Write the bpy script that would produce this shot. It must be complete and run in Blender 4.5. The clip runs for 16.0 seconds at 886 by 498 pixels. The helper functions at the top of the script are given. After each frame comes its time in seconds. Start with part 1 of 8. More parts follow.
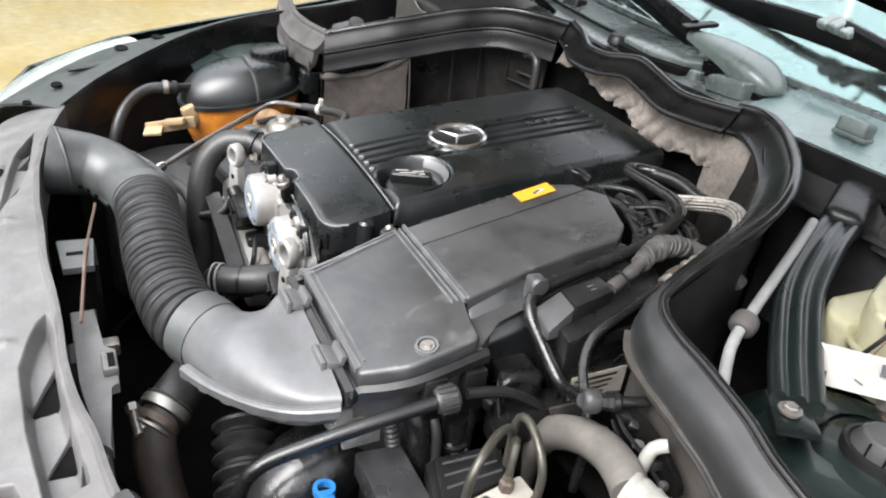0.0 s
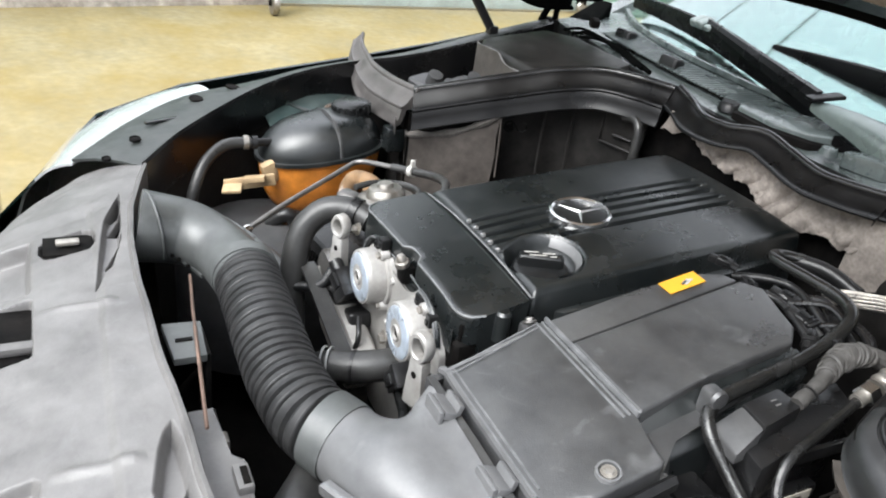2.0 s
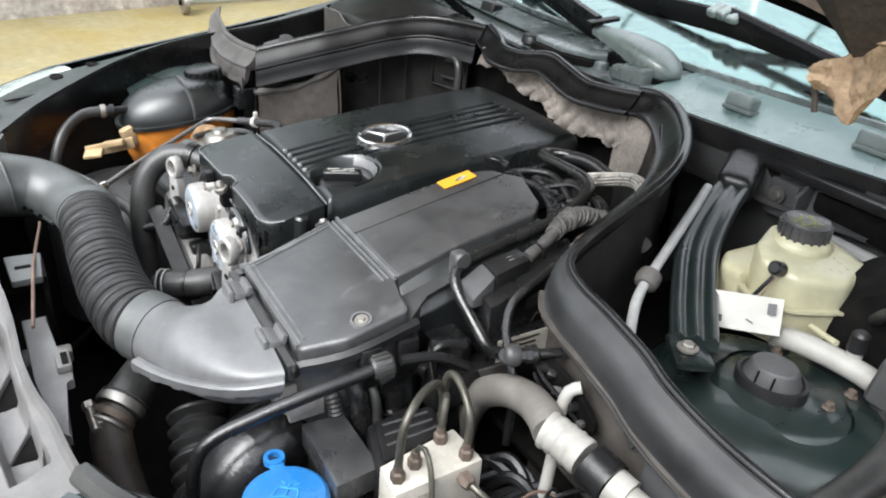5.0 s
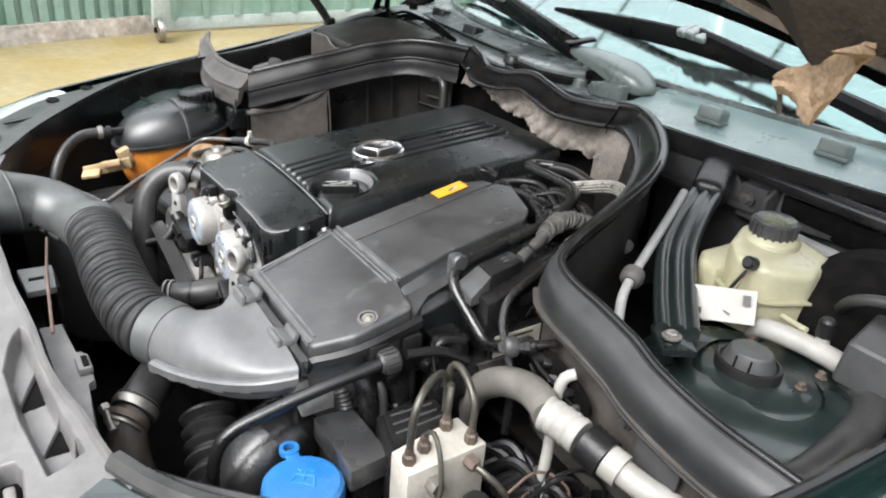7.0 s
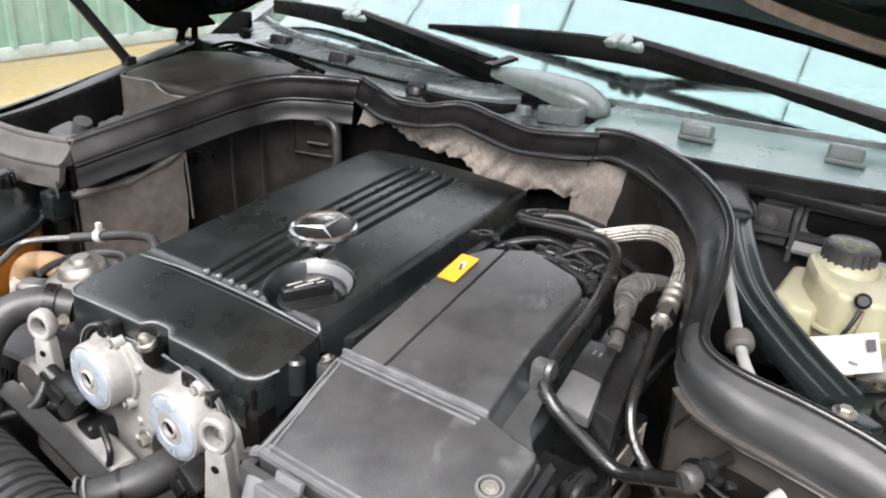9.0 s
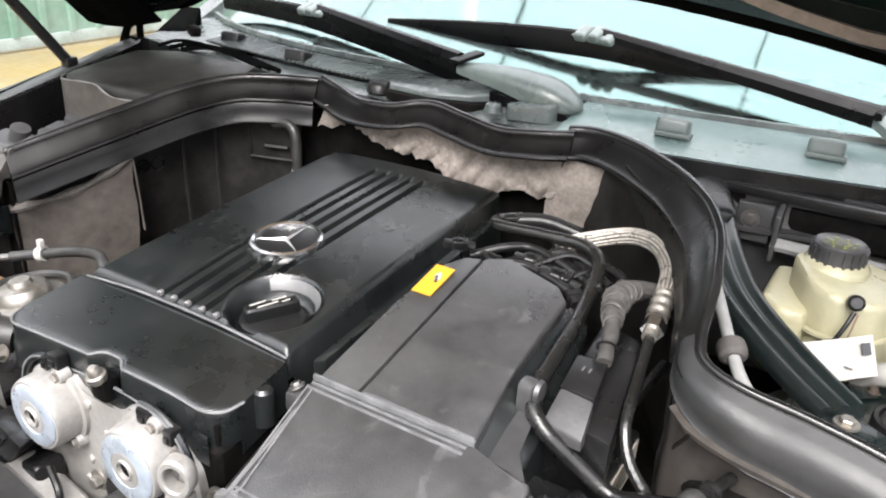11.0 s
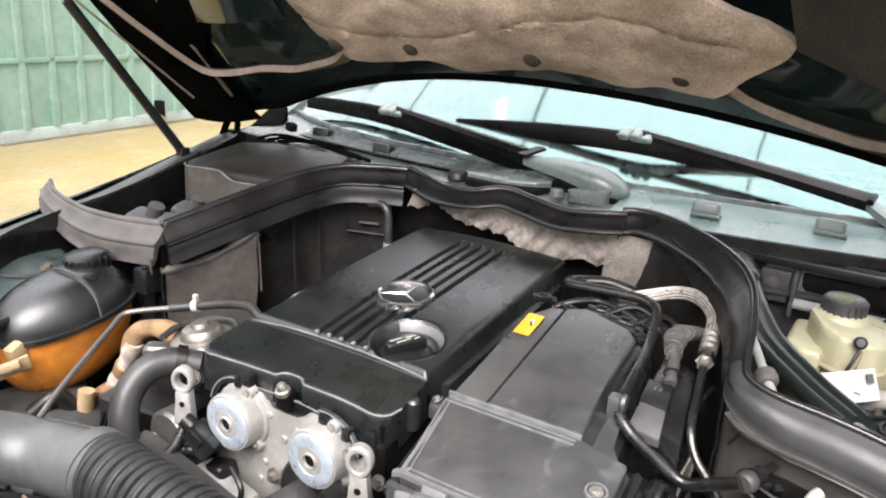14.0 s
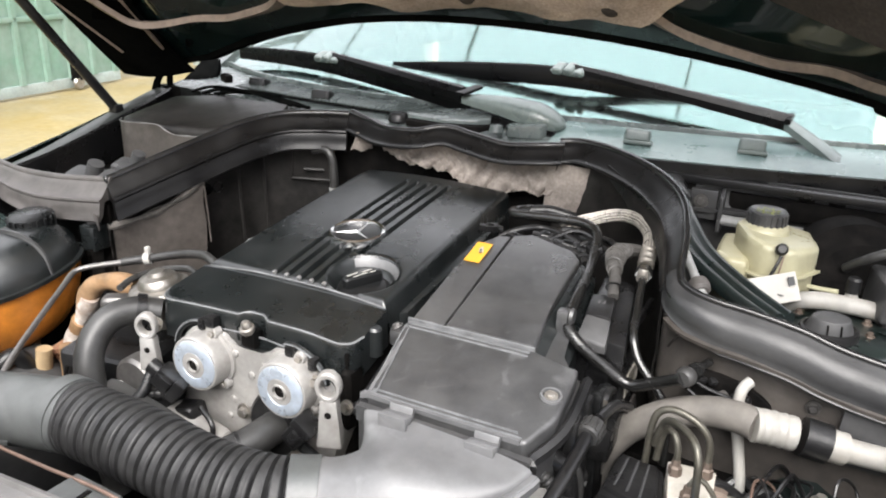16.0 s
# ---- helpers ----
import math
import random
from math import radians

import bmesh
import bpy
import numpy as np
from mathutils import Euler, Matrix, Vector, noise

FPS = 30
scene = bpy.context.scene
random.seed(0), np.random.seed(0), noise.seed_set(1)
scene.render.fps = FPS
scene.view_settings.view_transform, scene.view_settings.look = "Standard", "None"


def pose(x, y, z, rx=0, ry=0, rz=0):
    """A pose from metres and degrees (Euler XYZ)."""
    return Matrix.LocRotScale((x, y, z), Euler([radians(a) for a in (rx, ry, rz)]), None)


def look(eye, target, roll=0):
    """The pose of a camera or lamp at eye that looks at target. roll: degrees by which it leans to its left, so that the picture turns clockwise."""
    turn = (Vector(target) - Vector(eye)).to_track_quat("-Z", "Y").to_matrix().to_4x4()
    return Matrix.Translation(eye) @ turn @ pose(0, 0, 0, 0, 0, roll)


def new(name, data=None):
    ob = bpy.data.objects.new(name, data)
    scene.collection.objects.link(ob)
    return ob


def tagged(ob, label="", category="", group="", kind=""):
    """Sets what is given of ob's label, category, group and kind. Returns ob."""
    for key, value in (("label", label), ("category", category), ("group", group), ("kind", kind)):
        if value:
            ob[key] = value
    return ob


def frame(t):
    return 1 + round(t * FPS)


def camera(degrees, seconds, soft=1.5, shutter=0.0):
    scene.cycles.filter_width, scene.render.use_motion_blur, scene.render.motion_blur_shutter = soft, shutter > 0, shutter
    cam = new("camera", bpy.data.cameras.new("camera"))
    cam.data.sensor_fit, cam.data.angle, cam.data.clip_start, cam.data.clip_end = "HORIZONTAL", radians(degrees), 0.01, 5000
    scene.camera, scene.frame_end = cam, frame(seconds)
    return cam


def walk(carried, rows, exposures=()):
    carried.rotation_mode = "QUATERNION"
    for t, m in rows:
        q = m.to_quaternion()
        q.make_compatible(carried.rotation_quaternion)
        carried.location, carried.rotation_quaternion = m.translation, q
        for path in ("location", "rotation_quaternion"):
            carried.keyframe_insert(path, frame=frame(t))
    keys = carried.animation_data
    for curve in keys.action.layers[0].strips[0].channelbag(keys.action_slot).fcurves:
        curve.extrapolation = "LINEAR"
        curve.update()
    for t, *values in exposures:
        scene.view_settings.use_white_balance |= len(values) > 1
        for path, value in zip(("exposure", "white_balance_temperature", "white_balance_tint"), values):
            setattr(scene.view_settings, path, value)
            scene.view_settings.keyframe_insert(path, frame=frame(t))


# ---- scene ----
cam = camera(60.3, 16.0, soft=2.0)
METRES = 1.74
EXPOSURE = [(0, 1.38, 6400, 10), (1.5, 1.34, 6350, 9), (2.5, 1.15, 6250, 8), (3.5, 1.04, 6250, 8), (4.5, 1.22, 6250, 8), (7, 1.31, 6400, 9), (8, 1.27, 6400, 9), (9, 1.46, 6500, 12), (11.5, 1.57, 6600, 12), (12.5, 1.52, 6700, 14), (14, 1.50, 6650, 13), (16, 1.36, 6580, 11)]
BASE = pose(0.8318, -0.2042, 1.1824, -30.073, -6.122, 64.373)
ROWS = [
    (0.0, 0.0, 0.0, 0.0, 0.0, 0.0, -0.0),
    (0.5, -0.0345, 0.0112, 0.0046, 0.74, -0.74, -1.45),
    (1.0, -0.0616, 0.0256, 0.0135, 0.35, -0.9, -0.96),
    (1.5, -0.079, 0.0342, 0.026, -0.63, 0.13, -0.84),
    (2.0, -0.0892, 0.0406, 0.0381, -0.4, 2.05, -1.41),
    (2.5, -0.0912, 0.0439, 0.0494, 0.01, 3.74, -1.29),
    (3.0, -0.0895, 0.0446, 0.0546, -0.55, 4.63, -0.98),
    (3.5, -0.0854, 0.04, 0.0515, -1.24, 4.66, -0.33),
    (4.0, -0.0584, 0.0227, 0.0299, -1.83, 3.59, 1.71),
    (4.5, -0.0037, -0.0126, -0.001, -2.81, 1.74, 3.72),
    (4.7, 0.0079, -0.0232, -0.0125, -3.13, 1.25, 4.2),
    (6.8, 0.017, -0.0667, -0.0442, -3.19, 1.9, 4.58),
    (7.0, -0.0031, -0.0672, -0.0367, -5.14, 2.96, 5.44),
    (7.5, -0.0847, -0.0643, -0.0184, -12.18, 5.22, 7.91),
    (8.0, -0.0999, -0.03, -0.0052, -14.52, 5.49, 9.64),
    (8.5, -0.0922, 0.0492, 0.0199, -17.06, 4.03, 10.97),
    (9.0, -0.1348, 0.1043, 0.0499, -25.07, 0.14, 16.08),
    (9.2, -0.1551, 0.1248, 0.0652, -28.45, -1.69, 18.14),
    (11.3, -0.1184, 0.1309, 0.0604, -28.15, -1.26, 17.51),
    (11.5, -0.1094, 0.1205, 0.0569, -25.31, 0.08, 17.21),
    (12.0, -0.0997, 0.103, 0.0423, -21.17, 2.78, 16.86),
    (12.5, -0.0987, 0.0907, 0.0331, -19.3, 3.96, 16.51),
    (13.0, -0.1169, 0.0781, 0.0348, -19.23, 5.27, 15.4),
    (13.5, -0.176, 0.066, 0.0445, -23.81, 5.73, 16.22),
    (14.0, -0.2458, 0.0589, 0.0612, -28.36, 5.03, 17.2),
    (14.5, -0.2799, 0.062, 0.074, -30.49, 3.94, 17.85),
    (15.0, -0.2946, 0.0652, 0.0742, -31.22, 2.86, 17.82),
    (15.5, -0.2912, 0.061, 0.0647, -31.6, 1.71, 18.76),
    (16.0, -0.2677, 0.0479, 0.0496, -33.11, -0.02, 20.85),
]
walk(cam, [(t, BASE @ pose(METRES * x, METRES * y, METRES * z, 90 + pitch, roll, yaw)) for t, x, y, z, yaw, pitch, roll in ROWS], EXPOSURE)

# ---- world, sun, exposure ----
world = bpy.data.worlds.new("world")
scene.world = world
world.use_nodes = True
wn = world.node_tree
sky = wn.nodes.new("ShaderNodeTexSky")
sky.sky_type = 'NISHITA'
sky.sun_disc = False
sky.sun_elevation = radians(52)
sky.sun_rotation = radians(158)
sky.air_density, sky.dust_density, sky.ozone_density = 1.0, 4.0, 1.0
# cloud cover: an overcast veil, three times brighter overhead than at the horizon
way = wn.nodes.new("ShaderNodeTexCoord")
split = wn.nodes.new("ShaderNodeSeparateXYZ")
wn.links.new(way.outputs["Generated"], split.inputs[0])
lift = wn.nodes.new("ShaderNodeMapRange")
lift.inputs[1].default_value, lift.inputs[2].default_value, lift.inputs[3].default_value, lift.inputs[4].default_value = 0.0, 1.0, 0.36, 1.3
wn.links.new(split.outputs["Z"], lift.inputs[0])
cloud = wn.nodes.new("ShaderNodeMix")
cloud.data_type, cloud.blend_type = 'RGBA', 'MULTIPLY'
cloud.inputs[0].default_value = 1.0
cloud.inputs[6].default_value = (12.2, 12.3, 12.9, 1)
wn.links.new(lift.outputs[0], cloud.inputs[7])
veil = wn.nodes.new("ShaderNodeMix")
veil.data_type = 'RGBA'
veil.inputs[0].default_value = 0.9
wn.links.new(sky.outputs[0], veil.inputs[6])
wn.links.new(cloud.outputs[2], veil.inputs[7])
wn.links.new(veil.outputs[2], wn.nodes["Background"].inputs[0])
wn.nodes["Background"].inputs[1].default_value = 0.105

sun = new("sun", bpy.data.lights.new("sun", 'SUN'))
sun.data.energy = 3.0
sun.data.angle = radians(40)
sun.data.color = (0.99, 0.97, 0.94)
sun.matrix_world = look((2.0, -6.2, 7.2), (0, 0, 0))


# ---- materials ----
def material(name, base, rough=0.5, metal=0.0, vary=0.25, grain=60.0, stain=7.0, bump=0.15, bump_scale=None,
             dust=None, dust_amount=0.0, dust_scale=9.0, coat=0.0, spec=0.5, rough_vary=0.15, scuff=0.0):
    """A surface with fine grain, larger stains, an optional film of dust and a little relief, all at real size."""
    m = bpy.data.materials.new(name)
    m.use_nodes = True
    nt = m.node_tree
    N, L = nt.nodes, nt.links
    b = N["Principled BSDF"]
    co = N.new("ShaderNodeTexCoord").outputs["Object"]

    def tex(scale, detail=4.0, rgh=0.55):
        t = N.new("ShaderNodeTexNoise")
        t.inputs["Scale"].default_value, t.inputs["Detail"].default_value, t.inputs["Roughness"].default_value = scale, detail, rgh
        L.new(co, t.inputs["Vector"])
        return t.outputs["Fac"]

    def ramp(src, a, c, lo, hi):
        r = N.new("ShaderNodeMapRange")
        r.inputs[1].default_value, r.inputs[2].default_value, r.inputs[3].default_value, r.inputs[4].default_value = a, c, lo, hi
        L.new(src, r.inputs[0])
        return r.outputs[0]

    fine, wide = tex(grain), tex(stain, 6.0, 0.65)
    both = N.new("ShaderNodeMath")
    both.operation = 'MULTIPLY'
    L.new(ramp(fine, 0.3, 0.7, 1 - vary * 0.6, 1 + vary * 0.6), both.inputs[0])
    L.new(ramp(wide, 0.3, 0.7, 1 - vary, 1 + vary), both.inputs[1])
    tint = N.new("ShaderNodeMix")
    tint.data_type, tint.blend_type = 'RGBA', 'MULTIPLY'
    tint.inputs[0].default_value = 1.0
    tint.inputs[6].default_value = (*base, 1)
    L.new(both.outputs[0], tint.inputs[7])
    colour = tint.outputs[2]
    roughness = ramp(wide, 0.3, 0.7, max(0.02, rough - rough_vary), min(1, rough + rough_vary))
    if dust:
        film = ramp(tex(dust_scale, 9.0, 0.72), 0.38, 0.72, 0.0, dust_amount)
        over = N.new("ShaderNodeMix")
        over.data_type = 'RGBA'
        over.inputs[7].default_value = (*dust, 1)
        L.new(film, over.inputs[0])
        L.new(colour, over.inputs[6])
        colour = over.outputs[2]
    if scuff:
        # pale finger smears and rubbed spots
        rub = N.new("ShaderNodeTexNoise")
        rub.inputs["Scale"].default_value, rub.inputs["Detail"].default_value, rub.inputs["Distortion"].default_value = 26.0, 5.0, 1.6
        L.new(co, rub.inputs["Vector"])
        over = N.new("ShaderNodeMix")
        over.data_type = 'RGBA'
        over.inputs[7].default_value = (0.22, 0.22, 0.225, 1)
        L.new(ramp(rub.outputs["Fac"], 0.60, 0.74, 0.0, scuff), over.inputs[0])
        L.new(colour, over.inputs[6])
        colour = over.outputs[2]
    L.new(colour, b.inputs["Base Color"])
    L.new(roughness, b.inputs["Roughness"])
    b.inputs["Metallic"].default_value = metal
    b.inputs["Specular IOR Level"].default_value = spec
    b.inputs["Coat Weight"].default_value = coat
    b.inputs["Coat Roughness"].default_value = 0.06
    if bump:
        k = N.new("ShaderNodeBump")
        k.inputs["Strength"].default_value = bump
        k.inputs["Distance"].default_value = 0.002
        L.new(tex(bump_scale or grain * 4, 3.0), k.inputs["Height"])
        L.new(k.outputs[0], b.inputs["Normal"])
    return m


DUST = (0.20, 0.198, 0.192)
M = dict(
    cover=material("satin_black_plastic", (0.0054, 0.0072, 0.0077), 0.31, vary=0.22, grain=90, dust=DUST, dust_amount=0.04, dust_scale=14, bump=0.12, bump_scale=900, spec=0.85, scuff=0.05),
    cover_gloss=material("black_cap_plastic", (0.006, 0.0065, 0.007), 0.3, vary=0.2, dust=DUST, dust_amount=0.05, spec=0.35),
    airbox=material("grey_black_plastic", (0.026, 0.0265, 0.028), 0.36, vary=0.25, dust=DUST, dust_amount=0.22, dust_scale=9, bump=0.18, bump_scale=700, spec=0.85, scuff=0.22),
    duct=material("weathered_duct_plastic", (0.088, 0.089, 0.092), 0.47, vary=0.22, dust=DUST, dust_amount=0.3, dust_scale=12, bump=0.1, bump_scale=500, spec=0.9, scuff=0.25),
    elbow=material("dark_duct_plastic", (0.052, 0.0555, 0.0550), 0.46, vary=0.3, dust=(0.13, 0.135, 0.132), dust_amount=0.35, dust_scale=12, bump=0.1, bump_scale=500, spec=0.7, scuff=0.12),
    bellows=material("ribbed_rubber", (0.0115, 0.0115, 0.012), 0.5, vary=0.35, dust=DUST, dust_amount=0.10, dust_scale=30, spec=0.42, bump=0.1, bump_scale=300),
    hose=material("hose_rubber", (0.018, 0.0178, 0.0175), 0.42, vary=0.3, dust=DUST, dust_amount=0.18, dust_scale=16, spec=0.5),
    panel=material("dusty_panel_plastic", (0.098, 0.0945, 0.0925), 0.46, vary=0.16, stain=14, dust=(0.29, 0.285, 0.28), dust_amount=0.35, dust_scale=9, bump=0.15, bump_scale=300, scuff=0.2),
    black=material("black_steel", (0.0045, 0.0045, 0.005), 0.28, vary=0.3, dust=DUST, dust_amount=0.05, spec=0.6),
    # near-black with thin grime; shade of deep gaps is put into the colour
    dark=material("black_with_gap_shade", (0.003, 0.003, 0.003), 0.7, vary=0.4, dust=(0.03, 0.025, 0.022), dust_amount=0.25, dust_scale=30, spec=0.06),
    inner=material("grimy_inner_panel", (0.0115, 0.0110, 0.0106), 0.45, vary=0.4, dust=(0.062, 0.057, 0.053), dust_amount=0.36, dust_scale=22, spec=0.2),
    shield=material("fibre_heat_shield", (0.215, 0.190, 0.170), 0.8, vary=0.35, grain=220, stain=14, dust=(0.09, 0.077, 0.068), dust_amount=0.5, dust_scale=24, bump=0.4, bump_scale=120, spec=0.2),
    paint=material("dark_green_metallic_paint", (0.004, 0.014, 0.0135), 0.22, metal=0.25, vary=0.15, coat=1.0, dust=DUST, dust_amount=0.04, bump=0.0),
    arch_paint=material("dusty_green_arch_paint", (0.018, 0.032, 0.031), 0.32, vary=0.4, stain=10, coat=0.2, dust=(0.12, 0.135, 0.13), dust_amount=0.5, dust_scale=12, bump=0.06),
    tower_paint=material("dull_black_green_paint", (0.0035, 0.0095, 0.009), 0.34, metal=0.1, vary=0.35, stain=10, coat=0.25, dust=(0.05, 0.055, 0.05), dust_amount=0.3, dust_scale=14, bump=0.05),
    # body paint paled to carry the light grey reflection on the pillars
    pillar_paint=material("reflection_paled_pillar_paint", (0.06, 0.072, 0.070), 0.28, metal=0.2, vary=0.2, coat=0.6, dust=(0.25, 0.27, 0.265), dust_amount=0.4, dust_scale=10, bump=0.0),
    cowl=material("cowl_plastic", (0.055, 0.067, 0.066), 0.26, vary=0.25, dust=(0.24, 0.27, 0.265), dust_amount=0.45, dust_scale=16, bump=0.1, spec=0.6),
    alu=material("cast_aluminium", (0.40, 0.39, 0.375), 0.5, metal=0.45, vary=0.15, grain=150, stain=25, dust=(0.20, 0.175, 0.145), dust_amount=0.4, dust_scale=30, bump=0.2, bump_scale=500),
    zinc=material("zinc_plate", (0.50, 0.57, 0.66), 0.34, metal=0.55, vary=0.15, grain=120, stain=40, dust=(0.5, 0.48, 0.44), dust_amount=0.3, dust_scale=45),
    chrome=material("chrome", (0.62, 0.62, 0.62), 0.22, metal=1.0, vary=0.12, bump=0, rough_vary=0.08),
    badge_metal=material("brushed_badge_metal", (0.55, 0.55, 0.55), 0.42, metal=0.9, vary=0.12, bump=0, rough_vary=0.05),
    steel=material("dull_steel", (0.34, 0.325, 0.30), 0.42, metal=0.85, vary=0.3, grain=130, dust=(0.2, 0.15, 0.1), dust_amount=0.4, dust_scale=40),
    rust=material("rusted_steel", (0.20, 0.10, 0.055), 0.8, vary=0.5, grain=140, stain=30, bump=0.5),
    orange=material("amber_tank_plastic", (0.56, 0.20, 0.030), 0.34, vary=0.3, stain=9, dust=(0.20, 0.07, 0.015), dust_amount=0.4, dust_scale=7),
    tan=material("tan_plastic", (0.42, 0.305, 0.175), 0.55, vary=0.35, stain=20, dust=(0.12, 0.08, 0.05), dust_amount=0.35, dust_scale=30),
    cream=material("yellowed_reservoir_plastic", (0.355, 0.342, 0.240), 0.38, vary=0.12, stain=10, dust=(0.34, 0.28, 0.12), dust_amount=0.3),
    yellow=material("yellow_print", (0.56, 0.28, 0.022), 0.45, vary=0.06, bump=0),
    ink=material("dark_ink", (0.03, 0.03, 0.03), 0.6, vary=0.1, bump=0),
    ink_green=material("green_print", (0.20, 0.22, 0.06), 0.6, vary=0.3, bump=0),
    paper=material("white_paper", (0.37, 0.36, 0.335), 0.7, vary=0.08, stain=20, bump=0.1),
    blue=material("blue_cap_plastic", (0.018, 0.155, 0.42), 0.4, vary=0.15, dust=(0.2, 0.3, 0.42), dust_amount=0.22),
    blue_mark=material("pale_blue_relief", (0.05, 0.25, 0.54), 0.35, vary=0.1, bump=0),
    white_sleeve=material("white_sleeve", (0.285, 0.279, 0.262), 0.45, vary=0.18, stain=25, dust=(0.18, 0.15, 0.11), dust_amount=0.45, dust_scale=30),
    grey_pipe=material("grey_painted_pipe", (0.27, 0.275, 0.275), 0.45, vary=0.2, dust=(0.15, 0.135, 0.115), dust_amount=0.35),
    braid=material("braided_steel", (0.42, 0.39, 0.35), 0.36, metal=0.7, vary=0.4, grain=520, stain=90, bump=0.5, bump_scale=520),
    copper=material("dull_copper", (0.15, 0.10, 0.078), 0.45, metal=0.3, vary=0.4),
    pad=material("fibre_insulation", (0.43, 0.350, 0.295), 0.95, vary=0.4, grain=260, stain=9, dust=(0.12, 0.092, 0.075), dust_amount=0.45, dust_scale=12, bump=0.6, bump_scale=240, spec=0.1),
    glass_lamp=material("clear_lamp_cover", (0.40, 0.42, 0.42), 0.18, vary=0.15, coat=1.0, bump=0),
    trim=material("black_trim", (0.006, 0.006, 0.0065), 0.32, vary=0.2, dust=DUST, dust_amount=0.07, dust_scale=16, spec=0.35),
    felt=material("dirty_felt", (0.085, 0.079, 0.074), 0.9, vary=0.4, grain=260, stain=18, dust=(0.2, 0.185, 0.17), dust_amount=0.4, dust_scale=20, bump=0.5, bump_scale=200, spec=0.1),
    rust_steel=material("rusty_dark_steel", (0.12, 0.095, 0.078), 0.55, metal=0.5, vary=0.4, grain=130, dust=(0.10, 0.065, 0.045), dust_amount=0.5, dust_scale=60),
    pipe_black=material("greasy_black_pipe", (0.011, 0.011, 0.0108), 0.20, metal=0.1, vary=0.3, grain=120, stain=30, dust=(0.05, 0.047, 0.042), dust_amount=0.08, dust_scale=40, spec=0.7),
    gunmetal=material("dull_dark_steel", (0.16, 0.155, 0.15), 0.4, metal=0.7, vary=0.3, grain=130, dust=(0.1, 0.09, 0.08), dust_amount=0.4, dust_scale=40),
    bracepaint=material("black_green_brace_paint", (0.0035, 0.0075, 0.0072), 0.34, metal=0.1, vary=0.3, coat=0.3, dust=DUST, dust_amount=0.05),
    pad_dark=material("sooty_insulation", (0.050, 0.043, 0.039), 0.9, vary=0.35, grain=200, stain=10, bump=0.5, bump_scale=200, spec=0.1),
    pad_torn=material("torn_insulation_edge", (0.27, 0.195, 0.13), 0.95, vary=0.4, grain=220, stain=30, dust=(0.12, 0.09, 0.07), dust_amount=0.4, dust_scale=40, bump=0.8, bump_scale=240, spec=0.1),
    # cowl plastic made paler and greener to paint the sky's reflection
    cowl_pale=material("sky_paled_cowl_plastic", (0.102, 0.150, 0.145), 0.28, vary=0.15, stain=6, dust=(0.22, 0.28, 0.268), dust_amount=0.4, dust_scale=14, bump=0.1, spec=0.7),
    brown_hose=material("brown_dusted_hose", (0.042, 0.034, 0.028), 0.5, vary=0.4, stain=14, dust=(0.13, 0.11, 0.09), dust_amount=0.35, dust_scale=18, spec=0.4),
    line_steel=material("olive_zinc_line", (0.088, 0.084, 0.070), 0.36, metal=0.6, vary=0.3, grain=150, dust=(0.08, 0.07, 0.05), dust_amount=0.4, dust_scale=50),
    wiper_pale=material("weathered_wiper_plastic", (0.095, 0.118, 0.113), 0.34, vary=0.2, stain=9, dust=(0.20, 0.235, 0.225), dust_amount=0.4, dust_scale=16, bump=0.1, spec=0.6),
    wiper_black=material("wiper_black", (0.003, 0.003, 0.0034), 0.3, vary=0.2, dust=DUST, dust_amount=0.01, spec=0.14),
    channel=material("dirty_channel_and_highlight", (0.21, 0.165, 0.135), 0.6, vary=0.3, grain=120, stain=14, dust=(0.08, 0.06, 0.05), dust_amount=0.4, dust_scale=18),
    cast_cream=material("dull_cream_alloy", (0.47, 0.445, 0.395), 0.5, metal=0.1, vary=0.15, grain=150, stain=25, dust=(0.25, 0.21, 0.16), dust_amount=0.4, dust_scale=30, bump=0.2, bump_scale=500),
    seal_bead=material("polished_seal_bead", (0.008, 0.008, 0.0085), 0.20, vary=0.3, stain=12, dust=DUST, dust_amount=0.04, dust_scale=16, bump=0.04, bump_scale=200, spec=0.5, rough_vary=0.08),
    seal=material("black_seal_rubber", (0.0032, 0.0031, 0.0033), 0.30, vary=0.3, stain=12, dust=DUST, dust_amount=0.03, dust_scale=16, bump=0.06, bump_scale=200, spec=0.24, rough_vary=0.1),
    skirt=material("dusty_skirt_rubber", (0.0125, 0.0128, 0.0134), 0.42, vary=0.3, stain=10, dust=(0.065, 0.065, 0.066), dust_amount=0.30, dust_scale=14, bump=0.08, bump_scale=200, spec=0.5),
    old_rubber=material("faded_grey_rubber", (0.055, 0.050, 0.048), 0.5, vary=0.4, stain=14, dust=(0.105, 0.099, 0.094), dust_amount=0.4, dust_scale=20, bump=0.15, bump_scale=160, spec=0.5),
    tape=material("grey_brown_loom_tape", (0.060, 0.057, 0.054), 0.6, vary=0.35, grain=160, stain=30, bump=0.35, bump_scale=260, spec=0.35),
    hose_pale=material("dusty_grey_hose", (0.118, 0.110, 0.100), 0.6, vary=0.2, stain=18, dust=(0.23, 0.21, 0.185), dust_amount=0.4, dust_scale=18, spec=0.3),
    wall_grey=material("grey_plastic_wall", (0.041, 0.042, 0.044), 0.46, vary=0.25, stain=9, dust=(0.10, 0.095, 0.09), dust_amount=0.35, dust_scale=12, spec=0.4),
    # pale grey of rubbed edges, with edge highlights put into the colour
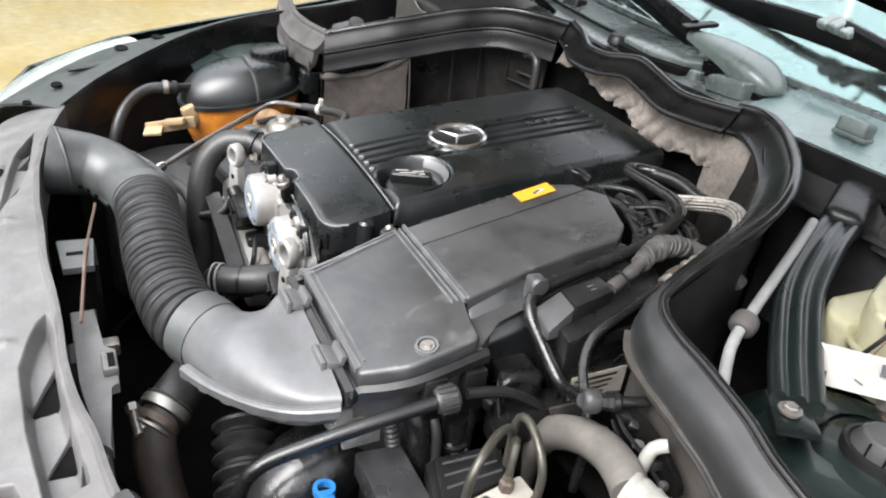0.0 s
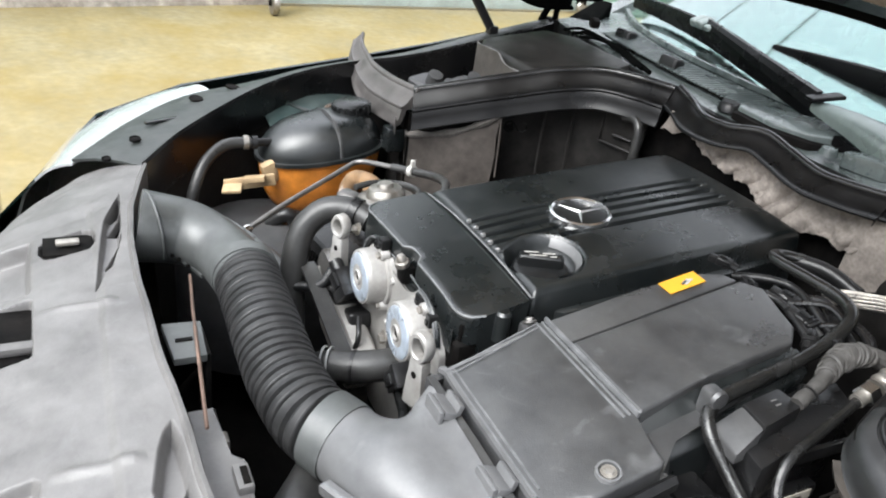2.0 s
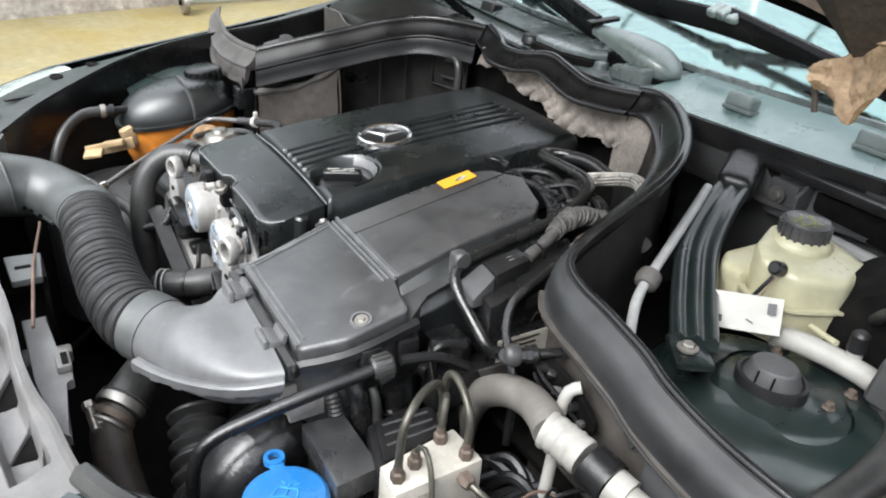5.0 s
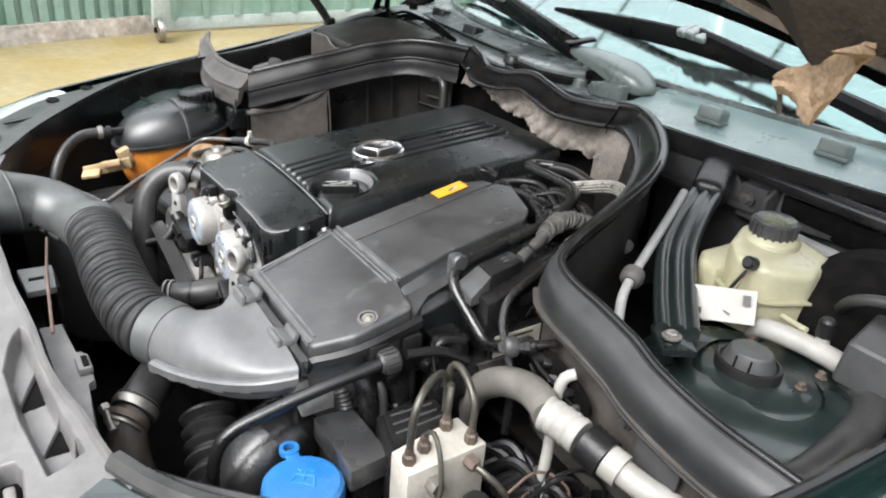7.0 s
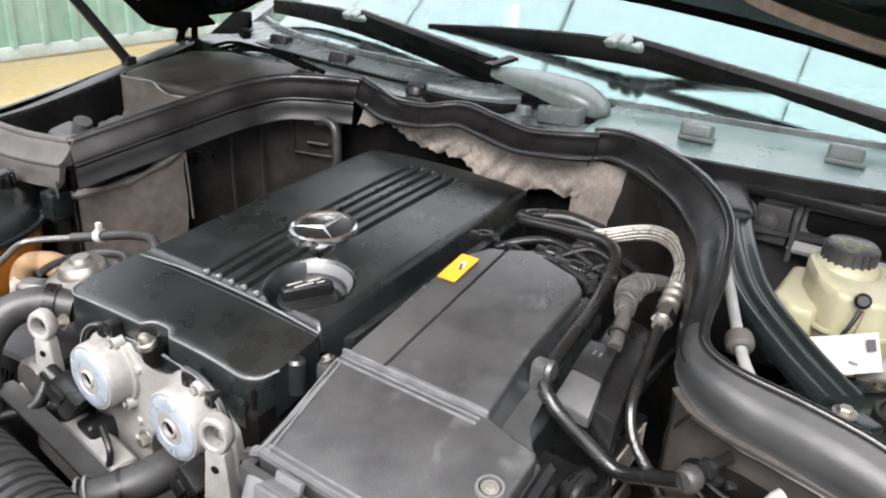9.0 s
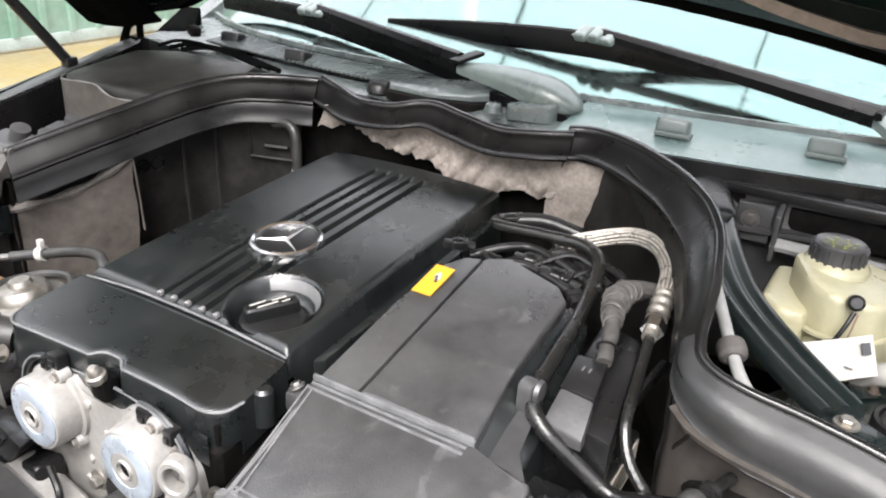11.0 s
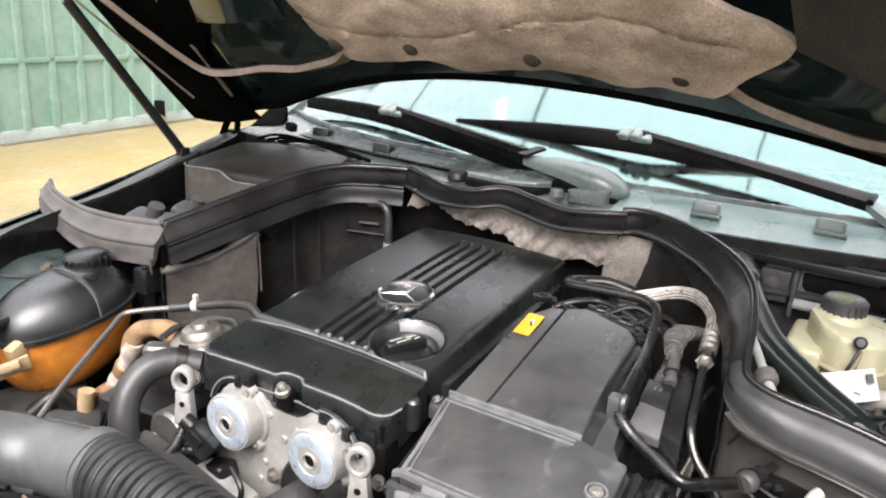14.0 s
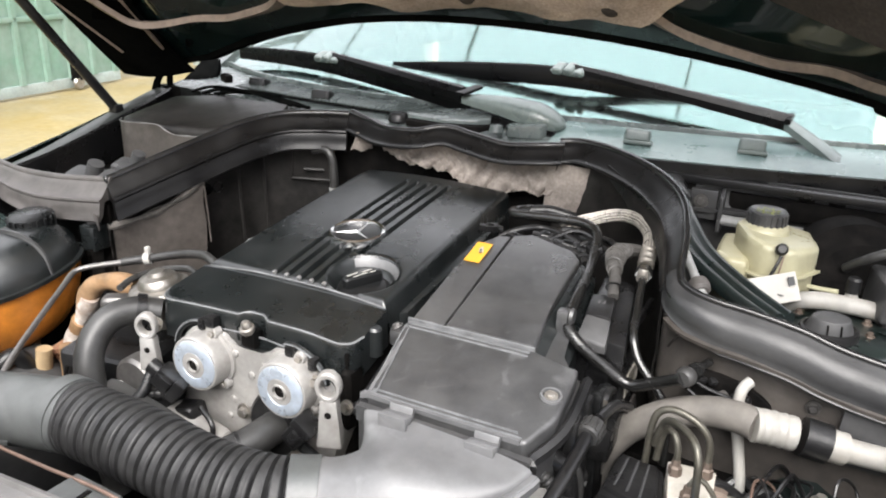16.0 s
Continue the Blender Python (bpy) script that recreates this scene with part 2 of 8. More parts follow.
    worn=material("worn_edge_and_highlight", (0.155, 0.159, 0.163), 0.45, vary=0.3, grain=90, stain=30, dust=(0.05, 0.05, 0.05), dust_amount=0.5, dust_scale=40),
    brown_wall=material("brown_grimed_wall", (0.056, 0.049, 0.044), 0.55, vary=0.45, stain=12, dust=(0.095, 0.083, 0.074), dust_amount=0.5, dust_scale=18, bump=0.3, bump_scale=150, spec=0.3),
    near_wall=material("grimy_grey_brown_wall", (0.052, 0.047, 0.043), 0.5, vary=0.45, stain=12, dust=(0.085, 0.074, 0.064), dust_amount=0.5, dust_scale=16, bump=0.3, bump_scale=150, spec=0.35),
    hood_black=material("black_hood_frame", (0.0028, 0.0032, 0.0032), 0.45, vary=0.3, dust=(0.012, 0.011, 0.010), dust_amount=0.2, dust_scale=14, spec=0.0),
    rail_paint=material("dull_green_grey_rail", (0.030, 0.034, 0.033), 0.42, vary=0.3, stain=16, dust=(0.10, 0.10, 0.095), dust_amount=0.3, dust_scale=20, spec=0.4),
    chalk=material("chalky_rusted_pipe", (0.52, 0.48, 0.44), 0.8, vary=0.3, grain=120, stain=40, dust=(0.20, 0.10, 0.045), dust_amount=0.75, dust_scale=34, bump=0.5, bump_scale=220, spec=0.15),
    brown_plastic=material("brown_heat_sleeve", (0.22, 0.13, 0.065), 0.6, vary=0.4, stain=22, dust=(0.36, 0.26, 0.17), dust_amount=0.4, dust_scale=36, spec=0.3),
    tyre=material("tyre_rubber", (0.02, 0.02, 0.02), 0.8),
    green=material("green_sheet_metal", (0.138, 0.246, 0.188), 0.5, vary=0.16, grain=20, stain=1.2, dust=(0.285, 0.337, 0.312), dust_amount=0.7, dust_scale=2.2, bump=0.1),
    grey_green=material("faded_gate_frame", (0.32, 0.38, 0.36), 0.6, vary=0.2, stain=4, dust=(0.25, 0.2, 0.15), dust_amount=0.3),
    concrete=material("wall_concrete", (0.34, 0.31, 0.265), 0.9, vary=0.6, grain=18, stain=2.2, dust=(0.12, 0.085, 0.06), dust_amount=0.7, dust_scale=2.6, bump=0.5, bump_scale=50),
    ground=material("stained_yard_concrete", (0.216, 0.184, 0.104), 0.85, vary=0.24, grain=18, stain=1.1, dust=(0.195, 0.136, 0.027), dust_amount=0.95, dust_scale=1.5, bump=0.35, bump_scale=40),
    beam=material("roof_beam_steel", (0.24, 0.28, 0.28), 0.6, vary=0.2),
)

glass = bpy.data.materials.new("windscreen_glass")
glass.use_nodes = True
g = glass.node_tree.nodes["Principled BSDF"]
g.inputs["Base Color"].default_value = (0.78, 0.94, 0.90, 1)
g.inputs["Roughness"].default_value = 0.03
g.inputs["IOR"].default_value = 2.03
g.inputs["Transmission Weight"].default_value = 1.0
g.inputs["Specular Tint"].default_value = (0.64, 1.0, 0.955, 1)
M["glass"] = glass


# ---- mesh helpers ----
def V(*a):
    return Vector(a)


def thing(name, at, label, category, group="", kind=""):
    """The empty at a thing's base that holds its parts."""
    e = new(name)
    e.empty_display_size = 0.02
    e.location = at
    return tagged(e, label, category, group, kind)


def part(name, bm, mat, parent=None, label="", sharp=35, kind=""):
    """Links a bmesh, built in world metres, as one mesh under a thing or a part."""
    me = bpy.data.meshes.new(name)
    bmesh.ops.recalc_face_normals(bm, faces=bm.faces)
    bm.to_mesh(me)
    bm.free()
    me.polygons.foreach_set("use_smooth", [True] * len(me.polygons))
    me.set_sharp_from_angle(angle=radians(sharp))
    me.materials.append(M[mat] if isinstance(mat, str) else mat)
    ob = new(name, me)
    if parent is not None:
        ob.parent = parent
        if parent.parent is None:
            ob.matrix_parent_inverse = Matrix.Translation(-parent.location)
    if label:
        ob["label"] = label
    if kind:
        ob["kind"] = kind
    return ob


def join(*bms):
    """One bmesh out of several."""
    out = bmesh.new()
    for b in bms:
        me = bpy.data.meshes.new("t")
        b.to_mesh(me)
        b.free()
        out.from_mesh(me)
        bpy.data.meshes.remove(me)
    return out


def box(size, m=None, bevel=0.003, seg=2):
    bm = bmesh.new()
    bmesh.ops.create_cube(bm, size=1)
    bmesh.ops.scale(bm, vec=size, verts=bm.verts)
    if bevel:
        bmesh.ops.bevel(bm, geom=bm.edges[:], offset=min(bevel, min(size) * 0.45), segments=seg, affect='EDGES', profile=0.6)
    if m is not None:
        bm.transform(m)
    return bm


def lathe(profile, m=None, n=32, squash=None):
    """Turns (radius, height) pairs round z."""
    bm = bmesh.new()
    rings = []
    for r, z in profile:
        if r < 1e-6:
            rings.append([bm.verts.new((0, 0, z))])
        else:
            rings.append([bm.verts.new((r * math.cos(2 * math.pi * i / n), r * math.sin(2 * math.pi * i / n), z)) for i in range(n)])
    for a, b in zip(rings, rings[1:]):
        for i in range(n):
            j = (i + 1) % n
            if len(a) == 1 and len(b) == 1:
                continue
            if len(a) == 1:
                bm.faces.new((a[0], b[j], b[i]))
            elif len(b) == 1:
                bm.faces.new((a[i], a[j], b[0]))
            else:
                bm.faces.new((a[i], a[j], b[j], b[i]))
    if squash:
        bmesh.ops.scale(bm, vec=squash, verts=bm.verts)
    if m is not None:
        bm.transform(m)
    return bm


def smooth_path(pts, step=0.006):
    """A Catmull-Rom line through the points, resampled at even steps."""
    p = [Vector(q) for q in pts]
    p = [p[0] * 2 - p[1]] + p + [p[-1] * 2 - p[-2]]
    fine = []
    for a, b, c, d in zip(p, p[1:], p[2:], p[3:]):
        for i in range(16):
            t = i / 16
            fine.append(0.5 * ((2 * b) + (c - a) * t + (2 * a - 5 * b + 4 * c - d) * t * t + (3 * b - a - 3 * c + d) * t ** 3))
    fine.append(p[-2])
    s = [0.0]
    for a, b in zip(fine, fine[1:]):
        s.append(s[-1] + (b - a).length)
    n = max(3, int(s[-1] / step))
    out, k = [], 0
    for i in range(n + 1):
        w = s[-1] * i / n
        while k < len(s) - 2 and s[k + 1] < w:
            k += 1
        f = (w - s[k]) / max(1e-9, s[k + 1] - s[k])
        out.append(fine[k].lerp(fine[k + 1], min(1, f)))
    return out, s[-1]


def on_line(line, u):
    """The point at the share u of an evenly sampled line."""
    k = min(1.0, max(0.0, u)) * (len(line) - 1)
    i = min(len(line) - 2, int(k))
    return line[i].lerp(line[i + 1], k - i)


def frames(line):
    """Tangent, side and up at each point, carried along without twist."""
    out = []
    t0 = (line[1] - line[0]).normalized()
    side = t0.cross(V(0, 0, 1))
    if side.length < 0.05:
        side = t0.cross(V(0, 1, 0))
    side.normalize()
    for i in range(len(line)):
        t = (line[min(i + 1, len(line) - 1)] - line[max(i - 1, 0)]).normalized()
        side = (side - t * side.dot(t)).normalized()
        out.append((t, side, side.cross(t).normalized()))
    return out


def tube(pts, r, n=12, step=0.006, ends=True, smooth=True):
    """A round bar or hose along a line; r is a radius, or a function of the share of the length and the length."""
    if smooth:
        line, length = smooth_path(pts, step)
    else:
        line = [Vector(q) for q in pts]
        length = sum((b - a).length for a, b in zip(line, line[1:]))
    bm = bmesh.new()
    rings = []
    for i, (c, (t, a, b)) in enumerate(zip(line, frames(line))):
        rr = r(i / (len(line) - 1), length) if callable(r) else r
        rings.append([bm.verts.new(c + a * (rr * math.cos(2 * math.pi * k / n)) + b * (rr * math.sin(2 * math.pi * k / n))) for k in range(n)])
    for a, b in zip(rings, rings[1:]):
        for k in range(n):
            bm.faces.new((a[k], a[(k + 1) % n], b[(k + 1) % n], b[k]))
    if ends:
        bm.faces.new(rings[0][::-1])
        bm.faces.new(rings[-1])
    return bm


def sweep(pts, profile, step=0.01, upright=True, scale=None, wob=0.0):
    """A closed profile of (side, up) pairs carried along a line, kept upright."""
    line, _ = smooth_path(pts, step)
    bm = bmesh.new()
    rings = []
    for i, c in enumerate(line):
        t = (line[min(i + 1, len(line) - 1)] - line[max(i - 1, 0)]).normalized()
        side = t.cross(V(0, 0, 1)).normalized()
        up = side.cross(t).normalized()
        if upright:
            up = V(0, 0, 1)
        f = scale(i / (len(line) - 1)) if scale else 1.0
        w = noise.noise(c * 16) * wob
        rings.append([bm.verts.new(c + side * (u * f + w) + up * (v * f + w * 0.5)) for u, v in profile])
    n = len(profile)
    for a, b in zip(rings, rings[1:]):
        for k in range(n):
            bm.faces.new((a[k], a[(k + 1) % n], b[(k + 1) % n], b[k]))
    bm.faces.new(rings[0][::-1])
    bm.faces.new(rings[-1])
    return bm


def prism(poly, top, bottom, bevel=0.004, seg=2):
    """A plate over a polygon of (x, y); top and bottom are heights or functions of x and y."""
    ft = top if callable(top) else (lambda x, y: top)
    fb = bottom if callable(bottom) else (lambda x, y: bottom)
    bm = bmesh.new()
    a = [bm.verts.new((x, y, ft(x, y))) for x, y in poly]
    b = [bm.verts.new((x, y, fb(x, y))) for x, y in poly]
    bm.faces.new(a)
    bm.faces.new(b[::-1])
    n = len(poly)
    for i in range(n):
        bm.faces.new((a[i], b[i], b[(i + 1) % n], a[(i + 1) % n]))
    if bevel:
        rim = [e for e in bm.edges if all(v in a for v in e.verts)]
        up = [e for e in bm.edges if (e.verts[0] in a) != (e.verts[1] in a)]
        bmesh.ops.bevel(bm, geom=rim + up, offset=bevel, segments=seg, affect='EDGES', profile=0.6)
    return bm


def sheet(nu, nv, f, thick=0.0):
    """A grid f(u, v) for u, v in 0..1, given a thickness along its normals where asked."""
    bm = bmesh.new()
    g = [[bm.verts.new(f(i / nu, j / nv)) for j in range(nv + 1)] for i in range(nu + 1)]
    for i in range(nu):
        for j in range(nv):
            bm.faces.new((g[i][j], g[i + 1][j], g[i + 1][j + 1], g[i][j + 1]))
    if thick:
        bmesh.ops.recalc_face_normals(bm, faces=bm.faces)
        bmesh.ops.solidify(bm, geom=bm.faces[:], thickness=thick)
    return bm


def at(x, y, z, rx=0, ry=0, rz=0):
    return pose(x, y, z, rx, ry, rz)


def along(a, b):
    """The pose at a whose z axis points at b."""
    d = Vector(b) - Vector(a)
    return Matrix.Translation(a) @ d.to_track_quat('Z', 'Y').to_matrix().to_4x4()


def bolt(m, r=0.007, h=0.006, washer=True):
    """A hex head on a washer."""
    head = lathe([(0, h), (r * 0.85, h), (r, h * 0.8), (r, 0.001), (r, 0)], m, 6)
    if washer:
        return join(head, lathe([(0, 0.0018), (r * 1.55, 0.0018), (r * 1.6, 0.0), (0, 0.0)], m, 16))
    return head


# ---- yard: ground, fence wall, sliding gate, roof beams ----
def build_yard():
    def land(u, v):
        x, y = (u - 0.5) * 240, (v - 0.5) * 240
        return V(x, y, 0)
    tagged(part("ground", sheet(24, 24, land), "ground"), "yellow-stained pale concrete yard, worn and dusty", "ground", kind="structure")

    wall = thing("wall_west", (-4.75, 0, 0), "fence of faded green ribbed sheets on a stained concrete plinth", "wall", kind="structure")
    run = [(-3.52, -5.0), (-4.93, 1.16)]

    def on(s):
        a = Vector((run[0][0], run[0][1], 0))
        b = Vector((run[-1][0], run[-1][1], 0))
        return a.lerp(b, s)

    def plinth(u, v):
        c = on(u)
        w = noise.noise(V(u * 14, v * 3, 2)) * 0.012
        prof = [(0.0, 0.0), (0.01, 0.06), (0.03, 0.115), (0.16, 0.125)]
        k = min(3, int(v * 3))
        return V(c.x - prof[k][0] + w, c.y, prof[k][1] + (w if k in (1, 2) else 0))
    part("plinth", sheet(130, 3, plinth), "concrete", wall, "rough stained concrete plinth")
    for i in range(31):
        c, d = on(i / 31), on((i + 1) / 31)
        t = (d - c)

        def rib(u, v, c=c, t=t):
            p = c + t * u
            wave = 0.018 * (1 if (u * 2) % 1 < 0.55 else -1)
            return V(p.x - 0.07 + wave, p.y, 0.105 + v * 2.45)
        part("sheet", sheet(16, 1, rib, 0.002), "green", wall)
    part("drain_pipe", join(tube([(-4.55, -0.18, 0.62), (-4.30, -0.17, 0.62)], 0.06, 16), lathe([(0.045, 0), (0.08, 0), (0.08, 0.03), (0.045, 0.03)], along((-4.33, -0.17, 0.62), (-4.25, -0.17, 0.62)), 16)), "trim", wall, "short black pipe stub")

    gate = thing("sliding_gate", (-4.98, 1.3, 0), "faded green ribbed metal sliding gate on a grey steel frame", "gate")
    a, b = V(-4.93, 1.20, 0), V(-5.28, 5.6, 0)
    t = (b - a).normalized()
    nrm = V(t.y, -t.x, 0)
    turn = math.degrees(math.atan2(t.y, t.x))
    L = (b - a).length
    mid = (a + b) / 2
    low = a.lerp(b, 0.3725)
    part("bottom_rail", box((L * 0.745, 0.05, 0.085), at(low.x, low.y, 0.060, 0, 0, turn), 0.006), "grey_green", gate)
    far = a.lerp(b, 0.625)
    part("guide_wheel", lathe([(0.0, -0.02), (0.045, -0.02), (0.055, 0.0), (0.045, 0.02), (0.0, 0.02)], along((far.x + 0.08, far.y, 0.060), (far.x + 0.98, far.y + 0.1, 0.060)), 20), "steel", gate, "small grey guide wheel")
    part("wheel_bracket", box((0.06, 0.10, 0.14), at(far.x + 0.05, far.y, 0.15, 0, 0, turn), 0.006), "dark", gate)
    part("top_rail", box((L, 0.05, 0.08), at(mid.x, mid.y, 2.4, 0, 0, turn), 0.006), "grey_green", gate)
    part("middle_rail", box((L, 0.012, 0.04), at(mid.x + nrm.x * 0.03, mid.y + nrm.y * 0.03, 0.60, 0, 0, turn), 0.004), "green", gate)
    for s in (0.0, 1.0):
        p = a.lerp(b, s)
        part("post", box((0.09, 0.07, 2.36), at(p.x, p.y, 1.2, 0, 0, turn), 0.006), "grey_green", gate)
    n = 18
    for i in range(n):
        c, d = a.lerp(b, i / n), a.lerp(b, (i + 1) / n)

        def rib(u, v, c=c, d=d):
            p = c.lerp(d, u)
            k = (u * 1.0) % 1
            wave = 0.022 if 0.1 < k < 0.32 else 0.0
            return V(p.x, p.y, 0.10 + v * 2.28) + nrm * (0.012 + wave)
        part("sheet", sheet(24, 1, rib, 0.002), "green", gate)
    w = V(-4.55, 1.05, 0.0)
    part("wheel_arm", join(tube([(-4.80, 1.15, 0.50), (-4.78, 1.13, 0.32), (-4.70, 1.10, 0.26)], 0.03, 8), box((0.07, 0.09, 0.20), at(-4.66, 1.09, 0.20, 0, 14, 0), 0.006)), "grey_green", gate)
    wheel = part("wheel", lathe([(0.0, -0.022), (0.05, -0.022), (0.075, -0.02), (0.082, 0.0), (0.075, 0.02), (0.05, 0.022), (0.0, 0.022)], along((-4.60, 1.07, 0.082), (-4.60 + nrm.y * 0.3, 1.07 - 0.9, 0.082)), 28), "steel", gate, "grey steel gate wheel")
    part("hub", lathe([(0, -0.035), (0.02, -0.035), (0.02, 0.035), (0, 0.035)], along((-4.60, 1.07, 0.082), (-4.60, 0.17, 0.082)), 14), "dark", wheel)
    part("upright", box((0.08, 0.08, 0.9), at(-4.82, 1.16, 0.80, 0, 0, turn), 0.006), "grey_green", gate)

    for i in range(7):
        x = -5.2 + i * 1.75
        r = thing("roof_beam", (x, -1.0, 4.2), "thin dark steel roof beam high above the car", "beam", "roof beams", "structure")
        part("web", box((0.014, 16, 0.04), at(x, -1.0, 4.2), 0.003), "beam", r)
    for y in (-3.4, 4.2):
        r = thing("roof_girder", (1.0, y, 4.32), "dark steel roof girder carrying the beams", "beam", "roof girders", "structure")
        part("web", box((13, 0.08, 0.16), at(1.0, y, 4.33), 0.006), "beam", r)
        for x in (-5.4, 7.4):
            part("column", box((0.10, 0.10, 4.26), at(x, y, 2.12), 0.006), "beam", r)


build_yard()


# ---- the car: body, cowl, windscreen, hood ----
car = thing("car", (0, 0, 0), "dark green car with its hood raised over a dusty engine bay", "car")

RAIL_IN = [(-0.404, -0.204, 0.724), (-0.488, -0.133, 0.742), (-0.598, -0.004, 0.766), (-0.657, 0.10, 0.780), (-0.678, 0.20, 0.792), (-0.69, 0.33, 0.805), (-0.71, 0.49, 0.832), (-0.74, 0.68, 0.868)]
RAIL_OUT = [(-0.471, -0.297, 0.712), (-0.582, -0.208, 0.727), (-0.668, -0.105, 0.742), (-0.688, 0.017, 0.760), (-0.712, 0.10, 0.774), (-0.72, 0.20, 0.789), (-0.735, 0.33, 0.805), (-0.755, 0.49, 0.838), (-0.785, 0.68, 0.872)]


def flip(pts, s):
    """The far side's line, or its mirror image on the near side, whose rail stands further out."""
    return pts if s > 0 else [(-x + 0.07 * min(1, max(0, (y + 0.22) / 0.25)), y, z) for x, y, z in pts]


def rail_sheet(a, b, thick=0.004, nv=3):
    la, _ = smooth_path(a, 0.02)
    lb, _ = smooth_path(b, 0.02)
    n = 48

    def f(u, v):
        p = on_line(la, u)
        q = on_line(lb, u)
        c = p.lerp(q, v)
        c = c + V(0, 0, 0.006 * math.sin(math.pi * v))
        return c
    return sheet(n, nv, f, thick)


for s, side in ((-1, "r"), (1, "l")):
    k = -s
    sh = 0.0 if k > 0 else 0.07
    rin, rout = flip(RAIL_IN, k), flip(RAIL_OUT, k)
    rail = part("fender_rail", rail_sheet(rin, rout), "rail_paint" if k > 0 else "paint", car, "dark fender rail along the bay with clip holes")
    lip = [(x, y, z - 0.01) for x, y, z in rin]
    part("rail_flange", sweep(lip, [(-0.004, -0.055), (0.004, -0.055), (0.004, 0.016), (0.001, 0.020), (-0.004, 0.016)], 0.015), "black", car)
    part("inner_fender", rail_sheet([(x, y, z - 0.05) for x, y, z in rin], [(x, y + 0.02, 0.30) for x, y, z in rin], 0.003), "inner" if k > 0 else "dark", car)

    # outer skin, from the hood line down to the sill
    def skin(u, v, k=k, sh=sh):
        line = [(-0.50, -0.36, 0.66), (-0.70, -0.25, 0.70), (-0.755, -0.10, 0.735), (-0.745, 0.05, 0.765), (-0.75, 0.20, 0.788), (-0.76, 0.40, 0.82), (-0.79, 0.68, 0.866), (-0.80, 0.95, 0.90)]
        i = min(len(line) - 2, int(u * (len(line) - 1)))
        f = u * (len(line) - 1) - i
        p = Vector(line[i]).lerp(Vector(line[i + 1]), f)
        out = 0.10 * math.sin(min(1, v * 2.2) * math.pi / 2)
        z = p.z * (1 - v) + 0.20 * v
        q = V(p.x - out * (0.9 if p.y > -0.2 else 0.5), p.y - (0.12 * math.sin(min(1, v * 2) * math.pi / 2) if p.y < -0.05 else 0), z)
        return V(q.x * k + sh, q.y, q.z)
    part("fender", sheet(42, 14, skin, 0.004), "paint", car, "dark green painted fender")

    # headlamp
    lamp_line = [(-0.530, -0.366, 0.640), (-0.700, -0.288, 0.668), (-0.788, -0.188, 0.690), (-0.765, -0.100, 0.716)]
    ll, _ = smooth_path(lamp_line, 0.01)
    lo, _ = smooth_path([(-0.471, -0.297, 0.706), (-0.582, -0.208, 0.722), (-0.668, -0.105, 0.737), (-0.700, -0.06, 0.742)], 0.01)

    def lens(u, v, k=k, ll=ll, lo=lo, sh=sh):
        p = on_line(lo, u)
        q = on_line(ll, u)
        c = p.lerp(q, min(1, v * 1.6)) + V(0, 0, 0.012 * math.sin(math.pi * min(1, v * 1.6)))
        if v > 0.625:
            w = (v - 0.625) / 0.375
            c = c + V(-0.03 * w, -0.05 * w, -0.16 * w)
        return V(c.x * k + sh * 0.7, c.y, c.z)
    part("headlamp", sheet(24, 14, lens, 0.004), "glass_lamp", car, "clear headlamp cover")

    # clip holes on the rail
    for x, y, z, r, a in ((-0.478, -0.208, 0.7365, 0.0065, 1.0), (-0.432, -0.252, 0.7255, 0.005, 1.0), (-0.611, -0.097, 0.7535, 0.0075, 1.3), (-0.640, -0.030, 0.7635, 0.006, 1.8)):
        part("clip_hole", lathe([(0, 0.002), (r * 0.8, 0.002), (r, 0.0015), (r * 1.25, 0.003), (r * 1.35, 0.0)], at(x * k + sh * 0.5, y, z, 8, 4, 45) @ Matrix.Diagonal((a, 1, 1, 1)), 16), "dark", rail)
    part("clip", box((0.066, 0.009, 0.005), at(-0.541 * k + sh * 0.7, -0.158, 0.7435, 0, 0, -67 * k), 0.003), "black", rail, "black slot clip")
    wheel = part("front_wheel", lathe([(0.0, -0.09), (0.20, -0.10), (0.30, -0.09), (0.312, -0.05), (0.312, 0.05), (0.30, 0.09), (0.20, 0.10), (0.0, 0.09)], at(-0.76 * k + sh, 0.28, 0.312, 0, 90, 0), 32), "tyre", car)

part("under_tray", box((1.36, 1.25, 0.02), at(0, 0.25, 0.28), 0.004), "dark", car, "grimy under-tray, near-black with the shade below the engine")
part("bumper", prism([(-0.70, -0.52), (-0.40, -0.60), (0, -0.63), (0.40, -0.60), (0.70, -0.52), (0.60, -0.40), (0.3, -0.43), (0, -0.44), (-0.3, -0.43), (-0.60, -0.40)], 0.64, 0.25, 0.02, 3), "paint", car, "dark green bumper")

# front panel over the radiator
INNER = [(-0.404, -0.204), (-0.300, -0.229), (-0.247, -0.238), (-0.113, -0.246), (0.04, -0.242), (0.155, -0.236), (0.26, -0.230), (0.33, -0.217), (0.39, -0.208), (0.445, -0.199)]
OUTER = [(0.475, -0.300), (0.36, -0.372), (0.20, -0.43), (0.0, -0.455), (-0.20, -0.43), (-0.36, -0.372), (-0.475, -0.300)]
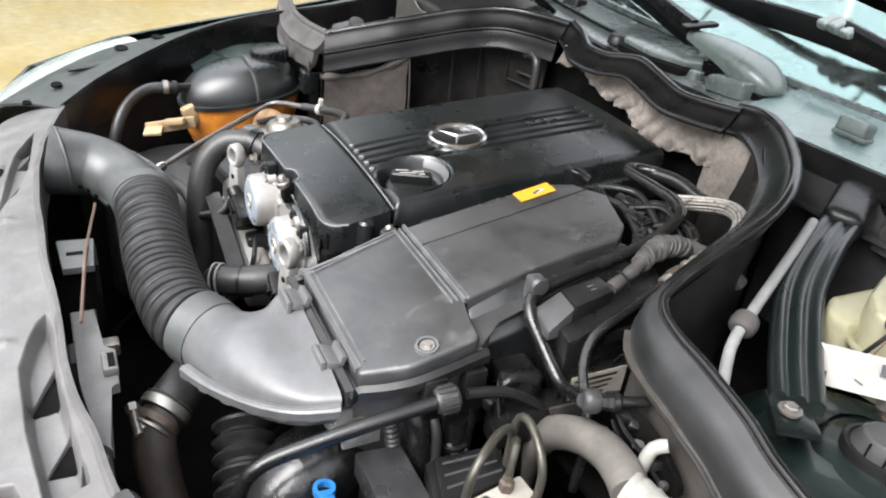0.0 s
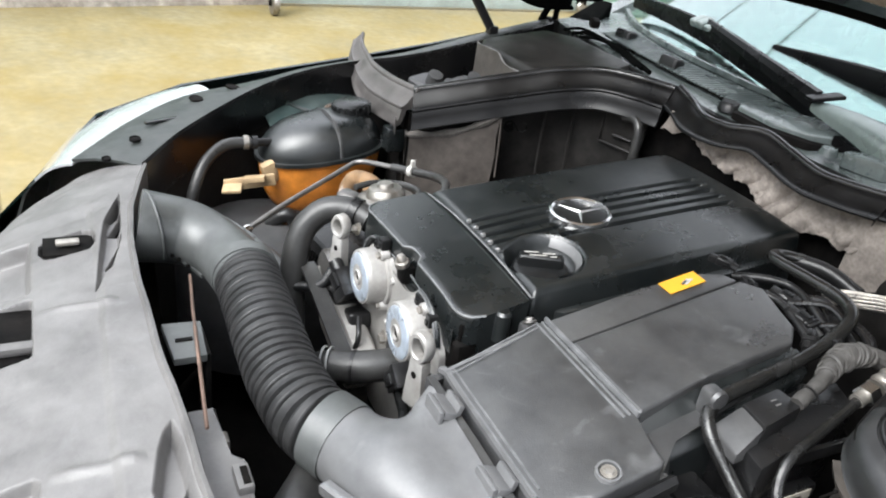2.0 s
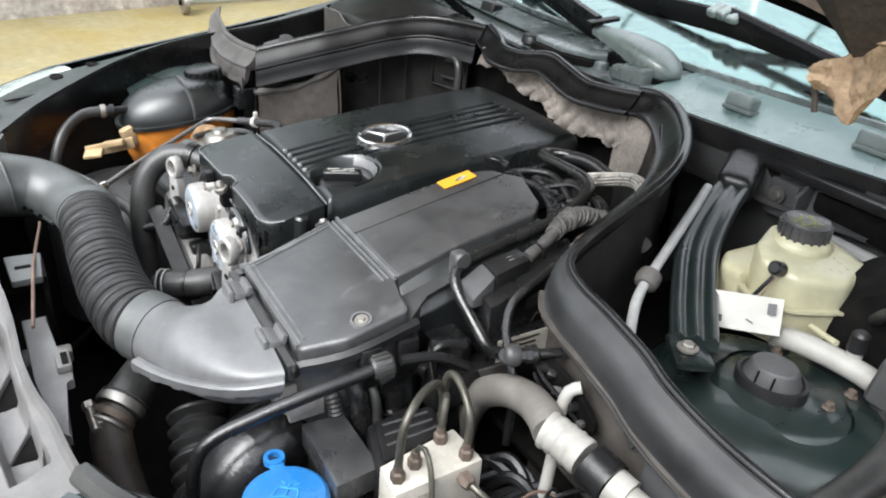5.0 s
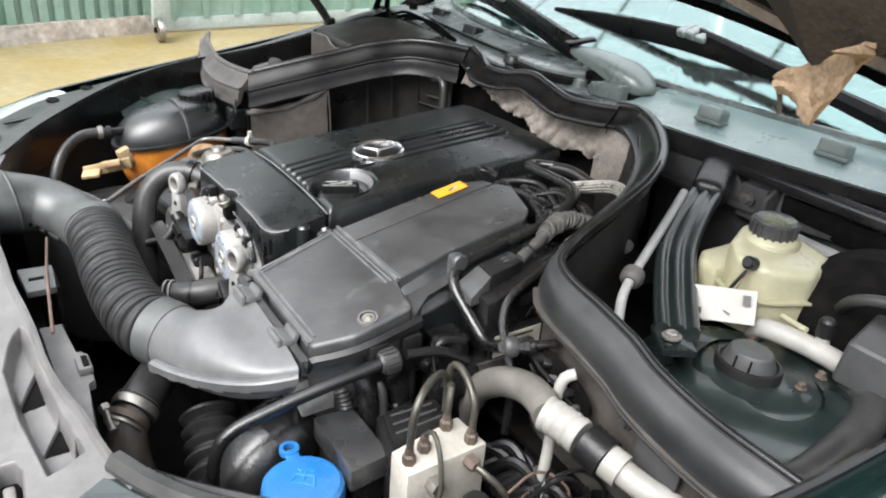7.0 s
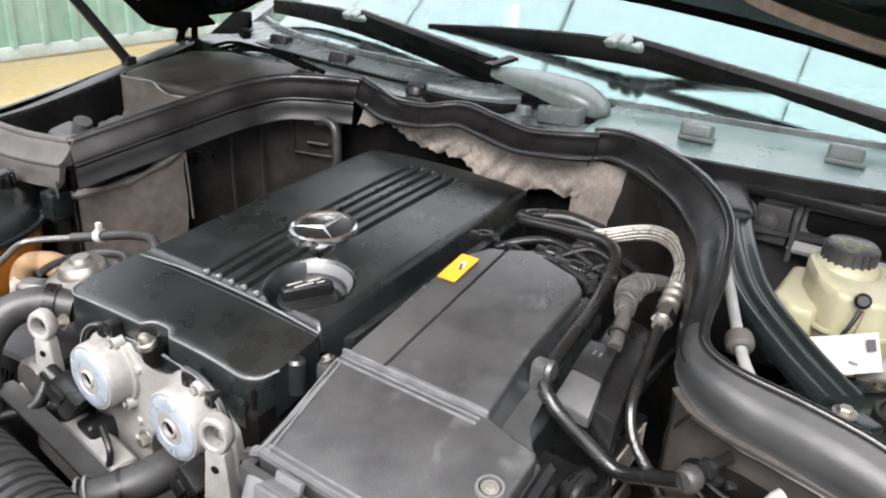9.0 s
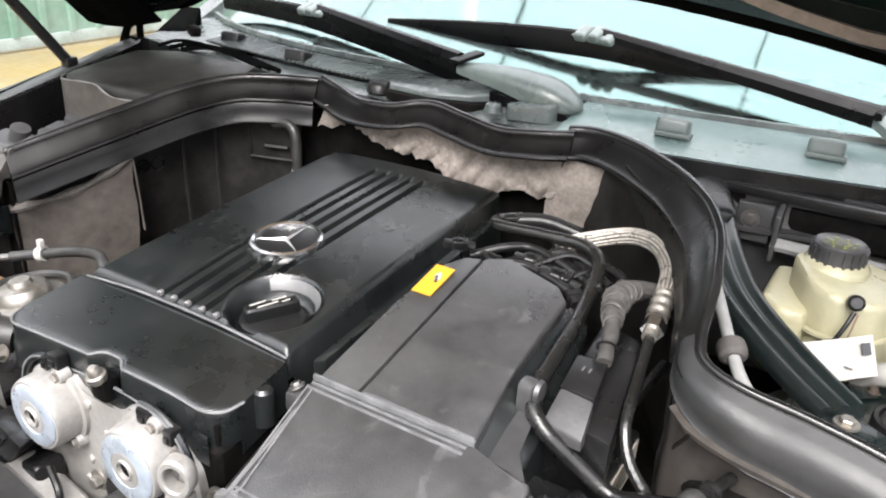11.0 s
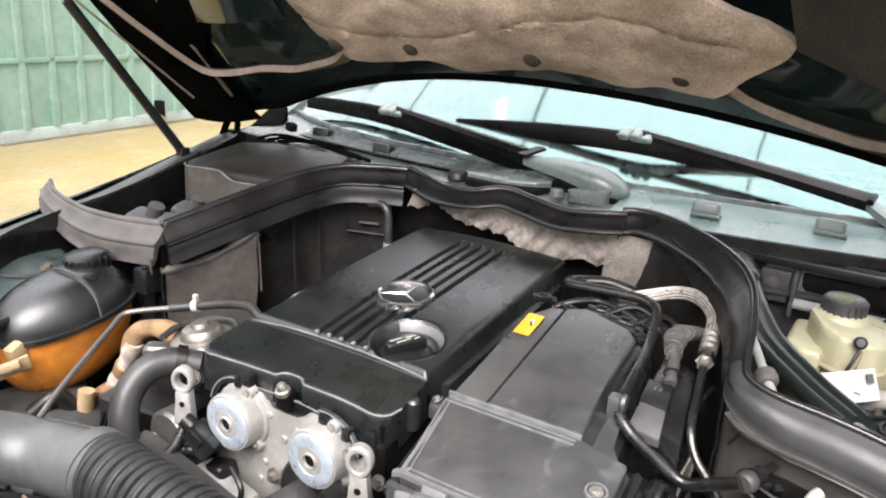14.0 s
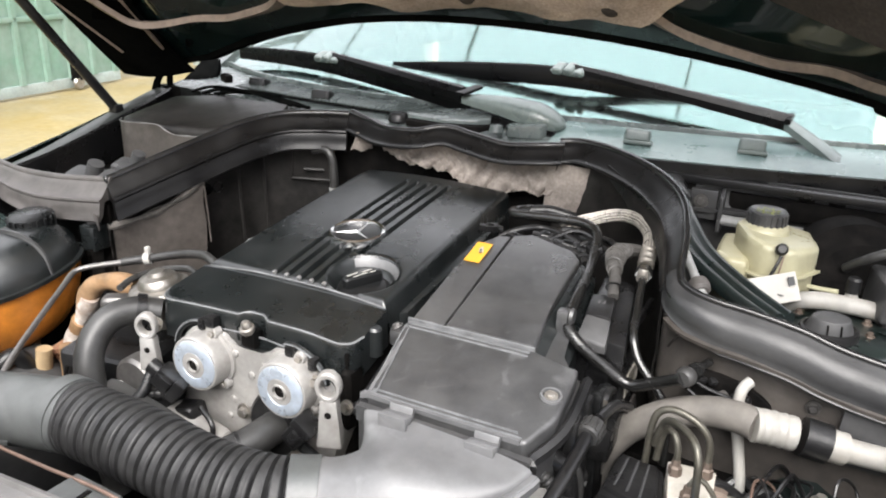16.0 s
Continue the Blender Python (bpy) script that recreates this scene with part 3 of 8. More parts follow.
# sunken fields of the panel: outline, depth, softness of the edge
HOLLOWS = [
    ([(-0.232, -0.344), (-0.241, -0.336), (-0.240, -0.295), (-0.232, -0.284), (-0.216, -0.280), (-0.198, -0.282), (-0.188, -0.290), (-0.187, -0.326), (-0.193, -0.338), (-0.210, -0.345)], 0.042, 0.005),
    ([(-0.111, -0.440), (-0.002, -0.440), (-0.002, -0.354), (-0.006, -0.350), (-0.107, -0.350), (-0.111, -0.354)], 0.032, 0.007),
    ([(0.158, -0.425), (0.285, -0.405), (0.292, -0.348), (0.284, -0.343), (0.165, -0.346), (0.158, -0.352)], 0.013, 0.008),
    ([(-0.262, -0.420), (-0.125, -0.440), (-0.122, -0.355), (-0.128, -0.351), (-0.255, -0.352)], 0.022, 0.010),
    ([(0.345, -0.292), (0.394, -0.294), (0.400, -0.284), (0.396, -0.272), (0.364, -0.2695), (0.350, -0.274)], 0.026, 0.006),
    ([(-0.083, -0.291), (-0.156, -0.283), (-0.2425, -0.271), (-0.330, -0.243), (-0.22, -0.2515), (-0.19, -0.2535), (-0.126, -0.268)], 0.013, 0.006),
]
# outline of the long pocket beside the bay's near corner
POCKET = [(0.144, -0.244), (0.158, -0.254), (0.179, -0.261), (0.219, -0.270), (0.300, -0.266), (0.385, -0.255), (0.384, -0.238), (0.3755, -0.222), (0.265, -0.2350), (0.171, -0.2385)]
# triangular openings in the pockets, corner by corner
TRIANGLES = [((0.2689, -0.2645), (0.2145, -0.2423), (0.2701, -0.2385)), ((0.3413, -0.2525), (0.3047, -0.2335), (0.3462, -0.2310)), ((0.3777, -0.2330), (0.3515, -0.2265), (0.3766, -0.2230)), ((-0.219, -0.2677), (-0.2669, -0.2490), (-0.2142, -0.2530)), ((-0.1412, -0.2766), (-0.202, -0.2530), (-0.1667, -0.2605)), ((-0.246, -0.2685), (-0.318, -0.2455), (-0.272, -0.2495))]


def inside(poly, x, y):
    """How far a point lies inside an outline; below zero outside it."""
    sign, best, odd = 1, 9.0, False
    for (ax, ay), (bx, by) in zip(poly, poly[1:] + poly[:1]):
        dx, dy = bx - ax, by - ay
        t = min(1, max(0, ((x - ax) * dx + (y - ay) * dy) / (dx * dx + dy * dy)))
        best = min(best, math.hypot(x - ax - dx * t, y - ay - dy * t))
        if (ay > y) != (by > y) and x < ax + (y - ay) / (by - ay) * dx:
            odd = not odd
    return best if odd else -best



def inside_box(outline, c):
    xs, ys = [q[0] for q in outline], [q[1] for q in outline]
    return min(xs) < c.x < max(xs) and min(ys) < c.y < max(ys)


def panel_mesh():
    i, _ = smooth_path([(x, y, 0) for x, y in INNER], 0.004)
    o, _ = smooth_path([(x, y, 0) for x, y in OUTER[::-1]], 0.004)

    def f(u, v):
        k, w = u * (len(i) - 1), u * (len(o) - 1)
        p = i[int(k)].lerp(i[min(len(i) - 1, int(k) + 1)], k % 1)
        q = o[int(w)].lerp(o[min(len(o) - 1, int(w) + 1)], w % 1)
        c = p.lerp(q, v)
        z = 0.726 - 0.004 * math.sin(v * 3) - 0.05 * v * v + noise.noise(c * 9) * 0.002 + 0.0012 * noise.noise(c * 40)
        for outline, deep, edge in HOLLOWS:
            if outline[0][0] - 0.26 < c.x < outline[0][0] + 0.15 and inside_box(outline, c):
                q = min(1, max(0, inside(outline, c.x, c.y) / edge))
                z -= deep * q * q * (3 - 2 * q)
        if 0.13 < c.x < 0.40 and -0.28 < c.y < -0.21:
            q = min(1, max(0, inside(POCKET, c.x, c.y) / 0.008))
            z -= 0.019 * q * q * (3 - 2 * q)
        for corners in TRIANGLES:
            if abs(c.x - corners[0][0]) < 0.06:
                d = inside(list(corners), c.x, c.y) if inside_box(corners, c) else -1
                if d > -0.001:
                    z -= 0.022 * min(1, (d + 0.001) / 0.003)
        # the outer field lies a step lower; soft ridges cross it
        if -0.31 < c.x < 0.30:
            q = min(1, max(0, (-0.2825 - 0.004 * math.sin(c.x * 9) - c.y) / 0.010))
            z -= 0.0045 * q * q * (3 - 2 * q) * min(1, (c.x + 0.31) / 0.035) * min(1, (0.30 - c.x) / 0.035)
        for rx in (-0.066, 0.173):
            z += 0.0036 * math.exp(-((c.x - rx - 0.25 * (c.y + 0.31)) / 0.006) ** 2) * min(1, max(0, (c.y + 0.345) / 0.02)) * min(1, max(0, (-0.268 - c.y) / 0.01))
        return V(c.x, c.y, z)
    return sheet(760, 210, f)


front = part("radiator_panel", panel_mesh(), "panel", car, "dusty grey plastic panel over the radiator", sharp=60)
part("inner_lip", sweep([(x, y, 0.722) for x, y in INNER], [(-0.003, -0.06), (0.003, -0.06), (0.004, 0.004), (0.001, 0.009), (-0.003, 0.008)], 0.012, wob=0.002), "panel", front, "raised pale rim along the bay")
# near-black plates paint the darkness inside the slots
for x, y, w, d, z in ((-0.2135, -0.312, 0.045, 0.054, 0.708), (-0.0565, -0.385, 0.104, 0.066, 0.690), (0.374, -0.282, 0.038, 0.016, 0.694)):
    part("slot_shade", box((w, d, 0.003), at(x, y, z), 0.001), "dark", front)
part("latch_plate", box((0.012, 0.026, 0.006), at(-0.210, -0.312, 0.715), 0.003), "steel", front)
part("latch_plate", box((0.014, 0.070, 0.010), at(-0.030, -0.384, 0.697), 0.004), "panel", front)
part("latch_plate", box((0.026, 0.010, 0.008), at(0.378, -0.283, 0.699), 0.003), "steel", front)
# each triangular cut gets a near-black plate for the shade below
for corners in TRIANGLES:
    low = 0.7005 if corners[0][0] > 0 else 0.700
    bm = bmesh.new()
    bm.faces.new([bm.verts.new((x, y, low)) for x, y in corners])
    part("opening_shade", bm, "dark", front)
part("arch_liner", box((0.012, 0.62, 0.36), at(-0.72, -0.06, 0.345), 0.004), "dark", car)
part("support_frame", box((0.84, 0.05, 0.36), at(0, -0.33, 0.46), 0.01), "dark", car, "dark radiator frame under the panel")
part("radiator_core", box((0.66, 0.03, 0.34), at(0.02, -0.285, 0.50), 0.006), "dark", car)
part("front_seal", sweep([(0.405, -0.203, 0.728), (0.45, -0.185, 0.733), (0.50, -0.155, 0.738), (0.56, -0.10, 0.748), (0.63, -0.02, 0.764), (0.70, 0.08, 0.778), (0.745, 0.18, 0.788)], [(-0.010, -0.025), (0.010, -0.025), (0.011, 0.002), (0.005, 0.010), (-0.004, 0.009), (-0.010, 0.0)], 0.01), "hose", car, "grey rubber edging along the fender rail")


# partition under the rubber seal, both sides, bulkhead and cowl
def ribbon(line, low, thick=0.004, lean=0.0, n=50, nv=6, wob=0.0):
    """A standing sheet below a line."""
    l, _ = smooth_path(line, 0.01)

    def f(u, v):
        p = on_line(l, u)
        w = noise.noise(V(p.x * 9, p.y * 9, v * 4)) * wob
        return V(p.x - lean * v + w, p.y + w, p.z * (1 - v) + low * v)
    return sheet(n, nv, f, thick)


SEAL_LEFT = [(-0.415, 0.212, 0.820), (-0.375, 0.32, 0.850), (-0.335, 0.425, 0.878), (-0.30, 0.485, 0.890), (-0.250, 0.520, 0.893), (-0.195, 0.543, 0.893)]
SEAL_MID = [(-0.200, 0.552, 0.896), (-0.165, 0.545, 0.888), (-0.11, 0.520, 0.884), (-0.05, 0.512, 0.889), (0.0, 0.525, 0.899), (0.04, 0.525, 0.893), (0.10, 0.517, 0.886), (0.15, 0.522, 0.888), (0.20, 0.530, 0.894)]
SEAL_TURN = [(0.19, 0.535, 0.896), (0.225, 0.538, 0.899), (0.28, 0.510, 0.898), (0.345, 0.453, 0.892), (0.388, 0.390, 0.882), (0.411, 0.320, 0.868), (0.418, 0.280, 0.854), (0.421, 0.258, 0.843)]
SEAL_RIGHT = [(0.421, 0.258, 0.843), (0.427, 0.239, 0.834), (0.445, 0.226, 0.828), (0.475, 0.219, 0.823), (0.515, 0.216, 0.819), (0.56, 0.213, 0.812), (0.60, 0.207, 0.803), (0.66, 0.204, 0.795), (0.745, 0.208, 0.79)]

partition_l = part("partition", ribbon([(-0.46, 0.205, 0.785), (-0.44, 0.215, 0.79)] + [(x - 0.026, y, z - 0.03) for x, y, z in SEAL_LEFT[1:]], 0.50, lean=0.03), "inner", car, "grimy dark partition beside the engine")
# darker material here paints the shadow behind the braided hose
part("partition", ribbon([(x, y, z - 0.026) for x, y, z in SEAL_TURN], 0.50, lean=-0.0), "inner", car, "grimy partition behind the braided hose, darkened for the shadow there")
part("partition", ribbon([(x, y + 0.002, z - 0.022) for x, y, z in SEAL_RIGHT], 0.50, lean=-0.0), "near_wall", car, "grimy brown partition beside the air box")
near_wall = bpy.context.scene.collection.objects[-1]
part("wall_flange", sweep([(x, y - 0.014, z - 0.036) for x, y, z in SEAL_RIGHT[1:]], [(-0.006, -0.002), (0.007, -0.003), (0.008, 0.001), (-0.006, 0.003)], 0.01, wob=0.003), "near_wall", near_wall, "grimy bent flange under the seal")
part("wall_seam", tube([(0.452, 0.212, 0.735), (0.50, 0.206, 0.712), (0.56, 0.203, 0.700), (0.64, 0.198, 0.690)], 0.0022, 6), "near_wall", near_wall)
part("wall_plate", box((0.05, 0.004, 0.06), at(0.635, 0.194, 0.722, 0, 4, 0), 0.004), "wall_grey", near_wall, "grey cover plate")
for x, z in ((0.447, 0.700), (0.585, 0.742), (0.618, 0.700)):
    part("wall_bolt", bolt(at(x, 0.206, z, 90, 0, 0), 0.005, 0.005), "gunmetal", near_wall)
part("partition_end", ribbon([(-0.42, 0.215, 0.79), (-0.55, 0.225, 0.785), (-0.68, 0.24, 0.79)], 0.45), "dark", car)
part("bulkhead", ribbon([(-0.30, 0.56, 0.86), (-0.1, 0.565, 0.86), (0.1, 0.57, 0.86), (0.28, 0.56, 0.86)], 0.30), "dark", car, "bulkhead behind the engine, near-black with the gap's shade")
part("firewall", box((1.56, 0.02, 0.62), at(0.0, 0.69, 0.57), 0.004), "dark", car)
for x, y, z in ((-0.383, 0.384, 0.778), (-0.377, 0.404, 0.779)):
    part("panel_hole", lathe([(0, 0.0006), (0.007, 0.0006), (0.009, 0.003), (0.011, 0.0)], along((x + 0.0035, y - 0.002, z), (x + 0.9, y - 0.36, z)), 14), "black", partition_l)
part("felt_sheet", ribbon([(-0.426, 0.212, 0.748), (-0.402, 0.252, 0.757), (-0.378, 0.294, 0.772), (-0.350, 0.342, 0.806)], 0.60, 0.003, n=24, wob=0.004), "brown_wall", partition_l, "frayed grey-brown felt sheet")
part("felt_edge", tube([(-0.428, 0.209, 0.752), (-0.402, 0.249, 0.759), (-0.378, 0.291, 0.774), (-0.348, 0.339, 0.808)], lambda u, l: 0.0055 + 0.0015 * math.sin(u * 17), 8), "felt", partition_l)
part("felt_seam", tube([(-0.348, 0.343, 0.806), (-0.347, 0.346, 0.76), (-0.346, 0.348, 0.70)], 0.0018, 6), "brown_wall", partition_l)
part("duct_frame", join(tube([(-0.292, 0.508, 0.845), (-0.293, 0.507, 0.782)], 0.0022, 6, smooth=False), tube([(-0.293, 0.507, 0.782), (-0.215, 0.532, 0.782)], 0.0022, 6, smooth=False), tube([(-0.270, 0.514, 0.800), (-0.236, 0.526, 0.800)], 0.003, 6, smooth=False)), "inner", partition_l)
part("duct_pipe", tube([(-0.248, 0.512, 0.838), (-0.224, 0.512, 0.843), (-0.208, 0.510, 0.832), (-0.203, 0.508, 0.800), (-0.203, 0.508, 0.775)], 0.0075, 12), "hose", partition_l, "grey bent pipe")
for q in ((-0.325, 0.468), (-0.345, 0.425)):
    part("panel_rib", tube([(q[0], q[1], 0.835), (q[0] + 0.002, q[1], 0.76), (q[0] + 0.006, q[1], 0.68)], 0.0025, 6), "inner", partition_l)
part("pale_stub", lathe([(0, 0), (0.0085, 0), (0.0085, 0.012), (0, 0.012)], at(-0.203, 0.508, 0.766), 12), "grey_pipe", partition_l)


# cross-section of the seal: a bead along the far top edge, a hollow face falling to a ridge, then an apron
BEAD = [(-0.0145 + 0.0062 * math.cos(radians(a)), 0.0062 + 0.0062 * math.sin(radians(a))) for a in range(0, 360, 24)]
FACE = [(-0.0120, -0.0180), (-0.0140, 0.0020), (-0.0100, 0.0060), (-0.0060, 0.0035), (-0.0025, -0.0010), (0.0015, -0.0060), (0.0060, -0.0110), (0.0105, -0.0150), (0.0140, -0.0170), (0.0165, -0.0172), (0.0175, -0.0195), (0.0160, -0.0225), (0.0060, -0.0240)]
APRON = [(0.0060, -0.0220), (0.0140, -0.0210), (0.0165, -0.0250), (0.0180, -0.0330), (0.0195, -0.0420), (0.0225, -0.0465), (0.0235, -0.0495), (0.0205, -0.0515), (0.0160, -0.0480), (0.0120, -0.0430)]


def seal_thing(name, line, k, label, wob=0.003, scale=None, apron=True):
    t = thing(name, line[0], label, "seal", "bay seals")
    for nm, prof, sharp in (("bead", BEAD, 80), ("face", FACE, 50), ("apron", APRON, 50))[:3 if apron else 2]:
        part(nm, sweep(line, [(u, v * k) for u, v in prof], 0.005, wob=wob, scale=scale), "seal_bead" if nm == "bead" else "seal", t, sharp=sharp)
    return t


seal_thing("rubber_seal", SEAL_LEFT, 1.0, "long black ribbed rubber seal along the partition top", 0.002)
seal_thing("rubber_seal", SEAL_MID, 0.86, "sagging black rubber seal across the cowl edge", 0.005, apron=False)


def thin_out(u):
    return 1.0 - 0.45 * min(1, max(0, (u - 0.30) / 0.24)) + 0.11 * min(1, max(0, (u - 0.58) / 0.08))


turn_seal = seal_thing("rubber_seal", SEAL_TURN + SEAL_RIGHT[1:], 1.0, "curved black rubber seal from the bulkhead corner to the fender", 0.0015, thin_out, apron=False)
part("apron", sweep(SEAL_TURN[2:], APRON, 0.005, wob=0.0025, scale=lambda u: thin_out(0.13 + 0.40 * u) * (0.45 + 0.55 * min(1, u / 0.30))), "seal", turn_seal, sharp=50)
part("skirt", sweep(SEAL_TURN[7:] + SEAL_RIGHT[1:], [(-0.003, 0.0030), (0.004, -0.0020), (0.0108, -0.0068), (0.0152, -0.0155), (0.0178, -0.0280), (0.0185, -0.0385), (0.0205, -0.0410), (0.0195, -0.0430), (0.0155, -0.0405), (0.012, -0.026), (0.004, -0.010)], 0.006, wob=0.003, scale=lambda u: 0.50 + 0.50 * min(1, u / 0.25)), "skirt", turn_seal, "broad smooth rubber skirt", sharp=60)
for x, y, z, r in ((0.438, 0.205, 0.782, 30),):
    part("tear", box((0.0022, 0.006, 0.020), at(x, y, z, 10, r, 0), 0.0008), "dark", turn_seal)
horn = thing("torn_seal", (-0.42, 0.212, 0.80), "faded torn end of rubber seal curling upward", "seal", "bay seals")
TORN = [(-0.760, 0.240, 0.832), (-0.737, 0.231, 0.820), (-0.69, 0.220, 0.812), (-0.62, 0.208, 0.808), (-0.55, 0.203, 0.809), (-0.48, 0.205, 0.814), (-0.418, 0.210, 0.820)]
for nm, prof, sharp in (("bead", BEAD, 80), ("face", FACE, 50), ("apron", APRON, 50)):
    part(nm, sweep(TORN, prof, 0.005, wob=0.003, scale=lambda u: 0.58 + 0.42 * min(1, u / 0.6)), "old_rubber", horn, sharp=sharp)
part("torn_tab", sheet(6, 4, lambda u, v: V(-0.444 + 0.03 * u, 0.190 + 0.004 * math.sin(u * 5), 0.782 - v * (0.018 + 0.012 * math.sin(u * 7))), 0.002), "old_rubber", horn)

# torn fibre heat shield hanging under the middle seal
shield = thing("heat_shield", (0.05, 0.55, 0.80), "torn greyish fibre heat shield crumpled behind the engine", "heat shield")


def crumple(top, low, nu, nv, seed):
    """A stiff sheet between two lines, fallen into long creased folds."""
    a, b = smooth_path(top, 0.004)[0], smooth_path(low, 0.004)[0]

    def f(u, v):
        p = on_line(a, u).lerp(on_line(b, u), v)
        fold = abs(noise.noise(V(u * 9 + v * 1.3, v * 0.9, seed))) * 2.2 - 0.5 + 0.5 * (abs(noise.noise(V(u * 21 - v * 3, v * 3.1, seed + 4))) - 0.25)
        tear = noise.noise(V(u * 24, seed, 2)) * 0.005 + noise.noise(V(u * 70, seed, 5)) * 0.0025
        w = fold * 0.016 * (0.25 + v)
        return p + V(0.3 * w + 0.002 * noise.noise(V(u * 30, v * 9, 3)), 0.008 * math.sin(v * math.pi) - w, tear * v ** 3 + 0.3 * w)
    return sheet(nu, nv, f, 0.0015)


part("shield_sheet", crumple([(-0.122, 0.537, 0.874), (-0.05, 0.526, 0.877), (0.02, 0.537, 0.882), (0.10, 0.530, 0.876), (0.205, 0.540, 0.880)],
                             [(-0.118, 0.530, 0.856), (-0.0735, 0.526, 0.838), (-0.042, 0.525, 0.836), (0.008, 0.525, 0.832), (0.042, 0.524, 0.815), (0.083, 0.524, 0.813), (0.114, 0.525, 0.815), (0.142, 0.526, 0.822), (0.170, 0.524, 0.818), (0.196, 0.524, 0.826)], 130, 20, 3.0), "shield", shield, sharp=40)


def flap_sheet(u, v):
    """A stiff sheet with two hard creases, narrowing downwards."""
    p = V(0.178, 0.532, 0.874).lerp(V(0.276, 0.522, 0.872), u).lerp(V(0.174, 0.526, 0.779).lerp(V(0.258, 0.536, 0.8135), u), v)
    crease = 0.006 * abs(u - 0.42 - 0.2 * v) + 0.003 * abs(v - 0.45 + 0.3 * u)
    return p + V(0, crease + 0.002 * noise.noise(V(u * 4, v * 4, 2)), (0.003 * noise.noise(V(u * 12, v, 5)) - 0.010 * math.sin(math.pi * u)) * v)


part("hanging_flap", sheet(24, 24, flap_sheet, 0.0015), "shield", shield, "crumpled pale grey flap", sharp=20)
part("corner_flap", sheet(6, 5, lambda u, v: V(-0.170, 0.531, 0.876).lerp(V(-0.148, 0.550, 0.874), u).lerp(V(-0.182, 0.531, 0.843).lerp(V(-0.152, 0.555, 0.844), u), v) + V(0, 0.002 * math.sin(v * 4 + u * 2), 0.003 * math.sin(u * 9) * v), 0.0018), "shield", shield, "pale torn scrap")
# felt takes the dark panel material to carry the shadow there
part("inner_felt", ribbon([(0.27, 0.530, 0.85), (0.30, 0.520, 0.85), (0.345, 0.455, 0.85), (0.392, 0.375, 0.83), (0.412, 0.28, 0.80)], 0.66, 0.003, n=24, wob=0.006), "inner", shield)


# cowl under the windscreen
def cowl_front(x):
    return 0.575 + 0.10 * (x / 0.7) ** 2


def glass_base(x):
    return V(x, 0.690 + (0.075 * (x / 0.66) ** 2 if x > 0 else 0.127 * (-x / 0.66) ** 3), 0.906)


def cowl_sheet(u, v):
    x = -0.735 + 1.435 * u
    g = glass_base(x)
    y = cowl_front(x) * (1 - v) + (g.y + 0.012) * v
    z = 0.882 + 0.022 * v + 0.006 * math.sin(v * math.pi)
    return V(x, y, z)


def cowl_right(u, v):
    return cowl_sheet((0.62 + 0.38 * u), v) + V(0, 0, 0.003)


# paler overlay on the right part paints the sky sheen there
part("cowl_apron", sheet(30, 8, cowl_right, 0.004), "cowl_pale", car, "smooth cowl apron with the sky's pale sheen in its colour")
cowl = part("cowl_panel", sheet(60, 8, cowl_sheet, 0.004), "cowl", car, "dusty grey-green plastic cowl below the windscreen")
part("cowl_edge", sweep([(-0.70 + 1.40 * i / 12, cowl_front(-0.70 + 1.40 * i / 12), 0.878) for i in range(13)], [(-0.006, -0.022), (0.006, -0.022), (0.006, 0.006), (-0.006, 0.006)], 0.02), "trim", cowl)
part("cowl_wall", sheet(24, 4, lambda u, v: V(0.25 + 0.45 * u, cowl_front(0.25 + 0.45 * u) + 0.001 - 0.008 * v * v, 0.872 - 0.050 * v), 0.003), "wall_grey", cowl, "smooth dark grey wall under the cowl edge")
part("cowl_ledge", sweep([(0.25 + 0.045 * i, cowl_front(0.25 + 0.045 * i) - 0.012, 0.820) for i in range(11)], [(-0.010, -0.004), (0.010, -0.004), (0.011, 0.002), (-0.010, 0.004)], 0.02), "wall_grey", cowl)
for x, y in ((-0.314, 0.640), (0.288, 0.634), (0.456, 0.665), (-0.50, 0.685)):
    m = at(x, y, 0.898, -6, 0, 0)
    part("cowl_buffer", join(box((0.040, 0.026, 0.022), at(0, 0, 0.010, -8, 0, 4), 0.007, 4), box((0.044, 0.022, 0.006), at(0.002, -0.003, 0.001, 0, 0, 4), 0.002)), "wiper_pale" if x > 0 else "trim", cowl, "grey rubber hood buffer")
    bpy.context.scene.collection.objects[-1].data.transform(m)
# grille slats of the air intake over a dark sheet that paints the opening's shade
part("grille_shade", sheet(40, 3, lambda u, v: V(-0.535 + 0.437 * u, (cowl_front(-0.535 + 0.437 * u) + 0.030) * (1 - v) + (glass_base(-0.535 + 0.437 * u).y - 0.027) * v, 0.897 + 0.008 * v + 0.0035), 0.002), "dark", cowl)
for i in range(46):
    x = -0.53 + i * 0.0095
    y0, y1 = cowl_front(x) + 0.028, glass_base(x).y - 0.025
    part("grille_slat", box((0.0044, y1 - y0, 0.003), at(x, (y0 + y1) / 2, 0.9062, 7, 0, -18), 0), "cowl", cowl)
# dark corner pieces and cables beside the far hood hinge
part("corner_wedge", prism([(-0.742, 0.690), (-0.690, 0.690), (-0.664, 0.745), (-0.690, 0.790), (-0.738, 0.785)], lambda x, y: 0.872 + max(0, y - 0.69) * 0.62, 0.845, 0.006, 3), "hood_black", cowl, "black pointed corner cover")
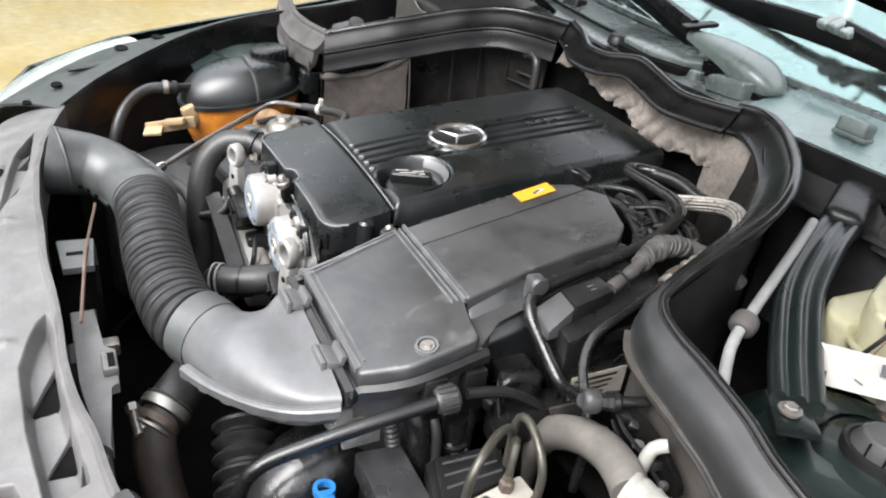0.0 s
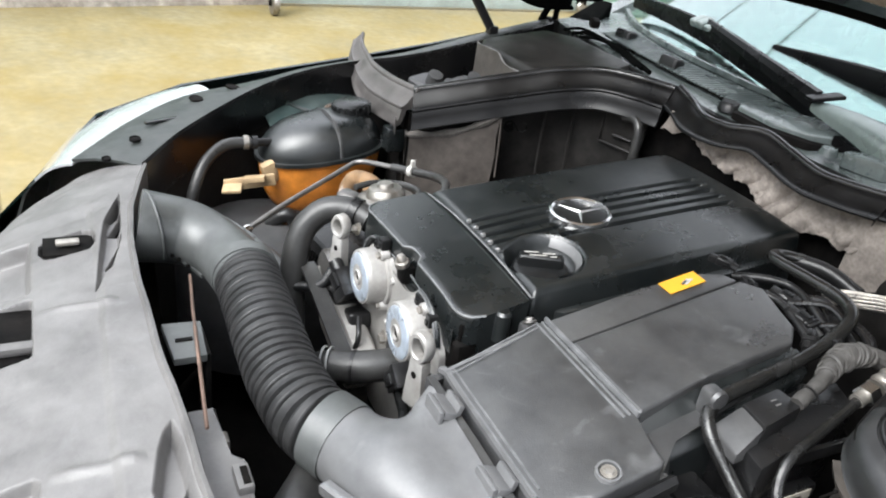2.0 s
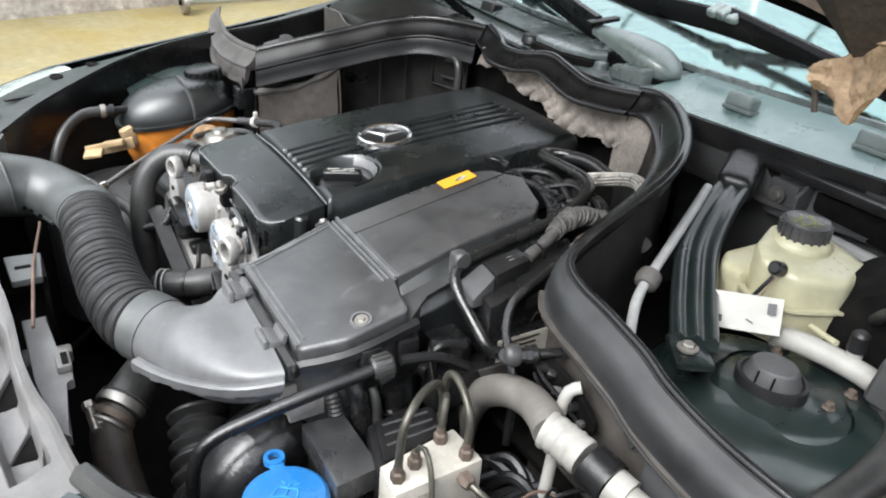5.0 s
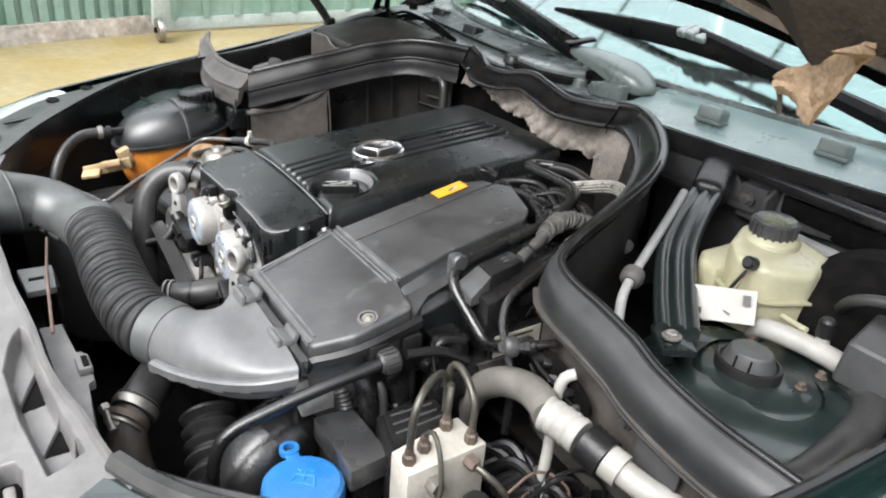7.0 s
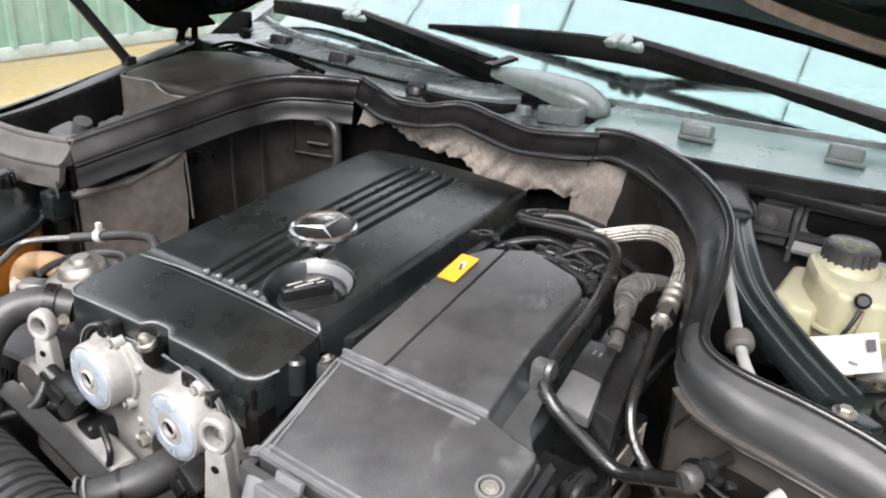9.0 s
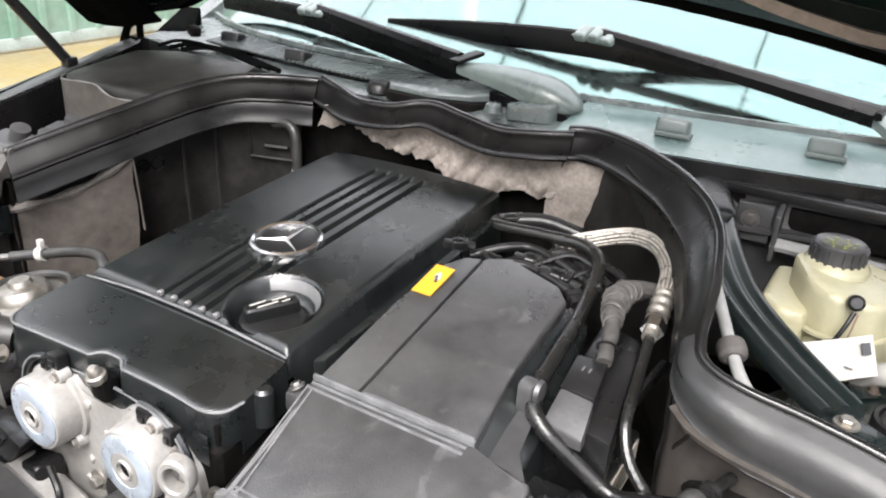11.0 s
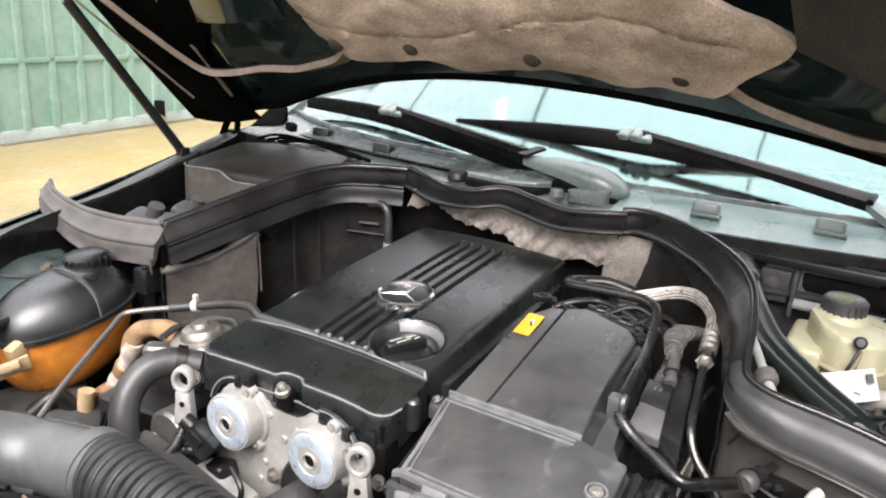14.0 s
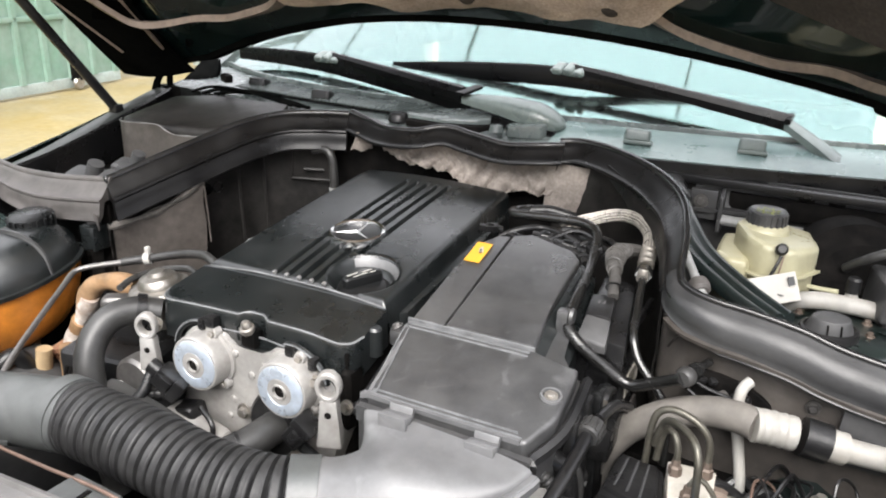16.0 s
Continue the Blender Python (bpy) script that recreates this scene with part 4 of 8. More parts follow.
for k in range(3):
    part("corner_cable", tube([(-0.64 + 0.03 * k, 0.640, 0.884), (-0.60 + 0.03 * k, 0.648, 0.896 - 0.002 * k), (-0.54 + 0.03 * k, 0.642, 0.900 - 0.002 * k), (-0.46 + 0.02 * k, 0.624, 0.898), (-0.36 + 0.02 * k, 0.604, 0.890)], 0.003 + 0.0006 * k, 8), "hood_black", cowl)
part("corner_clip", box((0.022, 0.018, 0.016), at(-0.545, 0.640, 0.920, 0, 10, -20), 0.004), "dark", cowl)
part("cowl_knob", lathe([(0, 0.014), (0.013, 0.014), (0.017, 0.010), (0.019, 0.0), (0, 0)], at(-0.126, 0.601, 0.890), 20), "trim", cowl)
part("linkage_bar", prism([(-0.112, 0.604), (-0.100, 0.622), (-0.023, 0.660), (0.060, 0.652), (0.064, 0.640), (0.0245, 0.600), (-0.030, 0.582), (-0.100, 0.588)], lambda x, y: 0.908 + (y - 0.6) * 0.10, 0.900, 0.003, 3), "cowl", cowl, "flat grey-green bar under the wiper")
# near-black slab puts the shade below the bar into colour
part("linkage_shade", prism([(-0.105, 0.596), (-0.023, 0.655), (0.068, 0.650), (0.070, 0.634), (0.028, 0.592), (-0.030, 0.572), (-0.100, 0.578)], 0.899, 0.888, 0.003), "dark", cowl, "dark slab painted as the shade under the bar")
part("washer_jet", prism([(0.086, 0.586), (0.140, 0.600), (0.146, 0.622), (0.090, 0.626), (0.076, 0.604)], lambda x, y: 0.910 + (x - 0.1) * 0.10, 0.890, 0.005, 3), "cowl", cowl, "grey washer jet housing")
part("jet_nozzle", lathe([(0, 0.012), (0.010, 0.010), (0.013, 0), (0, 0)], at(0.066, 0.586, 0.897), 16), "cowl", cowl)

# windscreen: a bowed pane with a dark rim, dashboard behind it
SLOPE = radians(29)


def screen(u, v):
    x = -0.735 + 1.435 * u
    k = 1 - 0.14 * v
    b = glass_base(x)
    d = v * 0.86
    return V(x * k, b.y + d * math.cos(SLOPE) + 0.0 * v, b.z + d * math.sin(SLOPE))


pane = part("windscreen", sheet(40, 24, screen, 0.005), "glass", car, "curved windscreen reflecting a pale sky")
pane.visible_shadow = False
part("screen_seal", sweep([tuple(screen(i / 30, 0) + V(0, 0.004, 0.004)) for i in range(31)], [(-0.005, -0.004), (0.005, -0.004), (0.004, 0.004), (-0.004, 0.004)], 0.02), "cowl", pane, "thin grey-green edge strip")
for e in (0, 1):
    part("pillar", sweep([tuple(screen(e, i / 10) + V((e - 0.5) * 0.07, 0.0, 0.0)) for i in range(-1, 11)], [(-0.030, -0.020), (0.022, -0.020), (0.018, 0.004), (-0.026, 0.004)], 0.03), "pillar_paint", car, "windscreen pillar with its pale reflection in the colour")
part("dashboard", box((1.30, 0.55, 0.10), at(0, 1.05, 0.80, 8, 0, 0), 0.03, 3), "black", car, "black dashboard behind the glass")
part("cabin_back", box((1.4, 0.03, 1.12), at(0, 1.93, 0.77), 0.01), "dark", car)
part("cabin_roof", box((1.10, 0.55, 0.03), at(0, 1.72, 1.32), 0.01), "paint", car, "dark green roof")
for s in (-1, 1):
    part("cabin_side", box((0.03, 1.0, 0.70), at(0.735 * s, 1.43, 0.57), 0.01), "paint", car)
    e = 0 if s < 0 else 1
    part("side_window", sheet(12, 3, lambda u, v: screen(e, u).lerp(V(0.69 * s, screen(e, u).y, 0.90), v) + V(0, 0, -0.012 * (1 - v)), 0.004), "black", car, "dark side window")
    part("rear_window", box((0.01, 0.50, 0.42), at(0.60 * s, 1.69, 1.11), 0.003), "black", car, "dark side window")


# wipers
def wiper(name, blade_a, blade_b, clip, pivot, knuckle, flat=False):
    w = thing(name, pivot, "black windscreen wiper with a wide pivot cover resting on the glass", "wiper", "wipers")
    a, b, c, p = Vector(blade_a), Vector(blade_b), Vector(clip), Vector(pivot)
    line = [a, a.lerp(c, 0.5) + V(0, 0, 0.004), c + V(0, 0, 0.004), c.lerp(b, 0.5) + V(0, 0, 0.004), b]
    part("blade", sweep(line, [(-0.003, -0.012), (0.004, -0.012), (0.006, 0.000), (0.003, 0.010), (0.000, 0.012), (-0.003, 0.008)], 0.02, scale=lambda u: 0.55 + 0.75 * math.sin(math.pi * min(1, max(0, u)))), "wiper_black", w)
    part("rubber_lip", sweep([q + V(0, 0, -0.010) for q in line], [(-0.003, -0.010), (0.003, -0.010), (0.004, 0.006), (-0.004, 0.006)], 0.03), "wiper_black", w)
    hub = at(c.x, c.y, c.z + 0.012, 22, 0, -10)
    part("connector", join(box((0.066, 0.020, 0.012), hub, 0.005, 3), box((0.020, 0.030, 0.014), hub @ at(-0.016, 0, 0.004), 0.006, 3), box((0.018, 0.030, 0.015), hub @ at(0.006, 0, 0.005), 0.006, 3), box((0.012, 0.026, 0.010), hub @ at(0.025, 0, 0.003), 0.004, 3)), "wiper_pale", w, "grey ribbed blade connector")
    k = Vector(knuckle)
    part("arm", sweep([c + V(0.01, 0, 0.020), c.lerp(k, 0.5) + V(0, 0, 0.016), k + V(0, 0, 0.010)], [(-0.006, -0.010), (0.007, -0.010), (0.008, 0.000), (0.004, 0.007), (-0.002, 0.008), (-0.006, 0.003)], 0.02, scale=lambda u: 0.75 + 0.7 * u), "wiper_black", w)
    if flat:
        part("link", sweep([k + V(-0.004, 0.002, 0.006), k.lerp(p, 0.5) + V(0, 0, 0.004), p], [(-0.016, -0.010), (0.016, -0.010), (0.017, 0.003), (0.012, 0.007), (-0.010, 0.008), (-0.016, 0.004)], 0.01, scale=lambda u: 0.8 + 0.3 * u), "wiper_pale", w, "flat grey link down to the pivot")
        part("hinge_pin", tube([tuple(k + V(-0.006, -0.016, 0.012)), tuple(k + V(-0.002, 0.018, 0.016))], 0.005, 10, smooth=False), "wiper_black", w)
        return w
    part("pivot_cover", sweep([k, k.lerp(p, 0.4) + V(0, 0, 0.006), k.lerp(p, 0.75) + V(0, 0, 0.005), p], [(-0.024, -0.014)] + [(0.027 * math.cos(radians(180 - 15 * i)), 0.019 * math.sin(radians(180 - 15 * i))) for i in range(13)] + [(0.024, -0.014)], 0.004, scale=lambda u: (0.40 + 0.78 * min(1, u / 0.72) ** 0.8) * (1.0 if u < 0.72 else math.sqrt(max(0.02, 1 - ((u - 0.72) / 0.285) ** 2)))), "wiper_pale", w, "dusty pale grey-green pivot cover", sharp=70)
    # added black slab stands in for the shadow below the cover
    part("cover_shadow_gap", sweep([k.lerp(p, 0.35) + V(0, -0.004, -0.014), k.lerp(p, 0.7) + V(0, -0.004, -0.013), k.lerp(p, 0.95) + V(0, -0.002, -0.012)], [(-0.024, -0.008), (0.024, -0.008), (0.024, 0.004), (-0.024, 0.004)], 0.02), "wiper_black", w, "black slab for the shadow under the pivot cover")
    part("retainer", box((0.020, 0.050, 0.006), at(k.x + 0.01, k.y, k.z + 0.016, 10, 0, -18), 0.002), "wiper_black", w)
    return w


wiper("wiper", (-0.658, 0.822, 0.952), (-0.02, 0.668, 0.922), (-0.372, 0.748, 0.950), (0.166, 0.640, 0.908), (-0.022, 0.648, 0.932))
wiper("wiper", (-0.245, 0.790, 0.956), (0.378, 0.790, 0.945), (0.128, 0.757, 0.969), (0.590, 0.688, 0.886), (0.503, 0.728, 0.930), True)


# raised hood
HOOD = radians(44)
HD, HN = V(0, -math.cos(HOOD), math.sin(HOOD)), V(0, math.sin(HOOD), math.cos(HOOD))
H0 = V(0, 0.664, 0.911)


def hood_at(x, s, h=0.0):
    crown = 0.066 * (1 - (x / 0.83) ** 2)
    return H0 + V(x, 0, 0) + HD * s + HN * (crown + h)


def hood_rear(x):
    k, fall = (0.36, 0.14) if x < 0 else (0.19, 0.35)
    return 0.158 - k * min(abs(x), 0.6) ** 2 - fall * max(0.0, abs(x) - 0.6)


def hood_front(x):
    return 1.10 - 0.30 * (x / 0.8) ** 2


def hood_skin(u, v):
    x = (u * 2 - 1) * 0.82
    s = hood_rear(x) * (1 - v) + hood_front(x) * v
    x *= 1 - 0.10 * v * v
    return hood_at(x, s, 0.022)


hood = part("hood", sheet(48, 30, hood_skin, 0.003), "paint", car, "dark green raised hood")


def hood_inner(u, v):
    x = (u * 2 - 1) * 0.79
    s = (hood_rear(x) + 0.02) * (1 - v) + (hood_front(x) - 0.02) * v
    rim = min(u, 1 - u) * 8
    dip = 0.012 * (1 if rim > 1 and 0.10 < v < 0.93 else 0)
    return hood_at(x * (1 - 0.10 * v * v), s, -0.006 + dip)


part("hood_frame", sheet(48, 30, hood_inner, 0.003), "paint", hood, "glossy dark inner frame of the hood")
part("hood_rim", sweep([tuple(hood_at((i / 30 * 2 - 1) * 0.81, hood_rear((i / 30 * 2 - 1) * 0.81) + 0.01, 0.004)) for i in range(31)], [(-0.014, -0.014), (0.014, -0.014), (0.014, 0.016), (-0.014, 0.016)], 0.02), "hood_black", hood)
for s in (-1, 1):
    part("hood_edge", sweep([tuple(hood_at(s * 0.815 * (1 - 0.10 * (i / 10) ** 2), 0.02 + 0.85 * i / 10, 0.0)) for i in range(11)], [(-0.016, -0.020), (0.016, -0.020), (0.016, 0.022), (-0.016, 0.022)], 0.03), "hood_black", hood)
    # bare channel beside the pad
    part("frame_channel", sweep([tuple(hood_at(s * q[0], q[1], q[2])) for q in ((0.735, 0.40, -0.056), (0.700, 0.31, -0.056), (0.672, 0.24, -0.054), (0.648, 0.190, -0.048), (0.60, 0.168, -0.032), (0.537, 0.164, -0.017), (0.464, 0.163, -0.016), (0.40, 0.178, -0.016), (0.345, 0.198, -0.016), (0.312, 0.222, -0.018), (0.29, 0.248, -0.02))], [(-0.013, -0.006), (0.013, -0.006), (0.013, 0.006), (-0.013, 0.006)], 0.02, wob=0.003), "channel", hood, "pale dirty channel of the hood frame")
    # thin pale strip draws the highlight along the hood's edge
    part("edge_highlight", tube([tuple(hood_at(s * x, q, -0.040)) for x, q in ((0.828, 0.40), (0.806, 0.31), (0.786, 0.2315), (0.752, 0.10))], 0.0024, 6), "channel", hood, "thin pale strip painted as the hood's edge highlight")
    legs = join(tube([(s * 0.784, 0.672, 0.848), (s * 0.772, 0.674, 0.885), (s * 0.748, 0.680, 0.930), (s * 0.732, 0.684, 0.962)], lambda u, l: 0.0085 - 0.003 * u, 10), tube([(s * 0.750, 0.690, 0.848), (s * 0.748, 0.688, 0.890), (s * 0.738, 0.685, 0.930), (s * 0.728, 0.682, 0.960)], lambda u, l: 0.0075 - 0.002 * u, 10), box((0.034, 0.014, 0.018), at(s * 0.722, 0.688, 0.920, 0, 10 * s, 0), 0.004), box((0.060, 0.050, 0.012), at(s * 0.765, 0.685, 0.848), 0.004))
    hinge = part("hinge", legs, "hood_black", car, "black two-legged hood hinge")
    for q in ((0.70, 0.60, 1.01), (0.66, 0.59, 1.02), (0.62, 0.62, 0.99)):
        part("bracket", box((0.030, 0.014, 0.022), at(s * q[0], q[1], q[2], 30, 20 * s, 30 * s), 0.004), "hood_black", hood)


def pad_edge(x):
    return 0.238 + 1.05 * max(0.0, abs(x) - 0.295) + 0.007 * math.sin(x * 31)


def pad_sheet(u, v):
    x0 = -0.34 + 0.74 * u
    s = pad_edge(x0) * (1 - v) + 0.92 * v
    right = max(0.10, 0.405 - 1.5 * max(0, s - 0.335)) + 0.012 * noise.noise(V(s * 30, 2, 7))
    x = -0.34 + (right + 0.34) * u
    p = hood_at(x, s, -0.030)
    w = noise.fractal(V(x * 5, s * 5, 4), 0.8, 2.0, 4) * 0.012
    crack = 0.006 * max(0, 1 - abs(s - 0.33 - 0.03 * math.sin(x * 9) - 0.01 * noise.noise(V(x * 20, 1, 1))) / 0.006)
    sag = 0.012 * math.sin(min(1, v * 3) * math.pi)
    return p - HN * (sag - w - crack)


pad = part("insulation_pad", sheet(90, 110, pad_sheet, 0.014), "pad", hood, "brown frayed fibre insulation pad, stained")
for x in (-0.30, -0.155, 0.050, 0.263):
    c = hood_at(x, pad_edge(x) + 0.026, -0.052)
    part("pad_clip", lathe([(0, 0.004), (0.008, 0.004), (0.012, 0.002), (0.014, -0.004), (0, -0.004)], along(c, c - HN), 16), "pad_dark", hood)
P1, P2, P3 = V(0.400, 0.434, 1.155), V(0.634, 0.272, 1.080), V(0.80, 0.235, 1.155)


def hang(u, v):
    low = P1.lerp(P2, u / 0.6) if u < 0.6 else P2.lerp(P3, (u - 0.6) / 0.4)
    top = hood_at(0.36 + 0.42 * u, 0.82, -0.045)
    w = noise.noise(V(u * 4, v * 3, 5)) * 0.012 * math.sin(math.pi * v)
    return low.lerp(top, v) + V(0, -0.05 * math.sin(math.pi * v) + w, w)


part("hanging_pad", sheet(40, 24, hang, 0.006), "pad_dark", hood, "sooty torn half of the insulation pad hanging loose")


def torn_edge(u, v):
    tip, top, end, low = V(0.609, 0.268, 1.061), V(0.638, 0.268, 1.086), V(0.682, 0.248, 1.103), V(0.640, 0.274, 1.039)
    a = tip.lerp(top, u * 2) if u < 0.5 else top.lerp(end, u * 2 - 1)
    b = tip.lerp(low, u * 2.2) if u < 0.4545 else low.lerp(end, (u - 0.4545) / 0.5455)
    a, b = a + V(0, 0, 0.003), b - V(0, 0, 0.003)
    w = noise.noise(V(u * 7, v * 4, 8)) * 0.004
    return a.lerp(b, v) + V(0.0008 * noise.noise(V(u * 30, v, 1)), w, 0.002 * noise.noise(V(u * 26, v * 3, 3)))


part("pad_flap", sheet(40, 10, torn_edge, 0.005), "pad_torn", hood, "pale torn corner of the pad")
part("pad_strap", tube([(0.606, 0.270, 1.058), (0.610, 0.271, 1.050), (0.613, 0.272, 1.036)], 0.0022, 6), "pad_dark", hood)
for s in (-1, 1):
    # broad black border of the inner frame, with a rib running in from it
    part("frame_border", sheet(10, 40, lambda u, v: hood_at(s * (0.645 + 0.182 * u + 0.010 * math.sin(v * 9) * (1 - u)) * (1 - 0.10 * v * v), 0.015 + 0.84 * v, -0.020 - 0.012 * math.sin(math.pi * u)), 0.005), "hood_black", hood, "black border of the inner frame")
    part("frame_rib", sweep([tuple(hood_at(s * x, q, -0.036)) for x, q in ((0.70, 0.20), (0.62, 0.30), (0.56, 0.44), (0.50, 0.62), (0.46, 0.80))], [(-0.034, -0.006), (0.034, -0.006), (0.026, 0.010), (-0.026, 0.010)], 0.02), "hood_black", hood)
    part("frame_seam", tube([tuple(hood_at(s * x, q, -0.034)) for x, q in ((0.655, 0.10), (0.650, 0.22), (0.638, 0.40), (0.622, 0.58))], lambda u, l: 0.0028 + 0.0012 * math.sin(u * 23), 8), "channel", hood, "dirty sealer bead")
part("side_panel", sheet(20, 14, lambda u, v: hood_at(0.40 + 0.24 * u, 0.30 + 0.5 * v, -0.022 - 0.01 * math.sin(u * 3.1)), 0.004), "paint", hood)
part("side_panel", sheet(20, 14, lambda u, v: hood_at(-0.40 - 0.24 * u, 0.30 + 0.5 * v, -0.022 - 0.01 * math.sin(u * 3.1)), 0.004), "paint", hood)

for s in (-1, 1):
    t = thing("gas_strut", (s * 0.745, 0.532, 0.850), "black gas strut holding the hood open", "strut", "hood struts")
    a, b = V(s * 0.745, 0.532, 0.852), hood_at(s * 0.81, 0.62, -0.03)
    part("cylinder", tube([a, a.lerp(b, 0.62)], 0.0095, 14, smooth=False), "trim", t)
    part("rod", tube([a.lerp(b, 0.61), b], 0.0045, 10, smooth=False), "trim", t)
    part("socket", box((0.022, 0.022, 0.022), at(a.x, a.y, a.z), 0.005), "trim", t)

# plastic box by the far hood hinge
fb = thing("filter_housing", (-0.52, 0.53, 0.70), "large dark grey plastic housing with a pale scratch line", "housing")
part("body", prism([(-0.645, 0.455), (-0.60, 0.425), (-0.41, 0.42), (-0.335, 0.52), (-0.36, 0.60), (-0.56, 0.625), (-0.65, 0.60)], lambda x, y: 0.868 + (y - 0.44) * 0.13 + (x + 0.5) * 0.05, 0.72, 0.016, 4), "inner", fb)
SCRATCH = [(-0.652, 0.462, 0.856), (-0.632, 0.440, 0.858), (-0.600, 0.4225, 0.862), (-0.545, 0.4190, 0.866), (-0.515, 0.4180, 0.867), (-0.494, 0.4170, 0.858), (-0.468, 0.4165, 0.854), (-0.412, 0.4165, 0.858)]
scratch_line, _ = smooth_path([V(*q) for q in SCRATCH], 0.004)
part("front_face", sheet(50, 6, lambda u, v: on_line(scratch_line, u).lerp(V(on_line(scratch_line, u).x, on_line(scratch_line, u).y - 0.002, 0.73), v), 0.002), "near_wall", fb, "dull brown-grey front face")
part("scratch", tube(SCRATCH, lambda u, l: 0.0013 + 0.0005 * math.sin(u * 31), 6), "panel", fb, "pale scratch line")
for x, y, z, r in ((-0.60, 0.33, 0.79, 0.035), (-0.52, 0.32, 0.80, 0.028), (-0.56, 0.39, 0.80, 0.03)):
    c = thing("connector_box", (x, y, z - 0.06), "grey electrical connector box behind the seal", "connector", "connector boxes")
    part("body", box((r * 2.2, r * 1.6, 0.06), at(x, y, z - 0.03, 5, 8, 20), 0.012, 3), "wall_grey", c)
    part("plug", lathe([(0, 0.03), (r * 0.4, 0.028), (r * 0.45, 0), (0, 0)], at(x + 0.01, y, z - 0.008, 0, 25, 0), 14), "wall_grey", c)
def arch_sheet(u, v):
    x, y = -0.722 + 0.170 * u, 0.02 + 0.182 * v
    return V(x, y, 0.716 + 0.034 * (1 - u) ** 1.6 + 0.010 * math.sin(v * 3.0) + 0.0015 * noise.noise(V(x * 30, y * 30, 1)))


arch = part("inner_arch", sheet(16, 20, arch_sheet, 0.003), "arch_paint", car, "dusty dark green inner wheel arch sheet")
part("arch_bolt", bolt(at(-0.612, 0.140, 0.733, 0, 12, 0), 0.007, 0.007), "rust_steel", arch)
part("arch_seam", tube([(-0.70, 0.03, 0.748), (-0.655, 0.055, 0.739), (-0.605, 0.095, 0.732), (-0.575, 0.15, 0.729)], 0.004, 8), "tower_paint", arch, "folded seam")
part("arch_stud", lathe([(0, 0.030), (0.003, 0.030), (0.004, 0.0), (0, 0.0)], at(-0.688, 0.165, 0.744), 10), "steel", arch)
shelf = part("shelf", box((0.26, 0.34, 0.01), at(-0.57, 0.41, 0.722), 0.003), "dark", car)


# ---- engine: covers, oil cap, emblem ----
def cover_z(x, y):
    """Height of the engine covers' crowned top."""
    t = (y - 0.12) / 0.38
    return 0.787 + 0.040 * t - 0.006 * t * t + 0.006 * (1 - (x / 0.14) ** 2) * min(1, max(0, t * 3 + 0.2))


